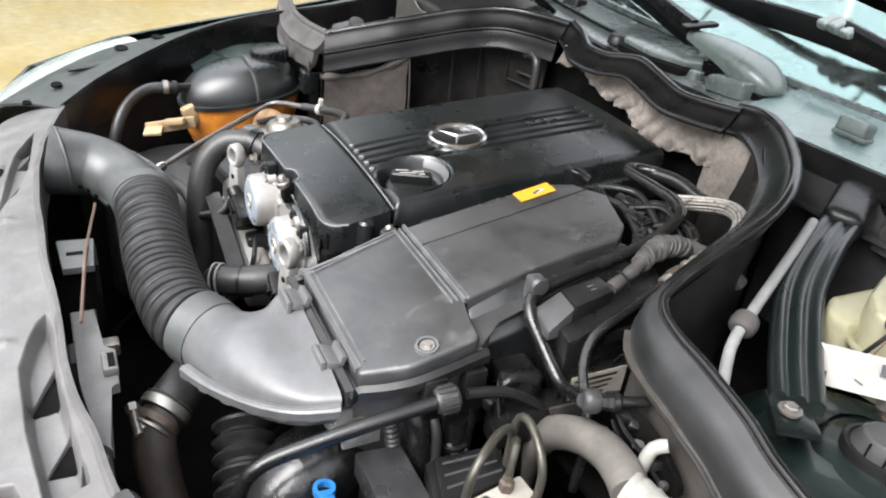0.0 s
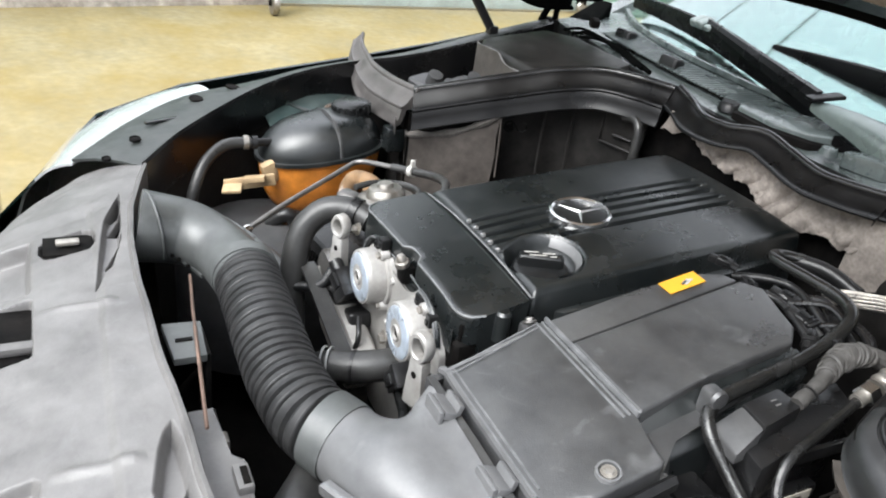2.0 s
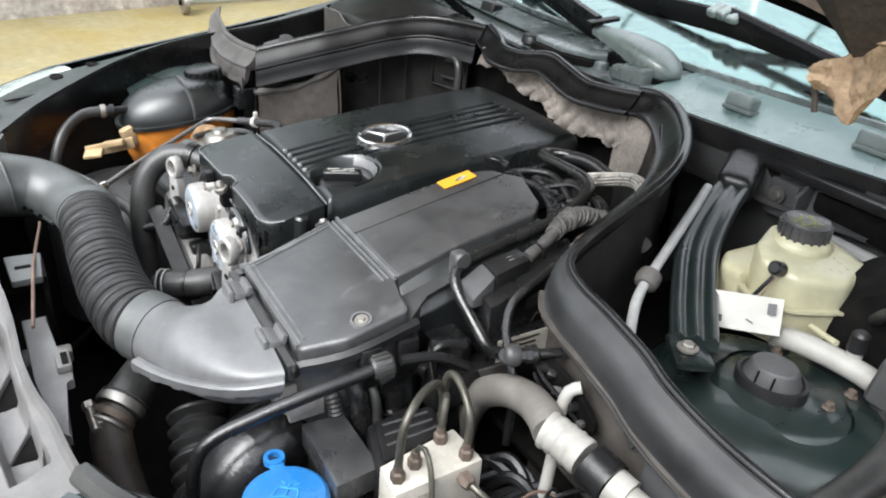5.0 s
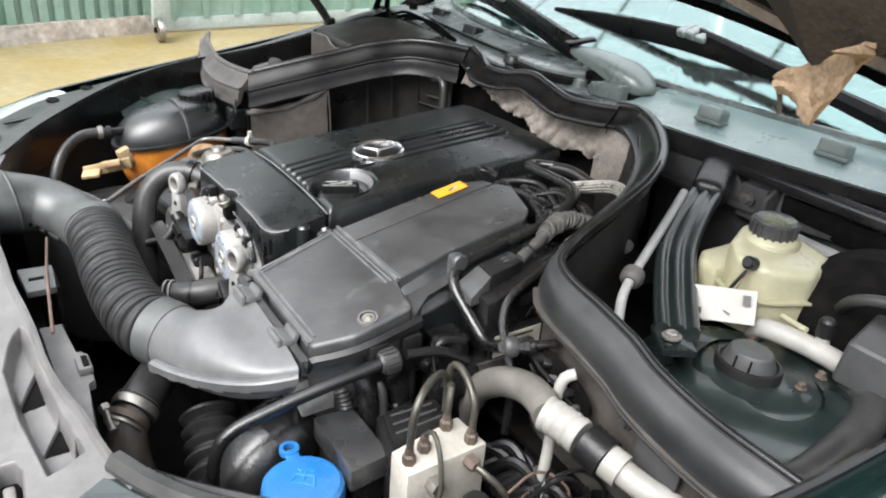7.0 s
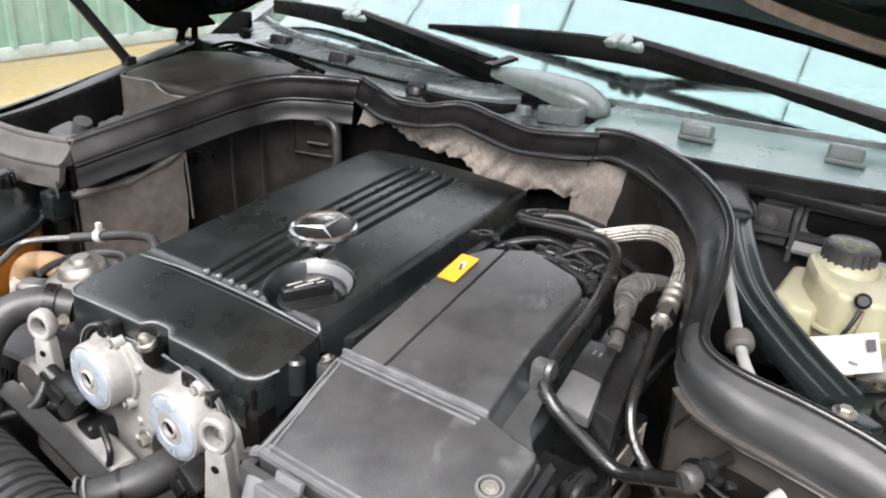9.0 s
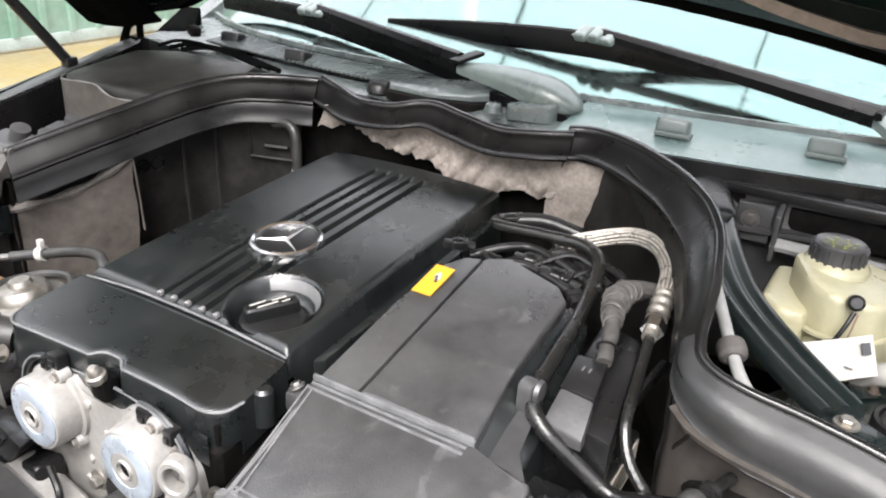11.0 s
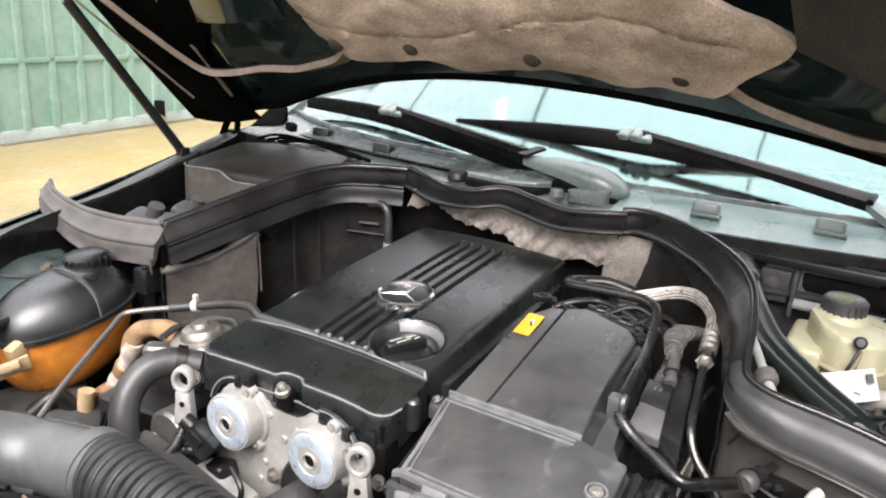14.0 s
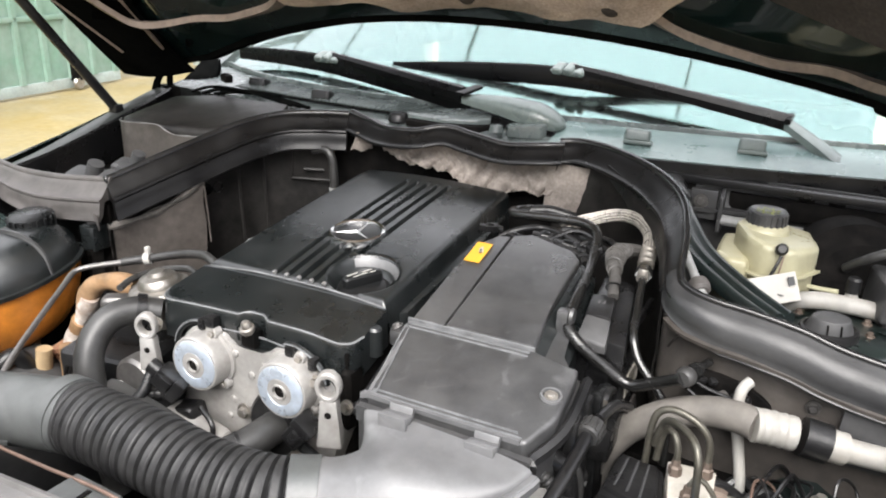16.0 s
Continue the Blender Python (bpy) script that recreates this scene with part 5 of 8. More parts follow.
def build_engine():
    eng = thing("engine_block", (0, 0.28, 0.40), "dark engine block under its plastic covers", "engine")
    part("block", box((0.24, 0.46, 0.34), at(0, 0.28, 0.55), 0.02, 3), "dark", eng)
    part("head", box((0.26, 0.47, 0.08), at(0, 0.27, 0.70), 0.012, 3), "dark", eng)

    # main cover
    cov = thing("engine_cover", (0, 0.31, 0.72), "black satin plastic engine cover, long ribs and chrome ring badge", "engine cover")

    def outline(inset):
        x0, x1, y0, y1 = -0.139 + inset, 0.127 - inset, 0.1195 + inset, 0.512 - inset
        r = 0.016
        pts = []
        for cx, cy, a in ((x1 - r, y0 + r, -90), (x1 - r, y1 - r, 0), (x0 + r, y1 - r, 90), (x0 + r, y0 + r, 180)):
            pts += [(cx + r * math.cos(radians(a + 90 * i / 5)), cy + r * math.sin(radians(a + 90 * i / 5))) for i in range(6)]
        return pts

    bm = bmesh.new()
    nx, ny = 232, 130
    x0, x1, y0, y1 = -0.136, 0.124, 0.1225, 0.509

    def top(x, y):
        z = cover_z(x, y)
        # grooves run the length, broken by the badge
        if 0.128 < y < 0.478 and math.hypot(x, y - 0.261) > 0.040 and -0.046 < x < 0.046 and not math.hypot(x - 0.066, y - 0.170) < 0.048:
            k = ((x + 0.046) / 0.0184) % 1
            d = min(1, max(0, (0.235 - abs(k - 0.5)) / 0.08))
            fade = min(1, (y - 0.128) / 0.006) * min(1, (0.478 - y) / 0.01)
            z -= 0.0085 * d * fade
        # bowl round the oil cap
        r = math.hypot(x - 0.066, y - 0.170)
        if r < 0.047:
            q = min(1, (0.047 - r) / 0.012)
            z -= 0.024 * q * q * (3 - 2 * q)
        e = min(x - x0, x1 - x, y - y0, y1 - y)
        if e < 0.008:
            z -= 0.007 * (1 - e / 0.008) ** 2
        return z
    g = [[bm.verts.new((x0 + (x1 - x0) * i / nx, y0 + (y1 - y0) * j / ny, 0)) for j in range(ny + 1)] for i in range(nx + 1)]
    for col in g:
        for v in col:
            v.co.z = top(v.co.x, v.co.y)
    for i in range(nx):
        for j in range(ny):
            bm.faces.new((g[i][j], g[i + 1][j], g[i + 1][j + 1], g[i][j + 1]))
    rim = [g[i][0] for i in range(nx + 1)] + [g[nx][j] for j in range(1, ny + 1)] + [g[i][ny] for i in range(nx - 1, -1, -1)] + [g[0][j] for j in range(ny - 1, 0, -1)]
    low = []
    for v in rim:
        c = v.co
        o = V(c.x - (-0.006), c.y - 0.31, 0)
        s = V(0.004 if c.x > 0.12 else (-0.004 if c.x < -0.13 else 0), 0.003 if c.y > 0.5 else (-0.003 if c.y < 0.13 else 0), 0)
        low.append(bm.verts.new((c.x + s.x, c.y + s.y, c.z - (0.020 if c.y < 0.13 else 0.062))))
    n = len(rim)
    for i in range(n):
        bm.faces.new((rim[i], low[i], low[(i + 1) % n], rim[(i + 1) % n]))
    part("shell", bm, "cover", cov, sharp=50)
    part("front_lip", tube([(-0.138, 0.1195, 0.7805), (-0.10, 0.1185, 0.7850), (-0.05, 0.1180, 0.7890), (0.04, 0.1180, 0.7890), (0.10, 0.1185, 0.7850), (0.126, 0.1195, 0.7815)], 0.0013, 6), "worn", cov, "worn grey front lip")
    for i in range(5):
        x = -0.0370 + 0.0184 * i
        part("rib_end", box((0.0052, 0.006, 0.005), at(x, 0.1265, cover_z(x, 0.127) + 0.001, 8, 0, 0), 0.002), "badge_metal", cov, "shiny rib tip")
    for x in (0.02, 0.06, 0.072):
        part("front_tab", box((0.010, 0.004, 0.007), at(x, 0.1155, 0.779), 0.001), "dark", cov)
    part("side_skirt", prism([(0.121, 0.15), (0.134, 0.16), (0.137, 0.35), (0.133, 0.48), (0.121, 0.50)], lambda x, y: cover_z(0.12, y) - 0.030, lambda x, y: cover_z(0.12, y) - 0.10, 0.004), "cover", cov)

    part("side_flap", sheet(8, 6, lambda u, v: V(-0.1405 - 0.024 * v, 0.140 + 0.078 * u + 0.010 * v, 0.772 + 0.018 * u - 0.020 * v * (1 - 0.3 * u)), 0.002), "grey_pipe", cov, "pale grey fibre flap at the cover edge")

    # badge: a ring with three blades, as plain shapes
    bz = cover_z(0, 0.261)
    m = at(0, 0.261, bz - 0.001, 5.0, 0, 0)
    badge = part("badge_ring", lathe([(0.0325, 0.0), (0.0335, 0.005), (0.0360, 0.0065), (0.0385, 0.005), (0.0390, 0.0), (0.0325, 0.0)], m, 48), "chrome", cov, "chrome ring badge")
    part("badge_dish", lathe([(0, 0.0022), (0.030, 0.0022), (0.0335, 0.0014)], m, 40), "cover_gloss", badge)
    for a in (90, 210, 330):
        d = radians(a)
        bmx = bmesh.new()
        tip = V(0.0330 * math.cos(d), 0.0330 * math.sin(d), 0.0035)
        c0 = bmx.verts.new(m @ V(0, 0, 0.0055))
        t0 = bmx.verts.new(m @ tip)
        l0 = bmx.verts.new(m @ V(0.0025 * math.cos(d + 1.05), 0.0025 * math.sin(d + 1.05), 0.0025))
        r0 = bmx.verts.new(m @ V(0.0025 * math.cos(d - 1.05), 0.0025 * math.sin(d - 1.05), 0.0025))
        bmx.faces.new((c0, l0, t0))
        bmx.faces.new((c0, t0, r0))
        part("badge_blade", bmx, "badge_metal", badge)

    # oil filler cap in its bowl
    cz = cover_z(0.066, 0.170) - 0.022
    cap = thing("oil_cap", (0.066, 0.168, cz), "black round oil filler cap with a raised grip bar", "cap")
    m = at(0.066, 0.168, cz, 4, 0, 0)
    part("disc", lathe([(0, 0.010), (0.026, 0.010), (0.031, 0.007), (0.033, 0.0), (0, 0)], m, 40), "cover_gloss", cap)
    part("grip", box((0.052, 0.014, 0.016), m @ at(0, 0, 0.015, 0, 0, 58), 0.005, 3), "cover_gloss", cap)
    for k, w, t in ((-0.012, 0.016, 0.003), (0.008, 0.014, 0.003), (-0.004, 0.020, -0.003), (0.013, 0.008, -0.003)):
        part("print_bar", box((w, 0.0016, 0.0008), m @ at(0, 0, 0.0234, 0, 0, 58) @ at(k, t, 0, 0, 0, 8), 0), "paper", cap, "pale worn print")
    # pale arc on the far bowl wall paints the light it catches
    bowl = bmesh.new()
    arcs = [[bowl.verts.new(m @ V(r * math.cos(radians(a)), r * math.sin(radians(a)), z)) for a in range(-5, 136, 5)] for r, z in ((0.0395, 0.0125), (0.0420, 0.0185), (0.0455, 0.0225))]
    for q, w in zip(arcs, arcs[1:]):
        for i in range(len(q) - 1):
            bowl.faces.new((q[i], q[i + 1], w[i + 1], w[i]))
    part("bowl_sheen", bowl, "duct", cov, "pale crescent painting the sheen on the filler bowl's far wall")

    # front cover over the timing drive
    fc = thing("timing_cover", (0, 0.07, 0.70), "black plastic front engine cover with a wavy lower rim", "engine cover")
    def front_y(x):
        y = 0.0345 + 0.004 * x / 0.13
        for e, r in ((-0.1385 - x, 0.022), (x - 0.1315, 0.026)):
            k = min(1.0, max(0.0, 1 + e / r))
            y += r * (1 - math.sqrt(max(0.0, 1 - k * k)))
        y += 0.009 * max(0.0, 1 - (abs(x - 0.002) / 0.019) ** 4)
        return y

    def top_z(x, y):
        return 0.7725 + 0.0045 * (1 - (x / 0.14) ** 2) - 0.007 * max(0.0, (x - 0.06) / 0.07) ** 2 * (1 - min(1.0, (y - 0.034) / 0.08)) + 0.0105 * (y - 0.034) / 0.08

    def shell(u, v):
        x = -0.1385 + 0.270 * u
        y0 = front_y(x)
        rows = [(-0.0025, -0.034), (-0.0012, -0.006), (-0.0006, -0.0022), (0.0004, -0.0008), (0.0018, -0.0001)]
        k = round(v * 16)
        if k < 5:
            y = y0 + rows[k][0]
            return V(x, y, top_z(x, y) + rows[k][1])
        y = y0 + 0.0018 + (0.1135 - y0 - 0.0018) * (k - 4) / 12
        return V(x, y, top_z(x, y))
    part("shell", sheet(108, 16, shell), "cover", fc, sharp=50)
    for x in (-0.1385, 0.1315):
        part("side", sheet(16, 4, lambda u, v, x=x: V(x + (0.002 if x > 0 else -0.002) * v, 0.057 + 0.0565 * u, top_z(x, 0.057 + 0.0565 * u) - 0.045 * v)), "cover", fc)
    part("back_lip", tube([(-0.1385, 0.1130, top_z(-0.1385, 0.113)), (-0.05, 0.1130, top_z(-0.05, 0.113)), (0.05, 0.1130, top_z(0.05, 0.113)), (0.1305, 0.1130, top_z(0.1305, 0.113))], 0.0012, 6), "cover", fc)
    part("core", box((0.255, 0.070, 0.03), at(-0.003, 0.076, 0.745), 0.004), "dark", fc)
    rim = [(-0.1385 + 0.270 * i / 60, front_y(-0.1385 + 0.270 * i / 60) - 0.0006, top_z(-0.1385 + 0.270 * i / 60, front_y(-0.1385 + 0.270 * i / 60)) - 0.0008) for i in range(61)]
    # pale tube paints the highlight along the worn front edge
    part("rim", tube(rim, lambda u, l: 0.00125 + 0.0004 * noise.noise(V(u * 22, 1, 5)), 6, 0.004), "worn", fc, "pale rim with wear and the edge highlight in its colour")
    part("lower_rim", tube([(-0.050, 0.0315, 0.752), (-0.02, 0.0325, 0.7535), (0.02, 0.034, 0.753), (0.058, 0.034, 0.749)], 0.0014, 6), "worn", fc)
    part("lower_face", sheet(20, 2, lambda u, v: V(-0.13 + 0.25 * u, 0.0315 + 0.003 * u, 0.752 - 0.03 * v)), "cover", fc)
    for cx, cz, a0, a1 in ((-0.063, 0.712, 78, 168), (0.062, 0.714, 100, 12)):
        arc = [(cx + 0.0465 * math.cos(radians(a0 + (a1 - a0) * i / 12)), 0.026, cz + 0.0465 * math.sin(radians(a0 + (a1 - a0) * i / 12))) for i in range(13)]
        part("arch", tube(arc, 0.0036, 8, 0.004), "cover", fc)
        part("arch_edge", tube([(x, y - 0.0034, z + 0.0016) for x, y, z in arc], 0.0011, 6, 0.004), "worn", fc)
    for x, z, w in ((-0.049, 0.764, 0.014), (-0.062, 0.758, 0.008), (0.064, 0.755, 0.014), (0.092, 0.747, 0.010)):
        part("clip", join(box((w, 0.012, 0.014), at(x, 0.024, z), 0.002), box((w * 0.5, 0.003, 0.006), at(x, 0.0175, z - 0.001), 0.001)), "trim", fc)
    part("bolt_pad", box((0.020, 0.016, 0.022), at(0.001, 0.032, 0.752), 0.004), "dark", fc)
    part("stub", lathe([(0, 0.034), (0.006, 0.034), (0.0085, 0.031), (0.0095, 0.0), (0, 0)], at(0.1335, 0.083, 0.742), 18), "cover", fc)
    part("cover_bolt", lathe([(0, 0.016), (0.0035, 0.0155), (0.0055, 0.013), (0.006, 0.008), (0.0085, 0.007), (0.0090, 0.003), (0.0075, 0.0), (0, 0)], at(0.001, 0.027, 0.761, 18, 0, 0), 18), "steel", fc, "shiny domed steel bolt")
    for x, y, z in ((-0.136, 0.024, 0.738), (0.098, 0.019, 0.728), (0.130, 0.030, 0.700)):
        part("cover_bolt", bolt(at(x, y, z, 75, 0, 0), 0.0055, 0.008), "steel", fc)

    # cam plate with the two magnets
    tp = thing("cam_plate", (0, 0.02, 0.60), "cast aluminium timing plate with bosses and bolts", "engine plate")
    outline2 = [(-0.118, 0.0), (-0.122, 0.05), (-0.110, 0.095), (-0.085, 0.124), (-0.035, 0.128), (-0.02, 0.112), (0.02, 0.112), (0.035, 0.126), (0.085, 0.124), (0.112, 0.094), (0.122, 0.04), (0.105, -0.03), (0.07, -0.10), (-0.06, -0.10), (-0.10, -0.05)]
    plate = prism(outline2, 0.008, -0.03, 0.004)
    plate.transform(at(0.0, 0.035, 0.622, 90, 0, 0))
    part("plate", plate, "alu", tp)
    for x, z in ((-0.02, 0.728), (0.02, 0.688), (0.0, 0.66), (0.105, 0.668), (-0.028, 0.665), (0.002, 0.705), (0.022, 0.722), (-0.035, 0.64)):
        part("boss", lathe([(0, 0.003), (0.0022, 0.003), (0.0040, 0.0025), (0.0048, 0.0)], at(x, 0.0272, z, 90, 0, 0), 14), "alu", tp)
    for x, z in ((-0.0585, 0.7155), (0.0635, 0.7165)):
        mag = thing("cam_magnet", (x, 0.0, z), "round zinc-plated cam adjuster magnet with a centre bolt", "magnet", "cam magnets")
        m = at(x, 0.012, z, 90, 0, 0)
        part("housing", lathe([(0.0, 0.012), (0.0325, 0.012), (0.0335, 0.010), (0.0342, 0.006), (0.0346, -0.010), (0.0385, -0.011), (0.0385, -0.016), (0, -0.016)], m, 44), "alu", mag)
        part("face", lathe([(0.0160, 0.0142), (0.0165, 0.0147), (0.0270, 0.0147), (0.0298, 0.0132), (0.0302, 0.0115)], m, 44), "zinc", mag, "bluish zinc face")
        part("inner_face", lathe([(0.0085, 0.0138), (0.0105, 0.0144), (0.0155, 0.0144), (0.0160, 0.0138)], m, 44), "alu", mag, "grey inner ring")
        part("hub_ring", lathe([(0.0072, 0.0125), (0.0076, 0.0162), (0.0090, 0.0162), (0.0096, 0.0140)], m, 24), "alu", mag)
        part("socket", lathe([(0, 0.0150), (0.0020, 0.0150), (0.0030, 0.0130), (0.0074, 0.0126)], m, 24), "dark", mag)
        for a in (70, 190, 310):
            q = m @ V(0.037 * math.cos(radians(a)), 0.037 * math.sin(radians(a)), 0.0)
            part("ear", lathe([(0, -0.006), (0.0065, -0.006), (0.0075, -0.008), (0.008, -0.016), (0, -0.016)], at(q.x, q.y, q.z, 90, 0, 0), 16), "alu", mag)
            part("ear_bolt", bolt(at(q.x, q.y + 0.006, q.z, 90, 0, 0), 0.0045, 0.004, False), "steel", mag)
        s = -1 if x < 0 else 1
        if s < 0:
            pm = at(x - 0.034, -0.006, z - 0.027, 0, 38, 12)
            part("plug", join(box((0.034, 0.024, 0.026), pm, 0.004), box((0.014, 0.028, 0.030), pm @ at(0.014, 0, 0), 0.003), box((0.020, 0.004, 0.012), pm @ at(-0.004, -0.013, 0.002), 0.001), tube([tuple(pm @ V(-0.016, 0, 0)), tuple(pm @ V(-0.030, 0, -0.001))], 0.0095, 12, smooth=False)), "trim", mag, "black connector plug")
            part("plug_lead", tube([tuple(pm @ V(-0.026, 0, 0)), (x - 0.066, -0.024, z - 0.047), (x - 0.090, -0.042, z - 0.062), (x - 0.118, -0.055, z - 0.080)], lambda u, l: 0.0062 + 0.0004 * math.sin(u * l * 2600), 12, 0.0006), "cover_gloss", mag, "black corrugated sleeve")
        else:
            pm = at(x + 0.028, -0.004, z - 0.040, 0, 128, 0)
            part("plug", join(box((0.036, 0.024, 0.024), pm, 0.004), box((0.012, 0.027, 0.028), pm @ at(-0.014, 0, 0), 0.003), box((0.018, 0.004, 0.012), pm @ at(0.002, -0.013, 0), 0.001)), "trim", mag, "black connector plug")
            part("plug_lead", tube([tuple(pm @ V(0.016, 0, 0)), (x + 0.050, -0.006, z - 0.068), (x + 0.056, -0.010, z - 0.082), (x + 0.050, -0.012, z - 0.105)], lambda u, l: 0.0062 + 0.0004 * math.sin(u * l * 2600), 10, 0.0006), "cover_gloss", mag, "black corrugated sleeve")

    # lifting eyes
    for x, z, lean in ((-0.123, 0.752, 6), (0.130, 0.745, -8)):
        eye = thing("lifting_eye", (x, 0.0, z - 0.085), "pale cast lifting eye bolted to the engine front", "lifting eye", "lifting eyes")
        m = at(x, -0.004, z, 90, 0, 22 if x < 0 else 18) @ Matrix.Diagonal((0.78 if x < 0 else 0.86, 0.84 if x < 0 else 0.92, 0.9, 1))
        part("ring", lathe([(0.0108, -0.006), (0.0108, 0.006), (0.0120, 0.0075), (0.0155, 0.0075), (0.0172, 0.005), (0.0172, -0.005), (0.0155, -0.0075), (0.0120, -0.0075), (0.0108, -0.006)], m @ Matrix.Diagonal((0.95, 1.12, 1, 1)), 28), "alu", eye)
        stem = prism([(-0.011, -0.017), (0.011, -0.017), (0.013, -0.045), (0.016, -0.080), (-0.016, -0.080), (-0.012, -0.045)], 0.007, -0.007, 0.003)
        stem.transform(m)
        part("stem", stem, "alu", eye)
        part("stem_bolt", lathe([(0, 0.0085), (0.003, 0.0085), (0.0045, 0.0075)], m @ at(0, -0.035, 0), 12), "dark", eye)
    part("front_bracket", join(box((0.040, 0.040, 0.028), at(-0.122, 0.010, 0.655, 0, 20, 0), 0.008, 3), box((0.040, 0.03, 0.024), at(-0.088, 0.012, 0.636, 0, -15, 0), 0.007, 3)), "trim", tp)
    part("sensor_lead", tube([(-0.10, -0.006, 0.668), (-0.125, -0.014, 0.664), (-0.150, -0.020, 0.655), (-0.175, -0.022, 0.640)], lambda u, l: 0.0068 + 0.0008 * math.sin(u * 60), 10, 0.003), "trim", tp, "black corrugated sensor lead")
    part("sensor_lead", tube([(-0.06, 0.005, 0.655), (-0.035, -0.004, 0.640), (-0.045, -0.008, 0.610), (-0.08, -0.005, 0.59)], 0.0035, 8), "trim", tp)

    # thermostat neck and its hose
    th = thing("thermostat_neck", (0.02, 0.0, 0.60), "dark plastic coolant neck bolted to the timing plate", "pipe")
    part("flange", lathe([(0, 0.012), (0.032, 0.012), (0.036, 0.008), (0.038, 0.0), (0, 0)], at(0.040, 0.026, 0.655, 90, 0, 0) @ Matrix.Diagonal((1.0, 1.15, 1, 1)), 28), "trim", th)
    part("neck", tube([(0.044, 0.022, 0.657), (0.038, -0.012, 0.655), (0.026, -0.038, 0.650), (0.012, -0.058, 0.646)], 0.0188, 22), "hose", th)
    part("collar", tube([(0.030, -0.031, 0.6515), (0.028, -0.034, 0.651)], 0.0196, 20, smooth=False), "trim", th)
    part("wire_clip", join(*[tube([tuple(along((0.014 - k * 0.5, -0.055 - k, 0.6465), (-0.016, -0.100, 0.637)) @ V(0.0212 * math.cos(a), 0.0212 * math.sin(a), 0)) for a in [2 * math.pi * i / 28 for i in range(29)]], 0.0014, 6, smooth=False) for k in (0.0, 0.006)]), "grey_pipe", th, "pale spring clip")
    part("tail", tube([(0.016, -0.052, 0.647), (0.008, -0.063, 0.640), (0.002, -0.064, 0.61), (0.002, -0.058, 0.55)], 0.0192, 18), "bellows", th)
    for p in ((-0.002, 0.016, 0.662), (0.070, 0.016, 0.622), (0.004, 0.016, 0.632)):
        part("neck_bolt", bolt(at(*p, 90, 0, 0), 0.0065, 0.008), "steel", th)

    # belt drive below the far side
    bd = thing("belt_drive", (-0.10, 0.0, 0.45), "worn drive belt and pulleys at the engine front", "belt")
    part("belt", sweep([(-0.175, -0.03, 0.672), (-0.153, -0.03, 0.672), (-0.095, -0.03, 0.659), (-0.035, -0.03, 0.644), (0.03, -0.03, 0.628)], [(-0.0105, -0.002), (0.0105, -0.002), (0.0105, 0.002), (-0.0105, 0.002)], 0.01), "hose", bd, "dusty grey ribbed belt")
    part("pump_housing", join(box((0.13, 0.035, 0.075), at(-0.095, 0.004, 0.606, 0, 14, 0), 0.012, 3), lathe([(0, 0.014), (0.016, 0.014), (0.019, 0.010), (0.019, -0.03), (0, -0.03)], at(-0.158, -0.004, 0.655, 60, 0, 20), 24)), "alu", bd, "grimy cast aluminium pump housing")
    part("pulley", lathe([(0, 0.014), (0.028, 0.014), (0.032, 0.010), (0.032, -0.010), (0, -0.012)], at(-0.146, 0.0, 0.672, 90, 0, 0), 32), "gunmetal", bd)
    part("pulley", lathe([(0, 0.014), (0.05, 0.014), (0.055, 0.010), (0.055, -0.010), (0, -0.012)], at(-0.03, -0.018, 0.46, 90, 0, 0), 32), "dark", bd)
    part("alternator", box((0.13, 0.12, 0.12), at(-0.222, 0.055, 0.624, 0, 0, 8), 0.010, 3), "trim", bd, "black ribbed alternator shroud")
    for i in range(8):
        part("fin", box((0.004, 0.006, 0.05), at(-0.272 + i * 0.008, -0.012 + i * 0.0011, 0.640, 0, 20, 8), 0.001), "dark", bd)


build_engine()


# ---- air box, snout, bellows, intake elbow ----
def lid_z(x, y):
    if y < 0.118:
        return 0.746 + (y / 0.118) * 0.030
    return 0.776 + (y - 0.118) / 0.19 * 0.040


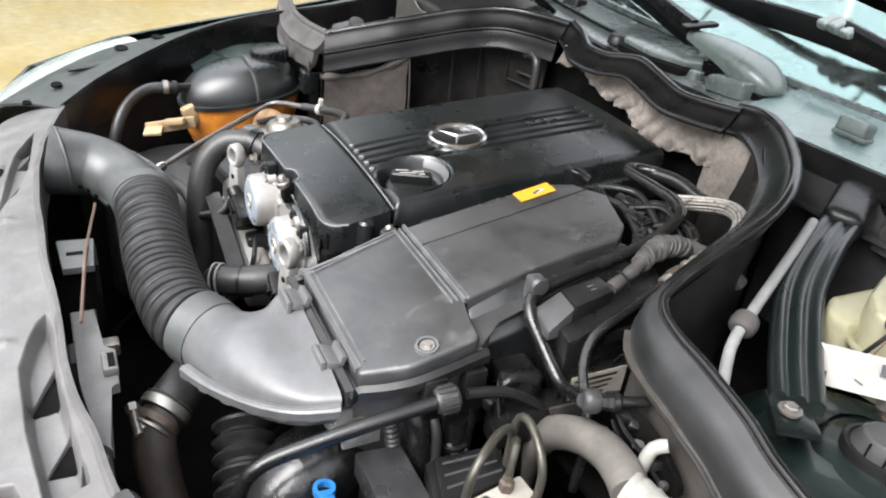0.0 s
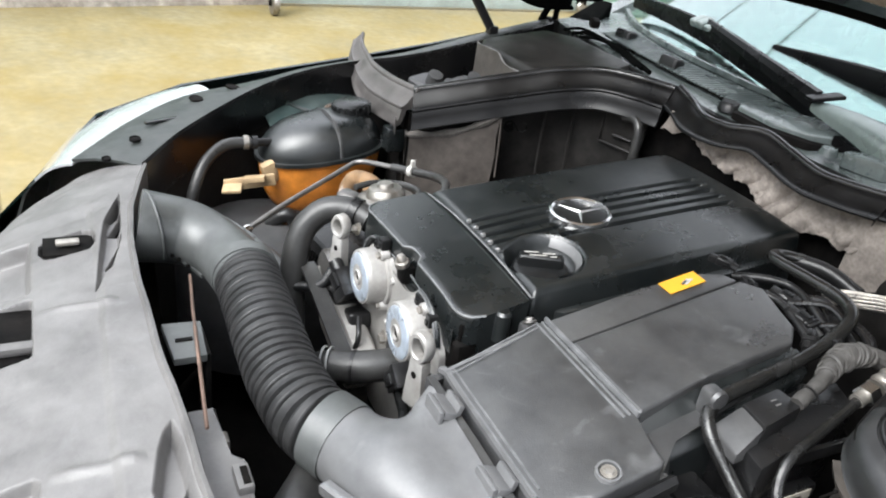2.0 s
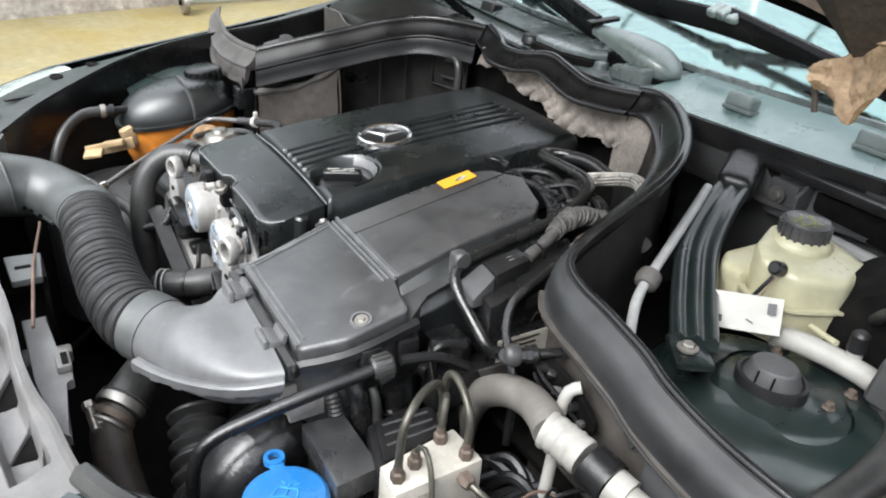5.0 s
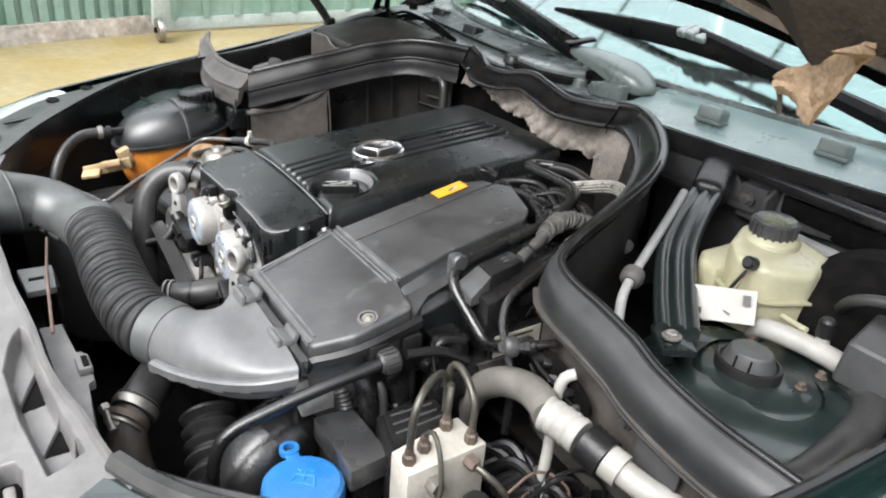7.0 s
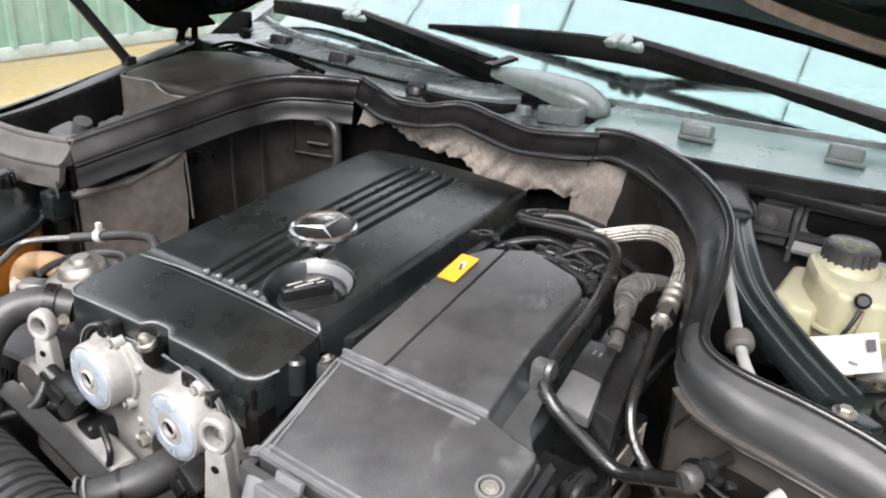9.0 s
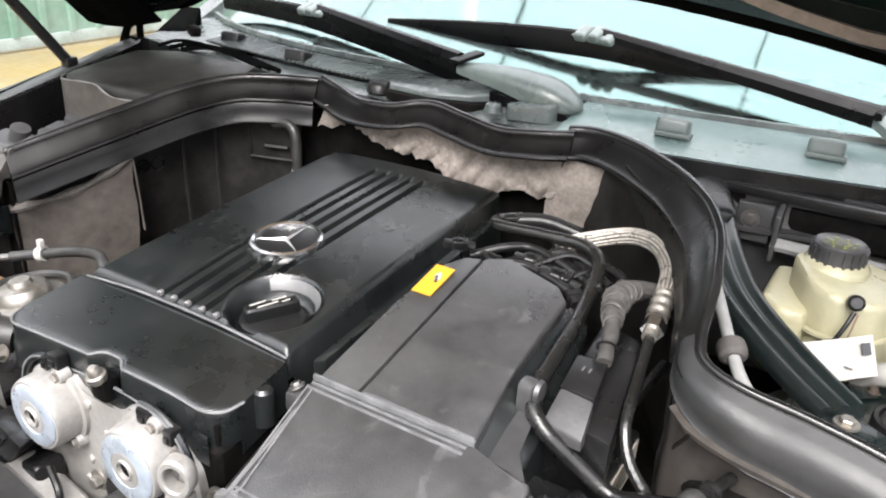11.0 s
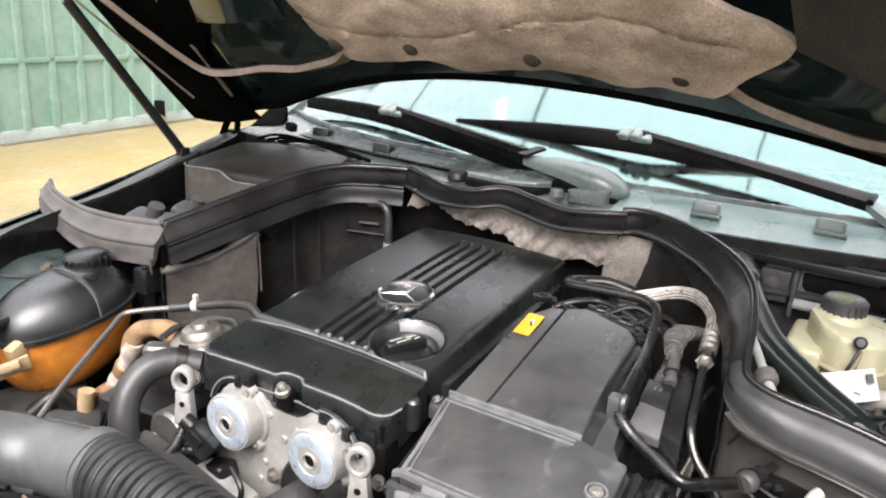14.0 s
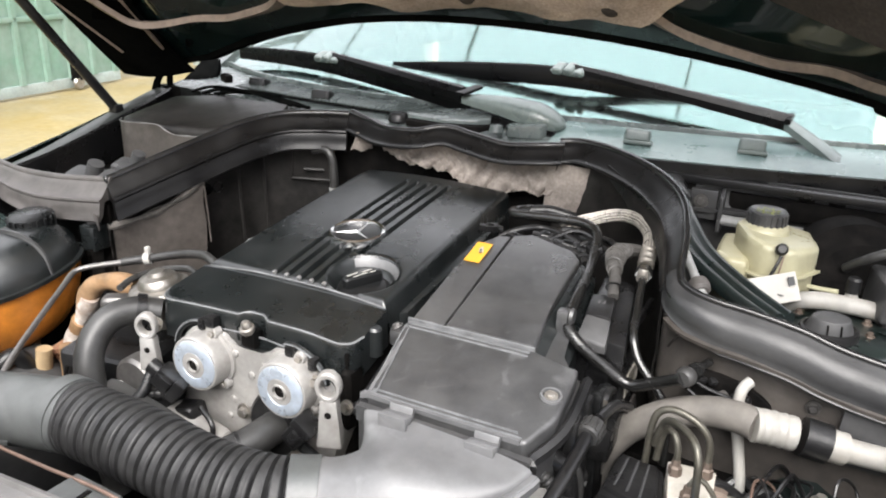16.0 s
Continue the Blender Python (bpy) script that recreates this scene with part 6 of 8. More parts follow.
def build_airbox():
    ab = thing("air_filter_box", (0.26, 0.14, 0.62), "dark grey plastic air filter box with a sloping lid", "air filter box")
    lower = [(0.168, -0.010), (0.345, -0.010), (0.364, 0.034), (0.364, 0.115), (0.330, 0.14), (0.315, 0.318), (0.165, 0.325), (0.152, 0.12)]
    part("base", prism(lower, lambda x, y: lid_z(x, y) - 0.018, 0.63, 0.006, 3), "airbox", ab)
    lid = [(0.171, 0.0), (0.346, -0.002), (0.363, 0.040), (0.362, 0.108), (0.312, 0.116), (0.156, 0.116)]
    front_lid = part("front_lid", prism(lid, lid_z, lambda x, y: lid_z(x, y) - 0.026, 0.005, 3), "airbox", ab)
    part("lid_rim", sweep([(0.161, 0.112, 0.764), (0.170, 0.0, 0.737), (0.177, -0.009, 0.733), (0.343, -0.011, 0.731), (0.353, -0.004, 0.732), (0.371, 0.040, 0.744), (0.371, 0.112, 0.760)], [(-0.005, -0.006), (0.005, -0.006), (0.005, 0.002), (0.0, 0.006), (-0.005, 0.002)], 0.006), "trim", ab, "raised rim of the lid")
    part("lid_bead", sweep([(0.166, 0.100, 0.768), (0.1745, 0.006, 0.7465), (0.180, 0.001, 0.745), (0.340, -0.001, 0.744)], [(-0.002, -0.002), (0.002, -0.002), (0.002, 0.003), (-0.002, 0.003)], 0.006), "duct", ab)
    back = [(0.160, 0.121), (0.199, 0.121), (0.199, 0.327), (0.182, 0.322), (0.168, 0.300), (0.166, 0.245), (0.160, 0.235)]
    main = [(0.2015, 0.121), (0.309, 0.121), (0.300, 0.200), (0.302, 0.300), (0.286, 0.318), (0.225, 0.338), (0.2015, 0.327)]
    part("rear_lid", prism(main, lambda x, y: lid_z(x, y) + 0.001, lambda x, y: lid_z(x, y) - 0.03, 0.004, 3), "airbox", ab)
    strip = part("rear_strip", prism(back, lambda x, y: lid_z(x, y) - 0.0005, lambda x, y: lid_z(x, y) - 0.03, 0.003, 2), "airbox", ab)
    part("seam", sweep([(0.157, 0.1185, lid_z(0.16, 0.118) + 0.0005), (0.31, 0.1185, lid_z(0.3, 0.118) + 0.0005)], [(-0.0015, -0.003), (0.0015, -0.003), (0.0015, 0.0022), (-0.0015, 0.0022)], 0.02), "worn", ab, "pale worn seam")
    part("side_slope", prism([(0.300, 0.125), (0.340, 0.118), (0.336, 0.20), (0.322, 0.310), (0.302, 0.31)], lambda x, y: lid_z(x, y) - 0.006 - (x - 0.3) * 0.8, lambda x, y: lid_z(x, y) - 0.09, 0.004), "cover", ab)
    # yellow label with bars for its print
    m = at(0.1755, 0.273, lid_z(0.18, 0.273) + 0.0012, 12, 0, 0)
    label = part("yellow_label", box((0.021, 0.046, 0.0012), m @ at(0, 0, 0, 0, 0, 0), 0), "yellow", ab, "small yellow sticker")
    for k, w in ((-0.004, 0.003), (0.001, 0.006), (0.006, 0.003)):
        part("print_bar", box((w, 0.010, 0.0006), m @ at(0.002, 0.004 + k * 0.6, 0.001, 0, 0, 20), 0), "ink" if k < 0 else "paper", label)
    for o in (0.0, 0.0055):
        part("lid_line", sweep([(0.1595 + o, 0.108, lid_z(0, 0.108) + 0.0003), (0.1750 + o, 0.0065 + o, lid_z(0, 0.0065 + o) + 0.0003), (0.1790 + o, 0.0035 + o, lid_z(0, 0.003 + o) + 0.0003), (0.340 - o, 0.0020 + o, lid_z(0, 0.002 + o) + 0.0003)], [(-0.0009, -0.001), (0.0009, -0.001), (0.0007, 0.0014), (-0.0007, 0.0014)], 0.005), "worn", ab, "pale worn lid line")
        part("lid_line", sweep([(0.160, 0.1125 - o, lid_z(0, 0.1125 - o) + 0.0003), (0.306, 0.1125 - o, lid_z(0, 0.1125 - o) + 0.0003)], [(-0.0009, -0.001), (0.0009, -0.001), (0.0007, 0.0014), (-0.0007, 0.0014)], 0.02), "worn", ab, "pale worn lid line")
    # screws and tab
    part("lid_screw", bolt(at(0.348, 0.062, lid_z(0.344, 0.062) + 0.0005, 10, 6, 0), 0.0045, 0.004), "steel", ab, "steel lid screw")
    part("screw_seat", lathe([(0.0085, 0.0), (0.0088, 0.0035), (0.0108, 0.0035), (0.0115, 0.0)], at(0.348, 0.062, lid_z(0.344, 0.062), 10, 6, 0), 20), "duct", ab)
    part("lid_screw", bolt(at(0.150, 0.105, 0.770, 0, -30, 0), 0.0048, 0.005), "gunmetal", ab)
    part("lid_ear", box((0.020, 0.018, 0.020), at(0.154, 0.104, 0.760), 0.005), "airbox", ab)
    part("pipe_tab", join(box((0.014, 0.016, 0.030), at(0.318, 0.190, 0.782), 0.004), lathe([(0, 0.004), (0.009, 0.004), (0.010, 0)], at(0.326, 0.190, 0.790, 0, 90, 0), 16)), "airbox", ab)
    # hinge clips
    for p in ((0.222, -0.024, 0.748), (0.310, -0.018, 0.741)):
        part("hinge_clip", join(box((0.030, 0.014, 0.009), at(*p, -20, 0, 0), 0.003), box((0.030, 0.005, 0.017), at(p[0], p[1] - 0.009, p[2] - 0.001), 0.002), box((0.026, 0.006, 0.012), at(p[0], p[1] + 0.010, p[2] + 0.002, -20, 0, 0), 0.002)), "duct", ab)
    part("hinge_rail", sweep([(0.172, -0.014, 0.738), (0.26, -0.014, 0.737), (0.356, -0.013, 0.732)], [(-0.004, -0.012), (0.004, -0.012), (0.004, 0.005), (-0.004, 0.005)], 0.02), "airbox", ab)
    for y, x in ((0.06, 0.374), (0.10, 0.374)):
        part("side_clip", box((0.012, 0.022, 0.045), at(x, y, 0.725), 0.003), "trim", ab)

    # snout: lofted from the bellows' round end to a wide flat mouth
    sn = thing("intake_snout", (0.26, -0.07, 0.64), "grey plastic intake snout widening into the air filter box", "air duct")
    rim = [V(*q) for q in ((0.212, -0.1335, 0.694), (0.240, -0.125, 0.698), (0.280, -0.105, 0.704), (0.320, -0.079, 0.713), (0.348, -0.051, 0.722), (0.361, -0.022, 0.728))]
    rim_line, _ = smooth_path(rim, 0.004)
    hem_line, _ = smooth_path([V(*q) for q in ((0.176, -0.060, 0.676), (0.184, -0.053, 0.688), (0.192, -0.046, 0.705), (0.193, -0.038, 0.724), (0.182, -0.020, 0.736))], 0.004)

    end = V(0.181, -0.0966, 0.6876)
    axis = V(0.88, 0.47, -0.02).normalized()
    first = rim[0] - end
    first = (first - axis * first.dot(axis)).normalized()
    over = first.cross(axis).normalized()
    if over.z < 0:
        over = -over

    def half(up):
        def f(u, v):
            a, b = on_line(rim_line, u), on_line(hem_line, u)
            e = min(1.0, max(0.0, (u - 0.18) / 0.72))
            e = e * e * (3 - 2 * e)
            lift = V(0.10, 0.08, 0.99).lerp(V(-0.08, 0.10, 1.0), e).normalized()
            power = 1.0 - 0.52 * e
            high = (0.040 * (1 - e) + 0.0125 * e + 0.005 * math.sin(math.pi * u)) if up else -(0.036 * (1 - e) + 0.050 * e)
            k = (1 - math.cos(math.pi * v)) / 2
            s = max(0.0, math.sin(math.pi * v)) ** (power if up else 0.8)
            p = a.lerp(b, k) + lift * (high * s)
            w = min(1.0, u / 0.34)
            w = w * w * (3 - 2 * w)
            turn = math.pi * v
            ring = end + axis * (0.045 * u) + first * (0.0388 * math.cos(turn)) + over * (0.0388 * math.sin(turn) * (1 if up else -1))
            return ring.lerp(p, w)
        return sheet(48, 30, f)
    part("shell", half(True), "duct", sn, sharp=60)
    part("under_shell", half(False), "duct", sn, sharp=60)
    lip = [(q.x + 0.003, q.y - 0.003, q.z) for q in rim_line[4::6]] + [(0.364, -0.024, 0.728)]
    part("flange", sweep(lip, [(-0.004, -0.0075), (0.005, -0.0075), (0.006, 0.0015), (0.003, 0.004), (-0.004, 0.003)], 0.006), "duct", sn, "seam flange with snap tabs")
    part("flange_line", sweep([(x + 0.002, y - 0.002, z + 0.003) for x, y, z in lip], [(-0.001, -0.001), (0.001, -0.001), (0.001, 0.0012), (-0.001, 0.0012)], 0.006), "worn", sn, "pale worn seam line")
    for i in range(6):
        p = on_line(rim_line, (i + 0.6) / 6.2)
        q = on_line(rim_line, (i + 0.7) / 6.2)
        part("snap_tab", box((0.013, 0.006, 0.010), at(p.x + 0.004, p.y - 0.005, p.z - 0.005, 0, -10, math.degrees(math.atan2(q.y - p.y, q.x - p.x))), 0.002), "duct", sn)

    # bellows hose
    bl = thing("bellows_hose", (0.0, -0.13, 0.60), "black ribbed rubber bellows hose of the air intake", "hose")
    path = [(-0.104, -0.1243, 0.7030), (-0.050, -0.1260, 0.7025), (0.0, -0.1275, 0.7007), (0.042, -0.1275, 0.6955), (0.0795, -0.1262, 0.6915), (0.1383, -0.1183, 0.6895), (0.174, -0.1005, 0.6879)]

    def corr(u, length):
        if u < 0.02 or u > 0.955:
            return 0.0378
        k = (u * 25) % 1
        d = min(k, 1 - k)
        g = max(0, 1 - d / 0.17)
        return 0.0388 - 0.0062 * g ** 0.8 - 0.0007 * max(0, 1 - abs(d - 0.40) / 0.06)
    part("hose", tube(path, corr, 40, 0.0012), "bellows", bl, sharp=60)
    l, _ = smooth_path(path, 0.004)
    part("cuff", tube([tuple(l[-6]), tuple(l[-3]), tuple(l[-1] + (l[-1] - l[-2]) * 2)], 0.0402, 40, 0.004), "elbow", bl, "smooth grey end cuff")

    # elbow from the front panel
    el = thing("intake_elbow", (-0.25, -0.18, 0.60), "grey plastic intake elbow rising from the front panel", "air duct")
    ep = [(-0.2415, -0.2318, 0.7145), (-0.2311, -0.1723, 0.7023), (-0.183, -0.1355, 0.6939), (-0.100, -0.1243, 0.7033)]

    def flare(u, length):
        return 0.0385 + 0.008 * max(0, 0.55 - u) / 0.55
    part("shell", tube(ep, flare, 40, 0.006), "elbow", el)
    part("collar", tube([(-0.124, -0.1240, 0.7028), (-0.106, -0.1243, 0.7030)], 0.0405, 40, 0.004), "elbow", el)
    part("mouth_seam", tube([tuple(V(-0.2375, -0.2125, 0.7125) + V(0.0460 * math.cos(a), 0.0060 * math.cos(a) - 0.004 * math.sin(a), 0.0460 * math.sin(a))) for a in [radians(-40 + 8 * i) for i in range(32)]], 0.0022, 6), "elbow", el)
    # clipped joint along the outer bend
    l, _ = smooth_path(ep, 0.006)
    ridge = []
    lower = []
    for i in range(3, len(l) - 5):
        d = (l[i + 1] - l[i - 1]).normalized()
        out = V(0, 0, 1).cross(d).normalized()
        ridge.append(l[i] + out * 0.033 + V(0, 0, 0.0215))
        lower.append(l[i] - out * 0.036 - V(0, 0, 0.0165))
    part("lower_flange", sweep([tuple(p) for p in lower[2:-6:3]], [(-0.007, -0.0015), (0.002, -0.002), (0.002, 0.002), (-0.007, 0.0015)], 0.006, wob=0.001), "elbow", el)
    for k in (5, 9, 13):
        part("flange_pin", lathe([(0, 0.004), (0.0022, 0.004), (0.0028, 0.0), (0, 0.0)], at(lower[k].x + 0.004, lower[k].y - 0.003, lower[k].z + 0.001), 10), "dark", el)
    part("split_flange", sweep([tuple(p) for p in ridge[::3]], [(-0.004, -0.008), (0.004, -0.008), (0.003, 0.0015), (-0.003, 0.0015)], 0.006), "elbow", el)
    for i in range(7):
        k = int((i + 0.5) / 7 * (len(ridge) - 2))
        p, q = ridge[k], ridge[k + 1]
        part("snap_tab", box((0.010, 0.006, 0.006), at(p.x, p.y, p.z, 0, 0, math.degrees(math.atan2(q.y - p.y, q.x - p.x))), 0.002), "elbow", el)



build_airbox()


# ---- coolant tank and the far side of the bay ----
def build_far_side():
    tank = thing("coolant_tank", (-0.53, 0.085, 0.60), "amber coolant tank with a black top half and screw cap", "coolant tank")

    def shell(z0, z1, top, n=44, m=12):
        bm = bmesh.new()
        rings = []
        for k in range(m + 1):
            v = k / m
            a = v * math.pi / 2
            ring = []
            for i in range(n):
                b = 2 * math.pi * i / n
                ex = 2.35
                c, s = math.cos(b), math.sin(b)
                sq = (abs(c) ** ex + abs(s) ** ex) ** (-1 / ex)
                rad = math.cos(a) ** (0.62 if top else 0.55) if v < 1 else 0.02
                ring.append(bm.verts.new((-0.492 + (0.071 - 0.008 * (s < 0) * s * s) * c * sq * rad, 0.085 + 0.103 * s * sq * rad, z0 + (z1 - z0) * math.sin(a) + 0.14 * 0.103 * s * sq * rad)))
            rings.append(ring)
        for a, b in zip(rings, rings[1:]):
            for i in range(n):
                bm.faces.new((a[i], a[(i + 1) % n], b[(i + 1) % n], b[i]))
        bm.faces.new(rings[-1])
        return bm
    part("lower_half", shell(0.708, 0.600, False), "orange", tank, "amber translucent-looking lower half")
    top = part("upper_half", shell(0.710, 0.765, True), "cover", tank, "black upper half")
    seam = [(-0.492 + (0.073 - 0.008 * (s < 0) * s * s) * c * q, 0.085 + 0.105 * s * q, 0.709 + 0.0147 * s * q) for c, s, q in [(math.cos(b), math.sin(b), (abs(math.cos(b)) ** 2.35 + abs(math.sin(b)) ** 2.35) ** (-1 / 2.35)) for b in [2 * math.pi * i / 40 for i in range(41)]]]
    part("seam", sweep(seam, [(-0.004, -0.003), (0.004, -0.003), (0.004, 0.003), (-0.004, 0.003)], 0.012), "cover", tank)
    part("top_seam", sweep([(-0.419, 0.100, 0.714), (-0.428, 0.098, 0.744), (-0.455, 0.094, 0.765), (-0.495, 0.092, 0.769), (-0.535, 0.092, 0.759)], [(-0.003, -0.003), (0.003, -0.003), (0.002, 0.003), (-0.002, 0.003)], 0.008), "airbox", top)
    cap = part("screw_cap", lathe([(0, 0.026), (0.026, 0.026), (0.031, 0.023), (0.032, 0.004), (0.030, 0.0), (0, 0)], at(-0.505, 0.142, 0.757, 6, 0, 0), 36), "cover_gloss", tank, "black ribbed screw cap")
    for i in range(18):
        a = 2 * math.pi * i / 18
        part("grip_rib", box((0.003, 0.004, 0.018), at(-0.505, 0.142, 0.757, 6, 0, 0) @ at(0.0325 * math.cos(a), 0.0325 * math.sin(a), 0.013, 0, 0, math.degrees(a)), 0), "cover_gloss", cap)
    part("neck", lathe([(0, 0), (0.028, 0), (0.028, 0.02), (0, 0.02)], at(-0.505, 0.142, 0.745), 28), "cover", tank)
    part("outlet", join(tube([(-0.480, 0.005, 0.724), (-0.472, -0.040, 0.727)], 0.007, 12, smooth=False), tube([(-0.473, -0.026, 0.727), (-0.474, -0.034, 0.727)], 0.011, 14, smooth=False)), "trim", tank)
    part("mount", join(box((0.006, 0.080, 0.020), at(-0.438, -0.045, 0.674, 10, 0, -12), 0.002), box((0.022, 0.030, 0.006), at(-0.432, -0.074, 0.668, 8, 14, -20), 0.002), box((0.014, 0.034, 0.010), at(-0.428, -0.040, 0.684, 12, 0, -24), 0.003), box((0.018, 0.024, 0.036), at(-0.452, -0.010, 0.684, 20, 0, 10), 0.006)), "tan", tank, "tan plastic mounting lug")
    part("foot", lathe([(0, -0.05), (0.018, -0.05), (0.024, 0), (0, 0)], at(-0.51, 0.10, 0.605), 16), "tan", tank)
    part("side_clip", box((0.03, 0.03, 0.04), at(-0.434, 0.192, 0.742), 0.004), "cover", tank)
    h = thing("overflow_hose", (-0.45, -0.10, 0.60), "thin dark rubber hose curving from the coolant tank", "hose")
    part("hose", tube([(-0.474, -0.036, 0.727), (-0.474, -0.075, 0.725), (-0.455, -0.108, 0.708), (-0.435, -0.128, 0.680), (-0.425, -0.138, 0.64), (-0.42, -0.14, 0.56)], 0.009, 12), "hose", h)
    part("clamp", tube([(-0.474, -0.040, 0.7275), (-0.4745, -0.048, 0.7275)], 0.0115, 14, smooth=False), "steel", h)

    pipe = thing("vent_pipe", (-0.33, 0.10, 0.66), "slim bent metal vent pipe with a pale clip", "pipe")
    part("pipe", tube([(-0.305, -0.080, 0.660), (-0.335, -0.02, 0.680), (-0.378, 0.085, 0.713), (-0.388, 0.112, 0.721), (-0.374, 0.128, 0.726), (-0.335, 0.152, 0.733)], 0.0042, 10), "gunmetal", pipe)
    part("hose_end", tube([(-0.335, 0.152, 0.733), (-0.302, 0.171, 0.739), (-0.255, 0.185, 0.750), (-0.205, 0.178, 0.762), (-0.170, 0.160, 0.766), (-0.145, 0.15, 0.76)], 0.0062, 12), "hose", pipe)
    part("clip", join(lathe([(0.0064, -0.0045), (0.0092, -0.0045), (0.0092, 0.0045), (0.0064, 0.0045), (0.0064, -0.0045)], along((-0.302, 0.171, 0.739), (-0.25, 0.19, 0.75)), 16), box((0.007, 0.007, 0.013), at(-0.302, 0.171, 0.751), 0.002)), "paper", pipe, "pale plastic clip")
    part("tip", lathe([(0, 0.016), (0.006, 0.016), (0.008, 0.012), (0.008, 0), (0, 0)], along((-0.300, -0.088, 0.658), (-0.32, -0.05, 0.67)), 14), "chrome", pipe)

    vac = thing("vacuum_valve", (-0.19, 0.078, 0.70), "round brass-grey vacuum valve with a domed top", "valve")
    part("can", lathe([(0, 0.022), (0.010, 0.022), (0.012, 0.017), (0.022, 0.015), (0.026, 0.010), (0.027, 0.004), (0.038, 0.002), (0.040, -0.002), (0.036, -0.006), (0.030, -0.02), (0.026, -0.05), (0, -0.05)], at(-0.186, 0.080, 0.755, 5, -6, 0), 40), "steel", vac, "dull brass-coloured can")
    part("rim_wire", tube([(-0.225, 0.05, 0.755), (-0.232, 0.08, 0.757), (-0.215, 0.115, 0.760), (-0.18, 0.125, 0.765), (-0.15, 0.11, 0.768)], 0.0045, 8), "hose", vac)
    part("elbow", box((0.040, 0.026, 0.026), at(-0.225, 0.045, 0.735, 0, 0, 30), 0.010, 3), "gunmetal", vac)

    rh = thing("radiator_hose", (-0.17, -0.02, 0.60), "thick black rubber coolant hose bending down at the front", "hose")
    part("hose", tube([(-0.150, 0.045, 0.742), (-0.172, 0.025, 0.748), (-0.188, -0.005, 0.742), (-0.190, -0.032, 0.715), (-0.180, -0.045, 0.675), (-0.165, -0.05, 0.62), (-0.15, -0.05, 0.54)], 0.0172, 22), "hose", rh)
    part("clamp", tube([(-0.163, 0.034, 0.746), (-0.171, 0.026, 0.748)], 0.0205, 20, smooth=False), "trim", rh)
    ex = thing("air_injection_pipe", (-0.35, 0.08, 0.58), "chalky white rusted metal pipe with a tan plastic elbow", "pipe")
    part("pipe", tube([(-0.318, 0.078, 0.712), (-0.335, 0.079, 0.682), (-0.352, 0.080, 0.655), (-0.375, 0.080, 0.622), (-0.402, 0.080, 0.585)], lambda u, l: 0.0125 + 0.0018 * math.sin(u * 14), 14), "chalk", ex)
    part("elbow", tube([(-0.330, 0.078, 0.690), (-0.322, 0.082, 0.716), (-0.304, 0.086, 0.732), (-0.270, 0.088, 0.740), (-0.235, 0.088, 0.738)], lambda u, l: 0.0135 + 0.0016 * math.sin(u * 9), 14), "brown_plastic", ex, "brown heat sleeve over the elbow")
    part("rust_band", tube([(-0.343, 0.0795, 0.669), (-0.354, 0.080, 0.652)], lambda u, l: 0.0146 + 0.001 * math.sin(u * 5), 14, smooth=False), "brown_plastic", ex, "brown clamp band")
    part("flange", box((0.034, 0.030, 0.014), at(-0.382, 0.074, 0.610, 20, 30, 0), 0.004), "rust", ex)
    part("clamp_screw", tube([(-0.405, 0.060, 0.606), (-0.375, 0.058, 0.620)], 0.004, 8), "rust", ex)
    low = thing("lower_hose", (-0.30, -0.1, 0.58), "dark lower coolant hose under the intake elbow", "hose")
    part("hose", tube([(-0.30, -0.07, 0.64), (-0.24, -0.055, 0.645), (-0.19, -0.05, 0.64)], 0.009, 12), "hose", low)
    dom = thing("fluid_bottle", (-0.40, -0.02, 0.52), "dusty grey rounded plastic bottle below the coolant tank", "bottle")
    part("body", lathe([(0, 0.085), (0.05, 0.082), (0.09, 0.070), (0.115, 0.045), (0.125, 0.01), (0.125, -0.15), (0, -0.15)], at(-0.44, -0.02, 0.53) @ Matrix.Diagonal((1, 1.15, 1, 1)), 40), "wall_grey", dom)
    part("neck", tube([(-0.385, 0.035, 0.575), (-0.380, 0.040, 0.632)], 0.011, 18), "tan", dom, "tan filler neck")
    part("neck", tube([(-0.350, 0.050, 0.560), (-0.348, 0.052, 0.640)], 0.010, 18), "brown_plastic", dom)
    part("strap", tube([(-0.415, -0.02, 0.610), (-0.40, 0.01, 0.630), (-0.395, 0.03, 0.59)], 0.012, 12), "trim", dom)
    dip = thing("dip_rod", (0.06, -0.18, 0.45), "thin copper-brown rod running behind the front panel", "rod")
    part("rod", tube([(-0.150, -0.183, 0.6875), (-0.131, -0.185, 0.689), (-0.06, -0.194, 0.700), (0.02, -0.203, 0.712), (0.09, -0.210, 0.712), (0.150, -0.216, 0.711)], 0.0019, 8), "copper", dip)
    part("joint", box((0.018, 0.02, 0.016), at(0.075, -0.192, 0.62), 0.003), "steel", dip)
    br = thing("latch_bracket", (0.01, -0.205, 0.68), "grey bracket with a narrow slot beside the front panel", "bracket")
    b2 = prism([(-0.025, -0.232), (0.040, -0.228), (0.040, -0.196), (-0.022, -0.192)], 0.708, 0.700, 0.002)
    part("plate", b2, "elbow", br)
    part("slot", box((0.005, 0.017, 0.002), at(0.010, -0.214, 0.7086), 0), "dark", br)
    part("drop", box((0.05, 0.006, 0.10), at(0.01, -0.194, 0.655), 0.002), "dark", br)
    rb = thing("relay_bracket", (0.21, -0.215, 0.56), "grey plastic bracket with a slotted catch", "bracket")
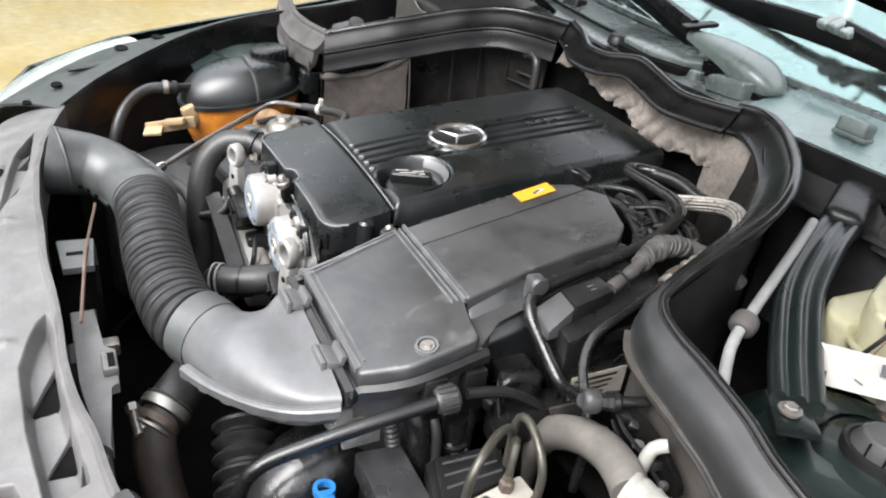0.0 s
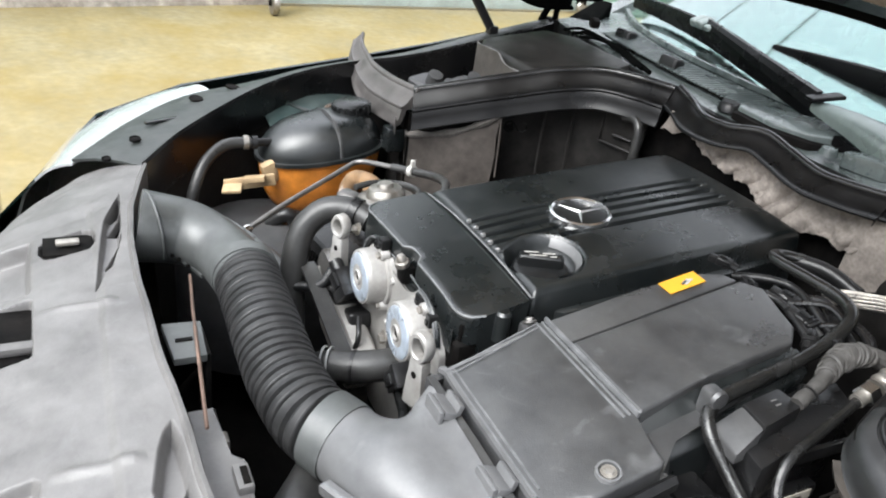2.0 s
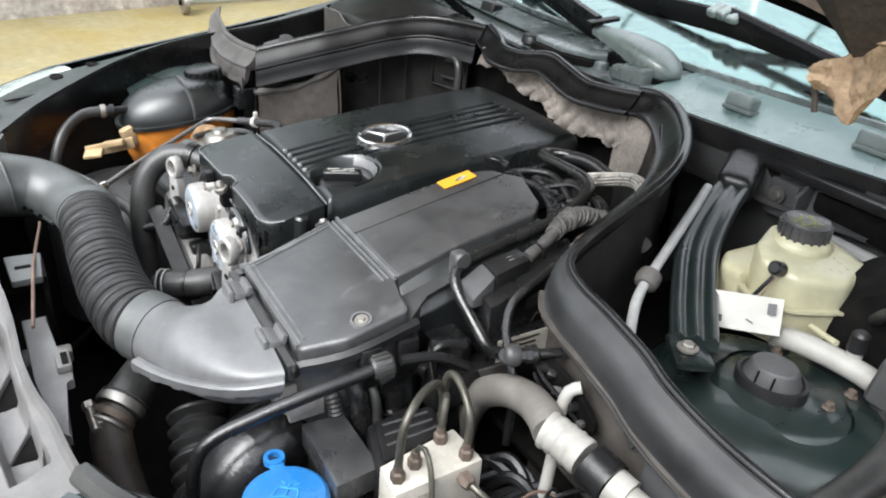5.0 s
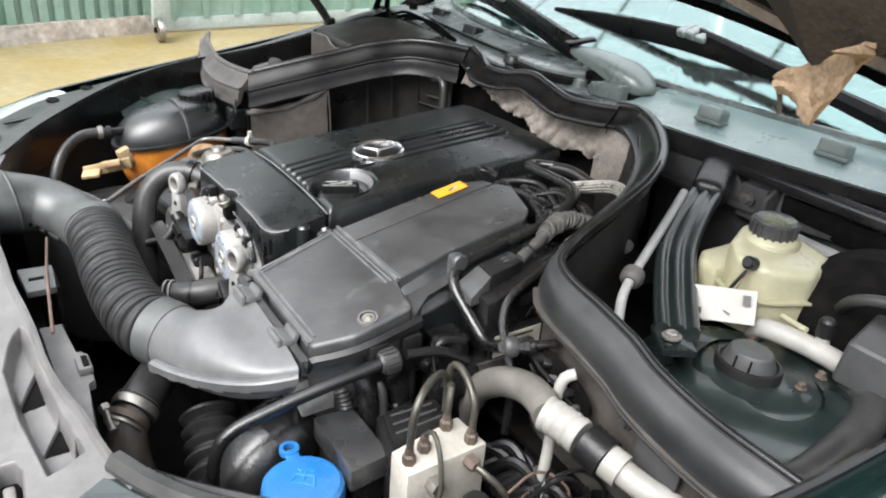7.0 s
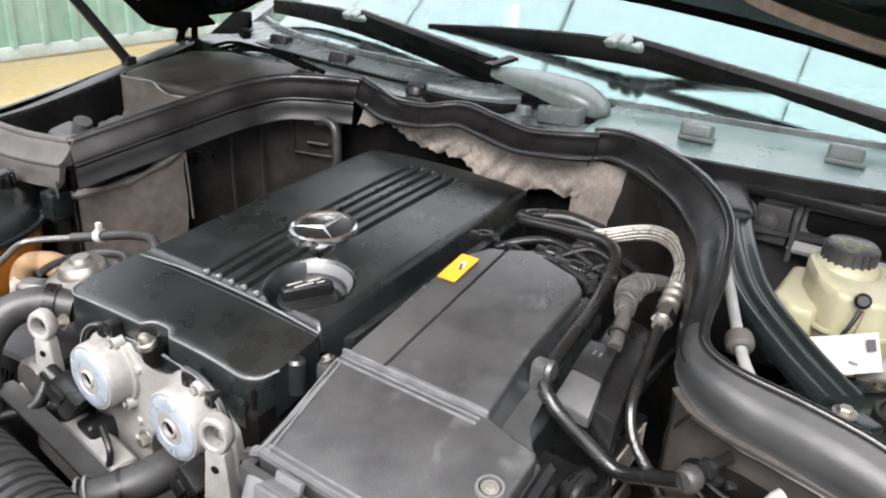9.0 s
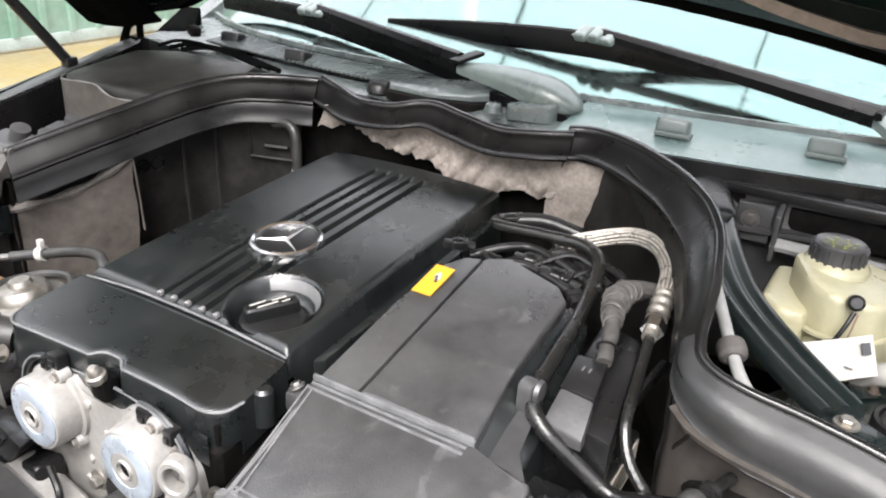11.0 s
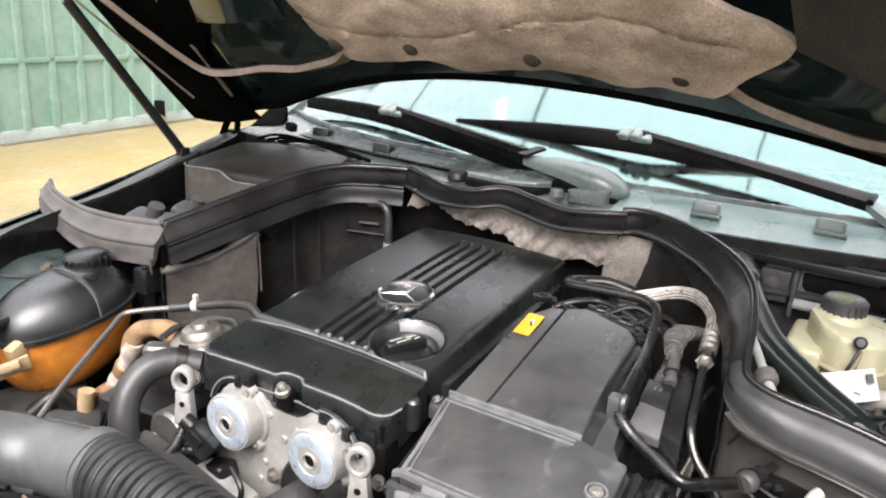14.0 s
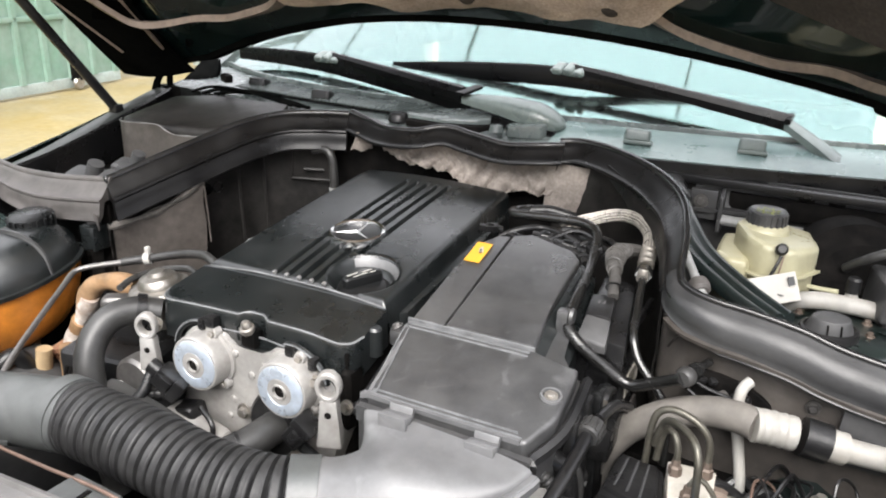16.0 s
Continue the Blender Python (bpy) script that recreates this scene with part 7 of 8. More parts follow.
    part("block", prism([(0.104, -0.226), (0.104, -0.201), (0.172, -0.201), (0.178, -0.189), (0.233, -0.191), (0.2346, -0.200), (0.318, -0.204), (0.30, -0.216), (0.22, -0.224)], 0.694, 0.684, 0.002), "panel", rb)
    part("skirt", box((0.20, 0.004, 0.08), at(0.215, -0.207, 0.645, 0, 0, -1), 0.002), "panel", rb)
    part("catch", box((0.030, 0.014, 0.010), at(0.205, -0.1965, 0.6975, 0, 0, 0), 0.003), "panel", rb)
    part("catch_slot", box((0.020, 0.006, 0.003), at(0.206, -0.195, 0.7022, 0, 0, 0), 0), "dark", rb)
    part("post", prism([(0.13, -0.232), (0.165, -0.232), (0.165, -0.206), (0.13, -0.206)], 0.675, 0.56, 0.004), "wall_grey", rb)


build_far_side()


# ---- near side of the bay: pipes, hydraulics, reservoir, tower ----
def build_near_side():
    ac = thing("air_conditioning_pipe", (0.33, 0.20, 0.72), "bent black metal air-conditioning pipe", "pipe")
    part("pipe", tube([(0.185, 0.445, 0.822), (0.166, 0.424, 0.822), (0.178, 0.405, 0.824), (0.235, 0.398, 0.830), (0.280, 0.392, 0.832), (0.303, 0.372, 0.826), (0.312, 0.32, 0.806), (0.318, 0.25, 0.795), (0.322, 0.195, 0.782), (0.338, 0.176, 0.770), (0.372, 0.178, 0.745), (0.402, 0.180, 0.729), (0.428, 0.173, 0.742), (0.458, 0.158, 0.764)], 0.0068, 12), "pipe_black", ac)
    part("valve", lathe([(0, 0), (0.008, 0), (0.0100, 0.002), (0.0108, 0.005), (0.0108, 0.011), (0.0095, 0.0135), (0, 0.0135)], along((0.458, 0.157, 0.764), (0.472, 0.193, 0.764)), 22), "hose", ac, "dusty round pipe nut")
    part("hex_nut", join(lathe([(0, 0.012), (0.0070, 0.012), (0.0070, 0.020), (0.0086, 0.020), (0.0086, 0.026), (0, 0.026)], along((0.458, 0.157, 0.764), (0.472, 0.193, 0.764)), 6), lathe([(0, 0.025), (0.0092, 0.025), (0.0092, 0.030), (0.005, 0.033), (0.005, 0.056), (0, 0.056)], along((0.458, 0.157, 0.764), (0.472, 0.193, 0.764)), 16)), "pipe_black", ac, "grimy hex fitting")
    part("rear_hose", tube([(0.175, 0.440, 0.818), (0.21, 0.455, 0.820), (0.25, 0.462, 0.812)], 0.009, 12), "trim", ac)
    ac2 = thing("fuel_pipe", (0.39, 0.25, 0.72), "thin bent black pipe below the braided hose", "pipe")
    part("pipe", tube([(0.381, 0.298, 0.809), (0.388, 0.25, 0.790), (0.394, 0.212, 0.773), (0.406, 0.196, 0.752), (0.430, 0.188, 0.728), (0.446, 0.184, 0.70), (0.45, 0.18, 0.64)], 0.0048, 10), "pipe_black", ac2)
    bh = thing("braided_hose", (0.33, 0.42, 0.80), "silver braided steel hose looping by the bulkhead", "hose")
    part("hose", tube([(0.240, 0.418, 0.812), (0.268, 0.428, 0.823), (0.313, 0.434, 0.838), (0.345, 0.420, 0.840), (0.368, 0.386, 0.834), (0.375, 0.350, 0.823)], 0.0070, 16), "gunmetal", bh)
    braid_line, _ = smooth_path([(0.240, 0.418, 0.812), (0.268, 0.428, 0.823), (0.313, 0.434, 0.838), (0.345, 0.420, 0.840), (0.368, 0.386, 0.834), (0.375, 0.350, 0.823)], 0.0022)
    braid_frames = frames(braid_line)
    for w in range(12):
        turn = 1 if w % 2 else -1
        wire = []
        for i, (c, (tt, sa, sb)) in enumerate(zip(braid_line, braid_frames)):
            ang = i * 0.014 + 2 * math.pi * w / 12
            rr = 0.0074
            wire.append(c + sa * (rr * math.cos(ang)) + sb * (rr * math.sin(ang)))
        part("strand", tube(wire, 0.00145, 6, smooth=False), "braid", bh)
    part("crimp", tube([(0.375, 0.352, 0.8235), (0.377, 0.335, 0.819), (0.379, 0.318, 0.8145)], lambda u, l: 0.0096 + 0.0012 * math.sin(u * 19), 16, 0.002), "steel", bh)
    part("nut", lathe([(0, 0), (0.0105, 0), (0.0105, 0.012), (0, 0.012)], along((0.3795, 0.314, 0.8135), (0.381, 0.298, 0.809)), 6), "chrome", bh)
    part("fitting", tube([(0.380, 0.304, 0.811), (0.381, 0.294, 0.808)], 0.0068, 12, smooth=False), "steel", bh)

    # engine loom and control box behind the air box
    cb = thing("control_box", (0.38, 0.24, 0.72), "black control unit box with a ribbed loom plug", "control unit")
    part("base", prism([(0.335, 0.195), (0.392, 0.185), (0.372, 0.315), (0.330, 0.33)], lambda x, y: 0.772 + (y - 0.2) * 0.16, 0.70, 0.004), "black", cb)
    part("lid", prism([(0.3365, 0.180), (0.372, 0.176), (0.3685, 0.2045), (0.339, 0.2065)], lambda x, y: 0.790 - (0.2055 - y) * 0.70, 0.760, 0.003), "wall_grey", cb)
    part("rear_lid", prism([(0.338, 0.2075), (0.3685, 0.2055), (0.361, 0.256), (0.3335, 0.254)], lambda x, y: 0.791 + (y - 0.207) * 0.10, 0.77, 0.003), "trim", cb)
    for k in (0, 0.006):
        part("mark", box((0.0015, 0.006, 0.0006), at(0.346 + k, 0.236, 0.7945, 6, 0, 0), 0), "panel", cb)
    part("side_rail", box((0.006, 0.10, 0.014), at(0.386, 0.275, 0.762, 8, 0, -7), 0.003), "black", cb)
    part("plug", join(box((0.040, 0.04, 0.03), at(0.352, 0.160, 0.705), 0.006), box((0.03, 0.10, 0.04), at(0.385, 0.17, 0.68), 0.006)), "trim", cb)
    lm = thing("wiring_loom", (0.33, 0.31, 0.78), "taped grey wiring loom running to the control box", "cable")
    run = [(0.3575, 0.252, 0.796), (0.3550, 0.264, 0.801), (0.3505, 0.286, 0.810), (0.3440, 0.303, 0.818), (0.3420, 0.322, 0.823), (0.3470, 0.342, 0.822), (0.352, 0.358, 0.815)]

    def thick(u, l):
        return 0.0066 + 0.0042 * math.exp(-((u - 0.68) / 0.20) ** 2) + 0.0005 * math.sin(u * 31)
    part("loom", tube(run, thick, 16, 0.002), "tape", lm)
    line, _ = smooth_path(run, 0.002)
    for i in range(11):
        u = 0.40 + 0.048 * i
        k = int(u * (len(line) - 2))
        m = along(tuple(line[k]), tuple(line[k + 1])) @ at(0, 0, 0, 24 + 9 * math.sin(i * 2.3), 12 * math.cos(i * 1.7), 0)
        r = thick(u, 1) + 0.0006
        part("winding", tube([tuple(m @ V(r * math.cos(a) * 1.05, r * math.sin(a), 0)) for a in [2 * math.pi * j / 14 for j in range(15)]], 0.0017 + 0.0004 * math.sin(i * 4.1), 6, 0.003), "tape", lm)
    part("tie", tube([tuple(along(tuple(line[8]), tuple(line[9])) @ V(0.0088 * math.cos(a), 0.0088 * math.sin(a), 0)) for a in [2 * math.pi * j / 14 for j in range(15)]], 0.0012, 6, 0.003), "trim", lm, "black cable tie")
    part("branch", tube([(0.335, 0.342, 0.822), (0.355, 0.362, 0.818), (0.372, 0.385, 0.806), (0.385, 0.40, 0.79)], 0.0085, 10), "tape", lm)
    for i in range(7):
        a = V(0.205 + 0.012 * i, 0.36 + 0.006 * (i % 3), 0.800 + 0.004 * (i % 4))
        part("lead", tube([a, a + V(0.03, 0.02, 0.012), a + V(0.06, 0.005 + 0.01 * (i % 2), 0.006), a + V(0.10 - 0.008 * i, -0.02, 0.004)], 0.0032 + 0.0008 * (i % 3), 8), "black", lm)
    for x, y, z, r, s in ((0.200, 0.350, 0.808, -20, 0.9), (0.236, 0.366, 0.812, 15, 1.0), (0.272, 0.352, 0.810, 5, 1.1), (0.165, 0.338, 0.822, 40, 0.8), (0.292, 0.338, 0.806, -55, 0.9)):
        q = at(x, y, z, 10, 8, r) @ Matrix.Scale(s, 4)
        c = part("coupler", join(box((0.020, 0.013, 0.012), q, 0.003, 3), box((0.012, 0.010, 0.010), q @ at(-0.014, 0, -0.001), 0.002), *[box((0.0018, 0.0145, 0.0135), q @ at(0.002 + 0.004 * i, 0, 0), 0.0006) for i in range(3)], tube([tuple(q @ V(0.009, 0, 0)), tuple(q @ V(0.020, 0, -0.002))], 0.0048, 10, smooth=False)), "trim", lm, "black coupler with a latch")
        part("latch", box((0.011, 0.005, 0.0025), q @ at(-0.002, 0, 0.0075), 0.001), "cover_gloss", c)
    for i, (a, b, c) in enumerate((((0.172, 0.352, 0.806), (0.225, 0.384, 0.818), (0.292, 0.366, 0.808)), ((0.182, 0.340, 0.800), (0.240, 0.352, 0.812), (0.312, 0.330, 0.800)), ((0.205, 0.372, 0.800), (0.255, 0.398, 0.812), (0.318, 0.372, 0.806)))):
        part("sleeve", tube([a, tuple(Vector(a).lerp(Vector(b), 0.55) + V(0, 0, 0.004)), b, tuple(Vector(b).lerp(Vector(c), 0.5) + V(0, 0, 0.003)), c], lambda u, l: 0.0046 + 0.0003 * math.sin(u * 9), 12, 0.004), "trim", lm, "black taped sleeve")

    # side wall fittings
    fit = thing("wall_bracket", (0.48, 0.20, 0.72), "grimy metal bracket with clips on the partition", "bracket")
    part("plate", prism([(0.0 + 0.052 * math.cos(radians(a)), 0.019 * math.sin(radians(a))) for a in range(0, 360, 20)], 0.003, -0.003, 0.001), "dark", fit)
    bpy.context.scene.collection.objects[-1].data.transform(at(0.497, 0.1985, 0.738, 90, 12, 0))
    for i in range(7):
        part("clip", box((0.009 + 0.003 * (i % 2), 0.008, 0.007), at(0.462 + 0.012 * i, 0.1935, 0.750 - 0.004 * i + 0.004 * (i % 3), 14 * i, 10, 20 + 12 * i), 0.002), "tape" if i % 3 == 0 else "trim", fit)
    part("wire", tube([(0.458, 0.192, 0.752), (0.480, 0.188, 0.744), (0.505, 0.189, 0.738), (0.535, 0.192, 0.725)], 0.0020, 6), "trim", fit)
    part("wire", tube([(0.462, 0.193, 0.735), (0.485, 0.190, 0.722), (0.515, 0.192, 0.716), (0.545, 0.196, 0.715)], 0.0022, 6), "black", fit)
    sticker = thing("warning_label", (0.378, 0.135, 0.70), "worn cream label with faded print on a black box", "label")
    part("carrier", box((0.012, 0.080, 0.09), at(0.388, 0.232, 0.684), 0.003), "black", sticker)
    lab = part("label_face", box((0.001, 0.066, 0.032), at(0.3950, 0.230, 0.711), 0), "cast_cream", sticker, "cream worn label")
    for i in range(4):
        part("print_bar", box((0.0006, 0.050 - 0.008 * i, 0.0025), at(0.3958, 0.226, 0.7215 - 0.0065 * i), 0), "line_steel", lab)

    fr = thing("cable_duct", (0.400, 0.15, 0.66), "black cable duct with a rolled rim beside the label", "cable duct")
    part("shell", prism([(0.372, 0.126), (0.386, 0.122), (0.390, 0.158), (0.386, 0.172), (0.372, 0.174)], lambda x, y: 0.742 - (y - 0.118) * 0.20, 0.60, 0.008, 4), "cover_gloss", fr)
    part("rolled_rim", tube([(0.388, 0.134, 0.630), (0.388, 0.125, 0.680), (0.388, 0.123, 0.726), (0.388, 0.131, 0.738), (0.388, 0.147, 0.735), (0.389, 0.160, 0.729)], 0.0042, 10), "trim", fr, "rolled black rim")
    part("edge_strip", sweep([(0.390, 0.116, 0.738), (0.391, 0.120, 0.710), (0.391, 0.127, 0.675), (0.390, 0.132, 0.640)], [(-0.002, -0.003), (0.003, -0.003), (0.003, 0.003), (-0.002, 0.003)], 0.006, wob=0.003), "steel", fr, "rust-flecked steel edge")
    part("rim_bolt", bolt(at(0.395, 0.129, 0.690, 0, 90, 0), 0.005, 0.005), "gunmetal", fr)
    pt = thing("pale_tag_plate", (0.405, 0.19, 0.68), "small dusty grey tag plate below the label", "tag")
    part("plate", prism([(0.168, 0.7057), (0.205, 0.7047), (0.220, 0.680), (0.182, 0.678)], 0.0015, -0.0015, 0.0006), "old_rubber", pt)
    bpy.context.scene.collection.objects[-1].data.transform(Matrix(((0, 0, 1, 0.405), (1, 0, 0, 0), (0, 1, 0, 0), (0, 0, 0, 1))))
    # grimy alloy bracket, ribbed leads and hoses below the air box
    gb = thing("alloy_bracket", (0.345, 0.01, 0.66), "grimy alloy bracket with bolts below the air filter box", "bracket")
    part("plate", prism([(0.330, -0.014), (0.338, 0.037), (0.357, 0.034), (0.358, -0.018)], lambda x, y: 0.690 + (y + 0.01) * 0.08, 0.670, 0.003), "alu", gb)
    part("step", prism([(0.334, 0.002), (0.337, 0.026), (0.352, 0.024), (0.352, -0.002)], 0.699, 0.688, 0.003), "steel", gb)
    for x, y in ((0.341, -0.008), (0.350, 0.028)):
        part("bracket_bolt", bolt(at(x, y, 0.692), 0.0048, 0.005), "steel", gb)
    part("ribbed_lead", tube([(0.325, 0.016, 0.706), (0.340, 0.022, 0.704), (0.352, 0.025, 0.699), (0.366, 0.026, 0.684), (0.374, 0.028, 0.650)], lambda u, l: 0.0072 + 0.0007 * math.sin(u * l * 1500), 14, 0.001), "hose", gb, "grey ribbed cable sleeve")
    part("black_hose", tube([(0.350, 0.040, 0.706), (0.362, 0.046, 0.704), (0.374, 0.048, 0.690), (0.380, 0.050, 0.650), (0.380, 0.05, 0.60)], 0.0105, 16), "trim", gb)
    part("thin_hose", tube([(0.362, 0.062, 0.700), (0.376, 0.064, 0.694), (0.385, 0.064, 0.668), (0.384, 0.062, 0.63)], 0.0052, 12), "hose", gb)
    part("hook", tube([(0.380, 0.080, 0.668), (0.384, 0.086, 0.655), (0.384, 0.094, 0.650), (0.380, 0.099, 0.655)], 0.0026, 8), "grey_pipe", gb, "pale wire hook")
    part("valve_body", join(lathe([(0, 0.03), (0.011, 0.03), (0.0125, 0.026), (0.0125, 0.006), (0.016, 0.004), (0.016, 0), (0, 0)], at(0.372, 0.088, 0.660), 18), box((0.030, 0.034, 0.026), at(0.360, 0.085, 0.690, 0, 0, 10), 0.005, 3), tube([(0.360, 0.100, 0.700), (0.372, 0.115, 0.706), (0.386, 0.120, 0.706)], 0.0085, 12)), "trim", gb, "black valve body")

    # dark rod with a knurled cap across the front
    rod = thing("bleed_pipe", (0.38, -0.03, 0.62), "black bent pipe with a knurled end cap", "pipe")
    part("pipe", tube([(0.389, 0.055, 0.733), (0.385, -0.005, 0.722), (0.377, -0.06, 0.706), (0.372, -0.095, 0.692), (0.371, -0.112, 0.670), (0.370, -0.118, 0.62), (0.370, -0.118, 0.55)], 0.0068, 14), "black", rod)
    part("cap", lathe([(0, 0), (0.0108, 0), (0.0120, 0.003), (0.0120, 0.018), (0.010, 0.021), (0, 0.021)], along((0.389, 0.055, 0.733), (0.393, 0.085, 0.738)), 20), "hose", rod, "knurled rubber cap")
    part("cap_ribs", join(*[box((0.002, 0.003, 0.015), along((0.389, 0.055, 0.733), (0.393, 0.085, 0.738)) @ at(0.0122 * math.cos(a), 0.0122 * math.sin(a), 0.0105, 0, 0, math.degrees(a)), 0) for a in [2 * math.pi * i / 14 for i in range(14)]]), "hose", rod)
    part("tail", tube([(0.393, 0.083, 0.738), (0.40, 0.12, 0.735), (0.41, 0.15, 0.72)], 0.0055, 10), "black", rod)

    # radiator hose at the near front, with its clamp
    nh = thing("lower_radiator_hose", (0.22, -0.14, 0.50), "thick dusty brown-black radiator hose with a steel clamp", "hose")
    part("upper_hose", tube([(0.120, -0.085, 0.632), (0.150, -0.110, 0.628), (0.176, -0.134, 0.620), (0.196, -0.155, 0.611)], lambda u, l: 0.0225 + 0.003 * u, 24), "hose", nh, "dusty grey rubber hose end")
    part("hose", tube([(0.190, -0.150, 0.614), (0.206, -0.164, 0.598), (0.226, -0.166, 0.570), (0.252, -0.160, 0.535), (0.285, -0.150, 0.48), (0.30, -0.14, 0.42)], lambda u, l: 0.0205 + 0.0012 * math.sin(u * 9), 24), "brown_hose", nh)
    turn = along((0.190, -0.150, 0.6135), (0.210, -0.172, 0.600))
    part("clamp_band", join(lathe([(0.0255, -0.005), (0.0272, -0.005), (0.0276, 0.0), (0.0272, 0.005), (0.0255, 0.005)], turn, 32), lathe([(0.0262, -0.009), (0.0268, -0.0085), (0.0262, -0.008)], turn, 32)), "steel", nh, "worn steel clamp band")
    part("second_band", lathe([(0.0225, 0.012), (0.0245, 0.012), (0.0248, 0.016), (0.0245, 0.020), (0.0225, 0.020)], turn, 32), "rust_steel", nh, "rusty lower band")
    part("third_band", lathe([(0.0225, 0.023), (0.0238, 0.023), (0.0240, 0.026), (0.0225, 0.027)], turn, 32), "steel", nh)
    part("clamp_screw", join(tube([(0.192, -0.181, 0.624), (0.218, -0.179, 0.612)], 0.0052, 12, smooth=False), lathe([(0, 0.008), (0.0062, 0.008), (0.007, 0.006), (0.007, 0), (0, 0)], along((0.194, -0.181, 0.6235), (0.175, -0.1825, 0.632)), 6), box((0.014, 0.010, 0.010), at(0.206, -0.176, 0.616, 0, 25, 0), 0.002)), "steel", nh, "worm screw of the clamp")
    rb = thing("steering_bellows", (0.26, -0.08, 0.52), "black ribbed rubber boot below the intake snout", "hose")
    part("boot", tube([(0.22, -0.075, 0.60), (0.27, -0.085, 0.575), (0.33, -0.095, 0.55)], lambda u, l: 0.030 + 0.005 * math.sin(u * 44), 24, 0.003), "bellows", rb)
    sc = thing("supercharger_duct", (0.31, -0.03, 0.50), "black rounded blower duct below the air filter box", "air duct")
    part("duct", tube([(0.30, 0.04, 0.60), (0.32, -0.005, 0.625), (0.335, -0.05, 0.615), (0.345, -0.085, 0.570), (0.35, -0.10, 0.48)], 0.0455, 30), "black", sc)
    part("ring", tube([(0.331, -0.036, 0.620), (0.334, -0.046, 0.617)], 0.0475, 30, smooth=False), "black", sc)
    part("mount", join(box((0.040, 0.030, 0.010), at(0.352, -0.012, 0.692, 0, -8, 10), 0.003), box((0.012, 0.020, 0.020), at(0.345, -0.016, 0.698, 0, -8, 10), 0.003)), "alu", sc, "grimy alloy mount")
    part("pigtail", tube([(0.352, 0.075, 0.690), (0.362, 0.055, 0.676), (0.374, 0.045, 0.655), (0.382, 0.045, 0.62)], lambda u, l: 0.006 + 0.0010 * math.sin(u * 90), 12, 0.002), "hose", sc, "ribbed cable sleeve")

    # washer bottle with blue cap
    wb = thing("washer_bottle", (0.435, -0.052, 0.50), "washer fluid bottle with a bright blue snap cap", "bottle")
    part("neck", lathe([(0, -0.16), (0.036, -0.16), (0.036, -0.012), (0.040, -0.008), (0.040, 0.0), (0, 0)], at(0.437, -0.051, 0.651), 30), "trim", wb)
    cap = part("cap", lathe([(0, 0.013), (0.022, 0.0135), (0.0345, 0.0125), (0.0385, 0.009), (0.040, 0.0), (0.040, -0.010), (0.036, -0.012)], at(0.437, -0.051, 0.651, 0, 0, 0), 44), "blue", wb, "bright blue cap with a wiper symbol")
    part("tab", box((0.022, 0.020, 0.008), at(0.462, -0.079, 0.647, 0, 14, -45), 0.003), "blue", cap)
    part("lug", join(box((0.014, 0.024, 0.006), at(0.402, -0.046, 0.661, 0, 0, 85), 0.003), lathe([(0.006, 0), (0.010, 0), (0.010, 0.006), (0.006, 0.006), (0.006, 0)], at(0.389, -0.045, 0.659), 20)), "blue", cap)
    sym = [((-0.012, -0.006), (-0.009, 0.007)), ((-0.009, 0.007), (0.009, 0.007)), ((0.009, 0.007), (0.012, -0.006)), ((-0.012, -0.006), (0.0, -0.003)), ((0.0, -0.003), (0.012, -0.006)), ((0.0, -0.003), (0.0, 0.012)), ((-0.004, 0.011), (-0.008, 0.014)), ((0.004, 0.011), (0.008, 0.014))]
    for a, b in sym:
        mm = at(0.437, -0.051, 0.6646, 0, 0, 52)
        part("symbol_line", tube([tuple(mm @ V(*a, 0)), tuple(mm @ V(*b, 0))], 0.0011, 6, smooth=False), "blue_mark", cap)

    # relay box and hydraulic unit
    rl = thing("relay_box", (0.445, 0.0, 0.60), "black oblong relay box with a plain lid", "relay box")
    part("body", prism([(0.372, -0.006), (0.376, 0.028), (0.450, 0.029), (0.455, -0.006)], 0.660, 0.56, 0.004), "trim", rl)
    part("lid", prism([(0.368, -0.010), (0.372, 0.033), (0.454, 0.034), (0.459, -0.012)], 0.675, 0.650, 0.003), "airbox", rl)
    hu = thing("hydraulic_unit", (0.49, 0.07, 0.56), "bare aluminium brake hydraulic block with bent steel lines", "hydraulic unit")
    m = at(0.489, 0.062, 0.664, 0, 0, 84)
    part("block", prism([(0.476, 0.020), (0.512, 0.017), (0.509, 0.107), (0.462, 0.104)], 0.700, 0.628, 0.003), "cast_cream", hu)
    part("motor", prism([(0.408, 0.040), (0.474, 0.022), (0.460, 0.106), (0.412, 0.112)], 0.686, 0.62, 0.006), "trim", hu, "black control half")
    part("motor_lid", prism([(0.412, 0.046), (0.466, 0.030), (0.455, 0.100), (0.416, 0.106)], 0.692, 0.680, 0.004), "trim", hu)
    for i in range(3):
        part("lid_rib", tube([(0.422 + 0.013 * i, 0.050 - 0.004 * i, 0.692), (0.424 + 0.011 * i, 0.098 - 0.001 * i, 0.692)], 0.0013, 6, smooth=False), "wall_grey", hu)
    spots = ((0.497, 0.027), (0.489, 0.048), (0.472, 0.084), (0.4998, 0.094))
    for x, y in spots:
        part("union", lathe([(0, 0.017), (0.0040, 0.017), (0.0046, 0.011), (0.0066, 0.009), (0.0066, 0), (0, 0)], at(x, y, 0.700), 6), "rust_steel", hu)
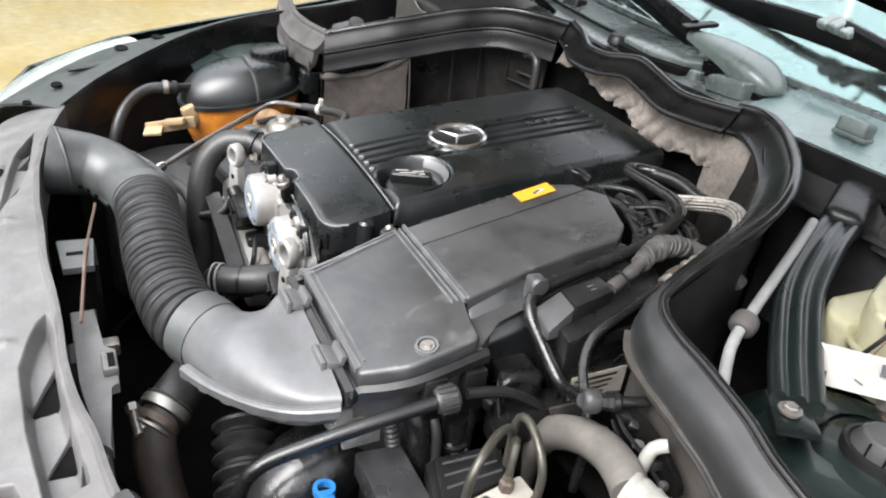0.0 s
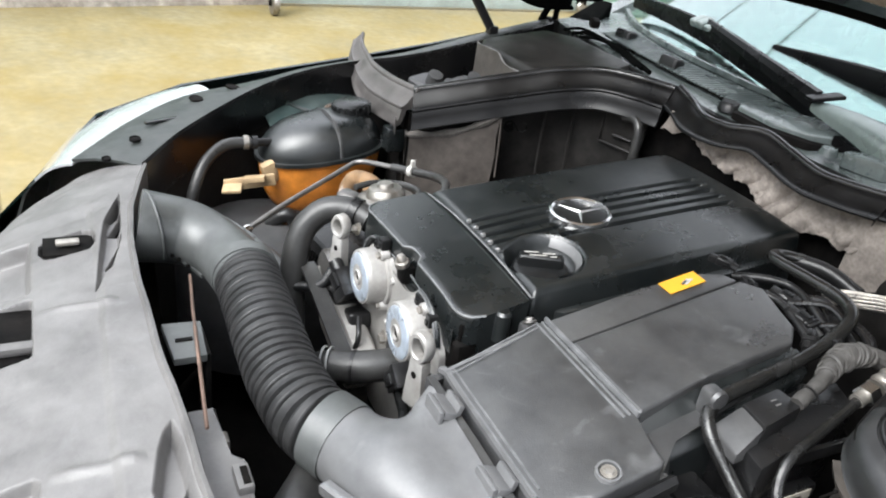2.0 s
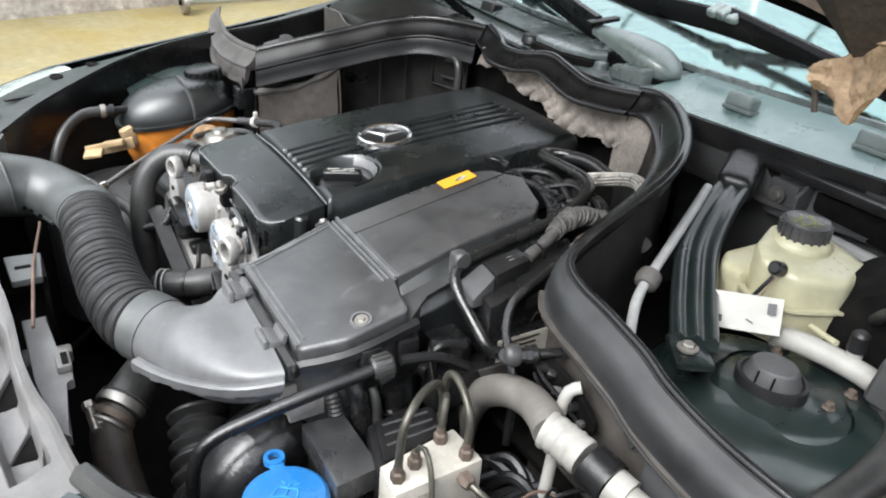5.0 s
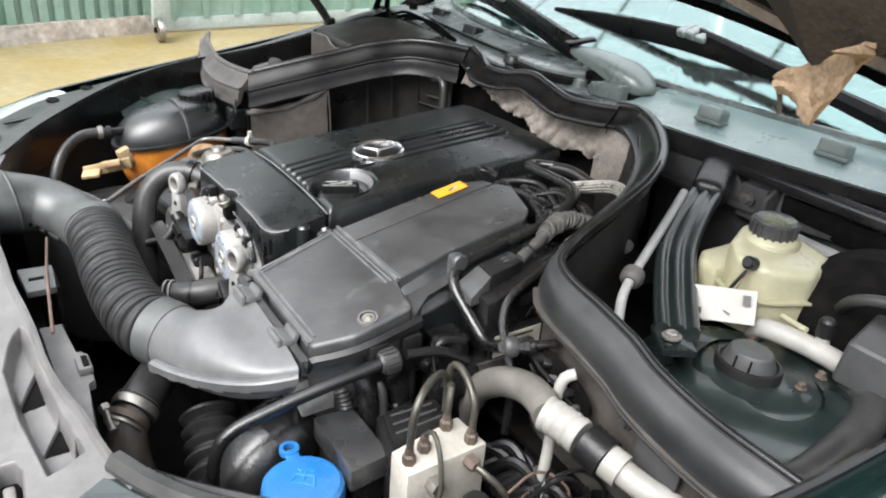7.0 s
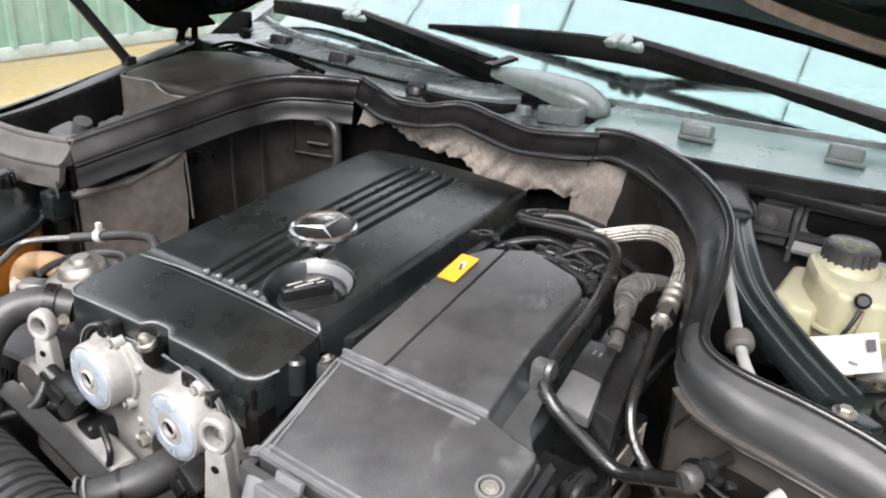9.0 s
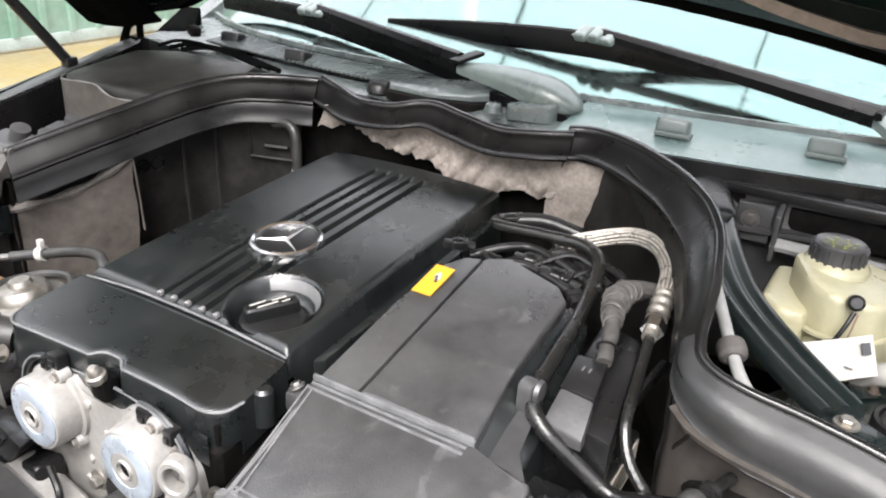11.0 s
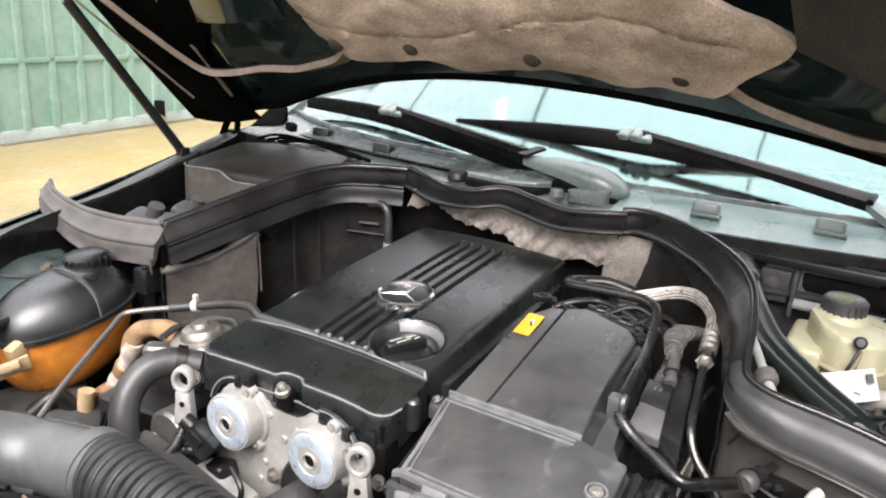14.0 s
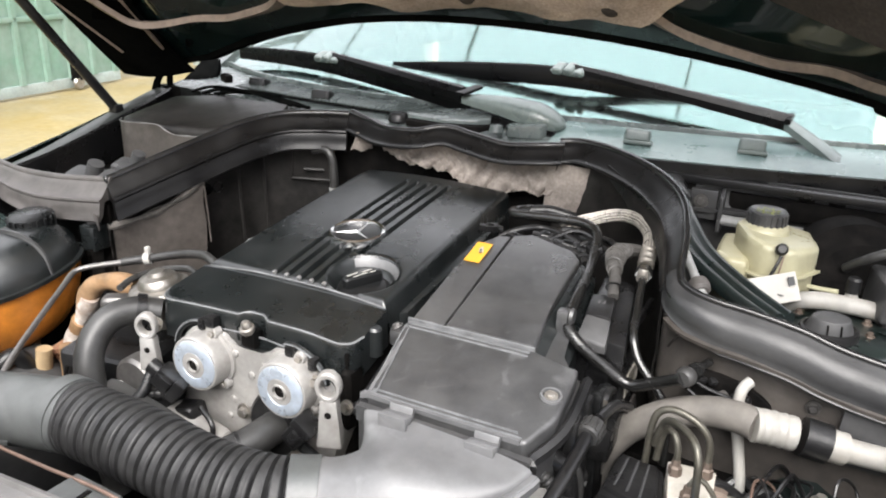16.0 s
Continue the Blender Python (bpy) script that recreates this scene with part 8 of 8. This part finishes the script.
    part("brake_line", tube([(0.497, 0.027, 0.712), (0.496, 0.029, 0.738), (0.494, 0.033, 0.756), (0.487, 0.045, 0.767), (0.470, 0.068, 0.765), (0.455, 0.090, 0.750), (0.447, 0.102, 0.715)], 0.0037, 12), "line_steel", hu, "dull olive steel brake line")
    part("brake_line", tube([(0.4998, 0.094, 0.712), (0.4985, 0.096, 0.735), (0.490, 0.098, 0.749), (0.474, 0.101, 0.757), (0.455, 0.104, 0.757), (0.443, 0.104, 0.742), (0.440, 0.104, 0.690)], 0.0037, 12), "line_steel", hu, "dull olive steel brake line")
    part("brake_line", tube([(0.472, 0.084, 0.712), (0.471, 0.086, 0.730), (0.464, 0.092, 0.741), (0.455, 0.097, 0.734), (0.451, 0.100, 0.700)], 0.0034, 10), "line_steel", hu)
    part("brake_line", tube([(0.489, 0.048, 0.712), (0.491, 0.050, 0.722), (0.500, 0.052, 0.724), (0.514, 0.050, 0.708), (0.526, 0.044, 0.680), (0.530, 0.030, 0.650), (0.530, 0.010, 0.63)], 0.0026, 10), "line_steel", hu)
    part("brake_line", tube([(0.514, 0.086, 0.688), (0.530, 0.092, 0.684), (0.545, 0.104, 0.668), (0.556, 0.110, 0.640)], 0.0034, 10), "line_steel", hu)
    part("side_union", lathe([(0, 0.014), (0.0055, 0.014), (0.0075, 0.009), (0.0075, 0), (0, 0)], along((0.5085, 0.086, 0.689), (0.56, 0.088, 0.689)), 6), "rust_steel", hu)
    part("side_union", lathe([(0, 0.012), (0.007, 0.012), (0.009, 0.006), (0.009, 0), (0, 0)], along((0.511, 0.045, 0.680), (0.56, 0.045, 0.680)), 6), "steel", hu)
    part("tag", box((0.001, 0.034, 0.036), at(0.522, 0.030, 0.640, 0, 30, 0), 0), "paper", hu, "white paper tag")

    # big hose with white sleeves to the fender
    hs = thing("suction_hose", (0.5120, 0.1320, 0.6540), "grey rubber suction hose crimped to a white-painted pipe", "hose")
    part("hose", tube([(0.369, 0.179, 0.560), (0.379, 0.178, 0.622), (0.402, 0.176, 0.668), (0.4297, 0.175, 0.696), (0.458, 0.175, 0.714), (0.490, 0.171, 0.727), (0.518, 0.163, 0.7335), (0.536, 0.156, 0.734)], 0.0165, 22), "hose_pale", hs, "dusty grey rubber hose")
    part("sleeve", tube([(0.5320, 0.1540, 0.7350), (0.5480, 0.1600, 0.7330), (0.5720, 0.1650, 0.7300)], lambda u, l: 0.0175 + 0.0008 * math.sin(u * 30), 20, 0.003), "white_sleeve", hs, "white crimped sleeve")
    part("grommet", tube([(0.5780, 0.1660, 0.7295), (0.6020, 0.1700, 0.7250)], 0.0200, 20, smooth=False), "trim", hs, "black rubber grommet")
    part("collar", tube([(0.6020, 0.1700, 0.7250), (0.6180, 0.1740, 0.7220)], 0.0165, 20, smooth=False), "white_sleeve", hs)
    part("pipe", tube([(0.6150, 0.1730, 0.7225), (0.6420, 0.1800, 0.7180), (0.6640, 0.1920, 0.7110), (0.6840, 0.2050, 0.7020), (0.7120, 0.2140, 0.6940), (0.7520, 0.2240, 0.6940)], 0.0125, 16), "white_sleeve", hs)
    part("pipe_clip", tube([(0.6800, 0.2020, 0.7035), (0.6960, 0.2080, 0.6990)], 0.0155, 18, smooth=False), "trim", hs)
    st = thing("drain_tube", (0.51, 0.19, 0.68), "short white plastic drain tube bending downward", "tube")
    part("tube", tube([(0.522, 0.198, 0.758), (0.5155, 0.189, 0.751), (0.515, 0.1835, 0.725), (0.523, 0.176, 0.69), (0.5307, 0.166, 0.655), (0.532, 0.162, 0.62)], 0.0060, 12), "white_sleeve", st)

    # service valve, loose wires, floor of the near corner
    sv = thing("service_valve", (0.575, 0.06, 0.64), "service port with a black ribbed cap on a pale pipe", "valve")
    part("pipe", tube([(0.52, 0.02, 0.640), (0.55, 0.045, 0.648), (0.575, 0.065, 0.655), (0.60, 0.10, 0.668), (0.61, 0.125, 0.675)], 0.009, 12), "white_sleeve", sv)
    part("port", lathe([(0, 0.02), (0.010, 0.02), (0.011, 0), (0, 0)], at(0.565, 0.055, 0.655), 14), "white_sleeve", sv)
    c = part("cap", lathe([(0, 0.030), (0.009, 0.030), (0.0125, 0.026), (0.0135, 0.0), (0, 0)], at(0.565, 0.055, 0.673), 20), "trim", sv, "black ribbed cap")
    wires = thing("loose_wires", (0.58, 0.13, 0.64), "tangle of brown and copper wires in the bay corner", "cable")
    for i in range(11):
        a = V(0.545 + 0.012 * (i % 7), 0.105 + 0.012 * (i % 4), 0.664 - 0.006 * (i % 3))
        mid = a + V(0.02 * math.sin(i * 2.1), 0.03 + 0.01 * math.cos(i * 1.7), 0.022 * math.sin(i * 1.3) + 0.012)
        part("wire", tube([a, mid, mid + V(0.02 * math.cos(i), 0.025, -0.02), mid + V(0.03, 0.02 * math.sin(i), -0.05)], 0.0016 + 0.0006 * (i % 2), 6), ("copper" if i % 4 == 0 else "black"), wires)
    for i in range(8):
        part("cable", tube([(0.44 + 0.012 * i, 0.13, 0.62), (0.47 + 0.012 * i, 0.15 + 0.01 * (i % 3), 0.645 + 0.01 * (i % 2)), (0.52 + 0.010 * i, 0.16, 0.63), (0.56 + 0.01 * i, 0.15, 0.60)], 0.006, 8), "black", wires)
    part("earth_lug", join(lathe([(0, 0.008), (0.010, 0.008), (0.012, 0), (0, 0)], at(0.605, 0.135, 0.672), 14), bolt(at(0.605, 0.135, 0.680), 0.006, 0.008)), "steel", wires)
    part("wire_seat", box((0.30, 0.16, 0.02), at(0.58, 0.11, 0.60), 0.006), "dark", wires)

    # strut tower, brace, master cylinder behind the seal
    def tower(u, v):
        a = 2 * math.pi * u
        r = 0.060 + 0.115 * v ** 0.8
        z = 0.752 - 0.135 * v ** 2.2
        sq = 1 + 0.10 * math.cos(4 * a)
        return V(0.605 + r * math.cos(a) * sq, 0.375 + r * math.sin(a) * sq * 0.95, z + 0.004 * math.sin(3 * a))
    tw = part("strut_tower", sheet(48, 14, tower), "tower_paint", car, "dark green painted strut tower")
    part("tower_top", lathe([(0, 0.004), (0.058, 0.004), (0.066, 0.0), (0.070, -0.006)], at(0.605, 0.375, 0.750), 36), "tower_paint", tw)
    part("inner_floor", box((0.56, 0.44, 0.01), at(0.54, 0.42, 0.625), 0.003), "dark", car)
    part("rear_wall", sheet(30, 6, lambda u, v: V(0.22 + 0.58 * u, 0.610 + 0.012 * math.sin(u * 3) + 0.004 * v, 0.868 - 0.35 * v), 0.004), "wall_grey", car, "dark grey rear wall of the near compartment")
    part("rear_ledge", box((0.46, 0.016, 0.012), at(0.505, 0.600, 0.862), 0.003), "trim", car)
    part("wall_bolt", bolt(at(0.403, 0.588, 0.832, 90, 0, 0), 0.007, 0.006), "gunmetal", car)
    part("wall_socket", lathe([(0.029, 0.003), (0.031, 0.003), (0.031, -0.004), (0.0, -0.004), (0.0, 0.002), (0.029, 0.002), (0.029, 0.003)], at(0.360, 0.602, 0.852, 90, 0, 0), 28), "dark", car)
    part("wall_rib", prism([(0.430, 0.612), (0.430, 0.580), (0.436, 0.580), (0.436, 0.612)], lambda x, y: 0.862 - (0.612 - y) * 0.6, 0.790, 0.002), "wall_grey", car)
    part("wall_foot", box((0.040, 0.018, 0.046), at(0.406, 0.602, 0.826), 0.003), "wall_grey", car)
    part("wall_recess", box((0.32, 0.008, 0.032), at(0.60, 0.610, 0.832), 0.003), "dark", car)
    for x in (0.545, 0.585):
        part("wall_slot", box((0.022, 0.010, 0.007), at(x, 0.607, 0.853), 0.002), "dark", car)
    part("grey_tube", tube([(0.43, 0.588, 0.808), (0.56, 0.590, 0.806), (0.70, 0.590, 0.800), (0.80, 0.590, 0.795)], 0.008, 10), "grey_pipe", car, "pale grey tube along the wall")
    cp = thing("suspension_dome", (0.594, 0.366, 0.75), "black oblong domed plastic lid over the strut tower", "lid")
    dm = at(0.594, 0.366, 0.762, 4, 0, 14) @ Matrix.Scale(0.76, 4)
    part("dome", lathe([(0, 0.0255), (0.016, 0.0250), (0.0245, 0.0232), (0.0265, 0.0210), (0.0335, 0.003), (0.034, 0.0)], dm @ Matrix.Diagonal((1.08, 0.84, 1, 1)), 40), "wall_grey", cp, sharp=20)
    part("rim", lathe([(0.0335, -0.015), (0.0335, 0.003), (0.036, 0.006), (0.040, 0.005), (0.0415, 0.001), (0.0415, -0.015)], dm @ Matrix.Diagonal((1.08, 0.86, 1, 1)), 40), "trim", cp, "black rubber rim")
    for k in (-0.010, 0.010):
        part("slot", box((0.0022, 0.004, 0.016), dm @ at(k, -0.0255, 0.0125, -20, 0, 0), 0.0008), "dark", cp)
    for q in (V(0.640, 0.390, 0.747), V(0.638, 0.427, 0.747), V(0.560, 0.420, 0.747)):
        b = thing("tower_bolt", tuple(q), "rusty steel nut on the strut tower", "bolt", "tower bolts")
        part("nut", join(bolt(at(q.x, q.y, q.z), 0.0068, 0.008), lathe([(0, 0.012), (0.0038, 0.012), (0.0042, 0), (0, 0)], at(q.x, q.y, q.z), 12)), "rust_steel", b)
    bc = thing("strut_brace", (0.45, 0.44, 0.76), "black ribbed metal brace sloping from bulkhead to tower", "brace")
    A, B = V(0.362, 0.578, 0.850), V(0.538, 0.318, 0.782)
    part("channel", sweep([A, A.lerp(B, 0.25) + V(-0.016, -0.008, -0.006), A.lerp(B, 0.5) + V(-0.022, -0.012, -0.012), A.lerp(B, 0.78) + V(-0.012, -0.006, -0.008), B], [(-0.026, -0.008), (0.026, -0.008), (0.027, 0.004), (0.0235, 0.0085), (0.0185, 0.0098), (0.0145, 0.0080), (0.0115, 0.0045), (0.0085, 0.0045), (0.0055, 0.0085), (0.0005, 0.0100), (-0.0040, 0.0085), (-0.0070, 0.0045), (-0.0105, 0.0045), (-0.0145, 0.0080), (-0.0195, 0.0095), (-0.025, 0.005)], 0.01, scale=lambda u: 0.68 + 0.22 * math.sin(u * 2.2)), "bracepaint", bc, sharp=60)
    part("head", box((0.046, 0.078, 0.036), at(A.x - 0.002, A.y - 0.008, A.z - 0.006, 16, 0, 28), 0.016, 5), "cover_gloss", bc, "black rounded brace end")
    part("foot", box((0.050, 0.036, 0.008), at(B.x + 0.004, B.y - 0.010, B.z - 0.006, 0, 0, -34), 0.003), "bracepaint", bc)
    part("foot_bolt", bolt(at(B.x + 0.004, B.y - 0.014, B.z), 0.0065, 0.006), "steel", bc)
    wp = thing("grey_brake_pipe", (0.42, 0.42, 0.76), "pale grey pipe with a black clip beside the brace", "pipe")
    part("pipe", tube([(0.366, 0.506, 0.840), (0.400, 0.436, 0.819), (0.441, 0.350, 0.793), (0.456, 0.322, 0.784), (0.472, 0.302, 0.777), (0.493, 0.279, 0.768), (0.510, 0.258, 0.752), (0.52, 0.245, 0.72)], 0.0056, 12), "grey_pipe", wp)
    part("grommet", lathe([(0, -0.010), (0.009, -0.010), (0.0125, -0.007), (0.0135, 0.0), (0.0125, 0.007), (0.009, 0.010), (0, 0.010)], along((0.4425, 0.347, 0.792), (0.475, 0.28, 0.768)), 24), "old_rubber", wp, "dusty rubber grommet")

    mc = thing("brake_reservoir", (0.525, 0.485, 0.74), "yellowed brake fluid reservoir with a black screw cap and paper tag", "reservoir")
    part("body", prism([(0.462, 0.500), (0.482, 0.452), (0.505, 0.432), (0.545, 0.442), (0.572, 0.488), (0.562, 0.540), (0.478, 0.545)], lambda x, y: 0.839 - max(0, 0.475 - y) * 0.15 - max(0, x - 0.52) * 0.30, 0.745, 0.012, 4), "cream", mc)
    part("seam", sweep([(0.460, 0.500, 0.790), (0.480, 0.450, 0.790), (0.505, 0.4295, 0.790), (0.546, 0.4395, 0.790), (0.5745, 0.488, 0.790)], [(-0.003, -0.0015), (0.003, -0.0015), (0.003, 0.0015), (-0.003, 0.0015)], 0.004), "cream", mc)
    part("outlet", tube([(0.565, 0.456, 0.778), (0.585, 0.450, 0.780), (0.600, 0.446, 0.782)], 0.0032, 10), "cream", mc)
    part("shoulder", lathe([(0.0245, 0.008), (0.030, 0.004), (0.0325, 0.0), (0.0325, -0.01), (0, -0.01)], at(0.500, 0.503, 0.834), 32), "cream", mc)
    part("lower_body", prism([(0.444, 0.458), (0.462, 0.432), (0.49, 0.430), (0.50, 0.55), (0.446, 0.545)], 0.806, 0.735, 0.012, 4), "cream", mc)
    cap = part("screw_cap", lathe([(0, 0.021), (0.0195, 0.021), (0.0225, 0.023), (0.0245, 0.021), (0.0255, 0.002), (0.024, 0.0), (0, 0)], at(0.500, 0.503, 0.836), 36), "airbox", mc, "black ribbed cap with worn yellow print")
    for i in range(20):
        a = 2 * math.pi * i / 20
        part("grip_rib", box((0.002, 0.003, 0.016), at(0.500 + 0.0257 * math.cos(a), 0.503 + 0.0257 * math.sin(a), 0.847, 0, 0, math.degrees(a)), 0), "airbox", cap)
    for i in range(16):
        a = radians(i * 22.5)
        r = 0.014 if i % 2 else 0.008
        part("print_bar", box((0.0042 if i % 3 else 0.0026, 0.0022, 0.0006), at(0.500 + r * math.cos(a), 0.503 + r * math.sin(a), 0.8574, 0, 0, i * 41), 0), "ink_green", cap)
    part("sensor_plug", join(lathe([(0, 0.010), (0.005, 0.010), (0.0075, 0.007), (0.008, -0.004), (0, -0.006)], along((0.526, 0.434, 0.829), (0.530, 0.38, 0.852)), 18), tube([(0.527, 0.428, 0.822), (0.522, 0.420, 0.806), (0.515, 0.417, 0.788)], 0.0022, 8)), "trim", mc, "black sensor plug")
    part("plug_wire", tube([(0.530, 0.427, 0.822), (0.528, 0.418, 0.806), (0.524, 0.416, 0.785)], 0.0009, 6), "copper", mc)
    tag = thing("paper_tag", (0.527, 0.402, 0.765), "white printed paper tag hanging on the reservoir", "tag")
    tm = at(0.527, 0.402, 0.786, 62, -8, 34)
    part("paper", sheet(10, 6, lambda u, v: tm @ V((u - 0.5) * 0.066, (v - 0.5) * 0.037, 0.003 * math.sin(u * 5)), 0.0008), "paper", tag)
    part("code_patch", box((0.008, 0.011, 0.0006), tm @ at(0.023, 0.007, 0.0022), 0), "wall_grey", tag, "small dark printed patch")
    part("code_patch", box((0.008, 0.007, 0.0005), tm @ at(-0.026, -0.009, 0.0032), 0), "wall_grey", tag)
    part("print_bar", box((0.008, 0.0012, 0.0005), tm @ at(0.004, -0.008, 0.0036, 0, 0, -25), 0), "wall_grey", tag)
    # booster and hoses behind
    bo = thing("brake_booster", (0.66, 0.53, 0.68), "black brake booster behind the reservoir", "brake booster")
    part("drum", lathe([(0, 0.05), (0.06, 0.05), (0.085, 0.03), (0.09, 0.0), (0.09, -0.02), (0, -0.02)], at(0.615, 0.545, 0.762, 80, 0, 15), 36), "dark", bo)
    part("vacuum_hose", tube([(0.605, 0.49, 0.80), (0.625, 0.465, 0.825), (0.65, 0.46, 0.84), (0.69, 0.47, 0.845), (0.74, 0.50, 0.84)], 0.0062, 12), "hose", bo)
    fl = thing("fluid_pipe", (0.63, 0.43, 0.76), "white-painted pipe turning into a thick grey sleeve", "pipe")
    part("pipe", tube([(0.548, 0.442, 0.750), (0.556, 0.434, 0.764), (0.572, 0.431, 0.770), (0.592, 0.437, 0.770), (0.613, 0.447, 0.766), (0.640, 0.450, 0.764), (0.664, 0.448, 0.758)], 0.0115, 16), "white_sleeve", fl)
    part("sleeve", tube([(0.656, 0.446, 0.762), (0.672, 0.446, 0.755), (0.690, 0.432, 0.748), (0.704, 0.392, 0.744), (0.711, 0.344, 0.742), (0.712, 0.289, 0.735), (0.708, 0.25, 0.725)], 0.0185, 20), "hose", fl, "thick dark foam sleeve")
    part("port", lathe([(0, 0.012), (0.007, 0.012), (0.008, 0), (0, 0)], at(0.616, 0.452, 0.774), 14), "white_sleeve", fl)
    part("port_cap", lathe([(0, 0.020), (0.006, 0.020), (0.0085, 0.017), (0.0092, 0), (0, 0)], at(0.616, 0.452, 0.783), 18), "trim", fl, "black ribbed valve cap")
    fb = thing("fuse_box", (0.70, 0.50, 0.74), "flat dark plastic fuse box lid at the fender", "fuse box")
    part("lid", box((0.14, 0.13, 0.05), at(0.705, 0.50, 0.775, 0, 6, 12), 0.008, 3), "wall_grey", fb)


build_near_side()
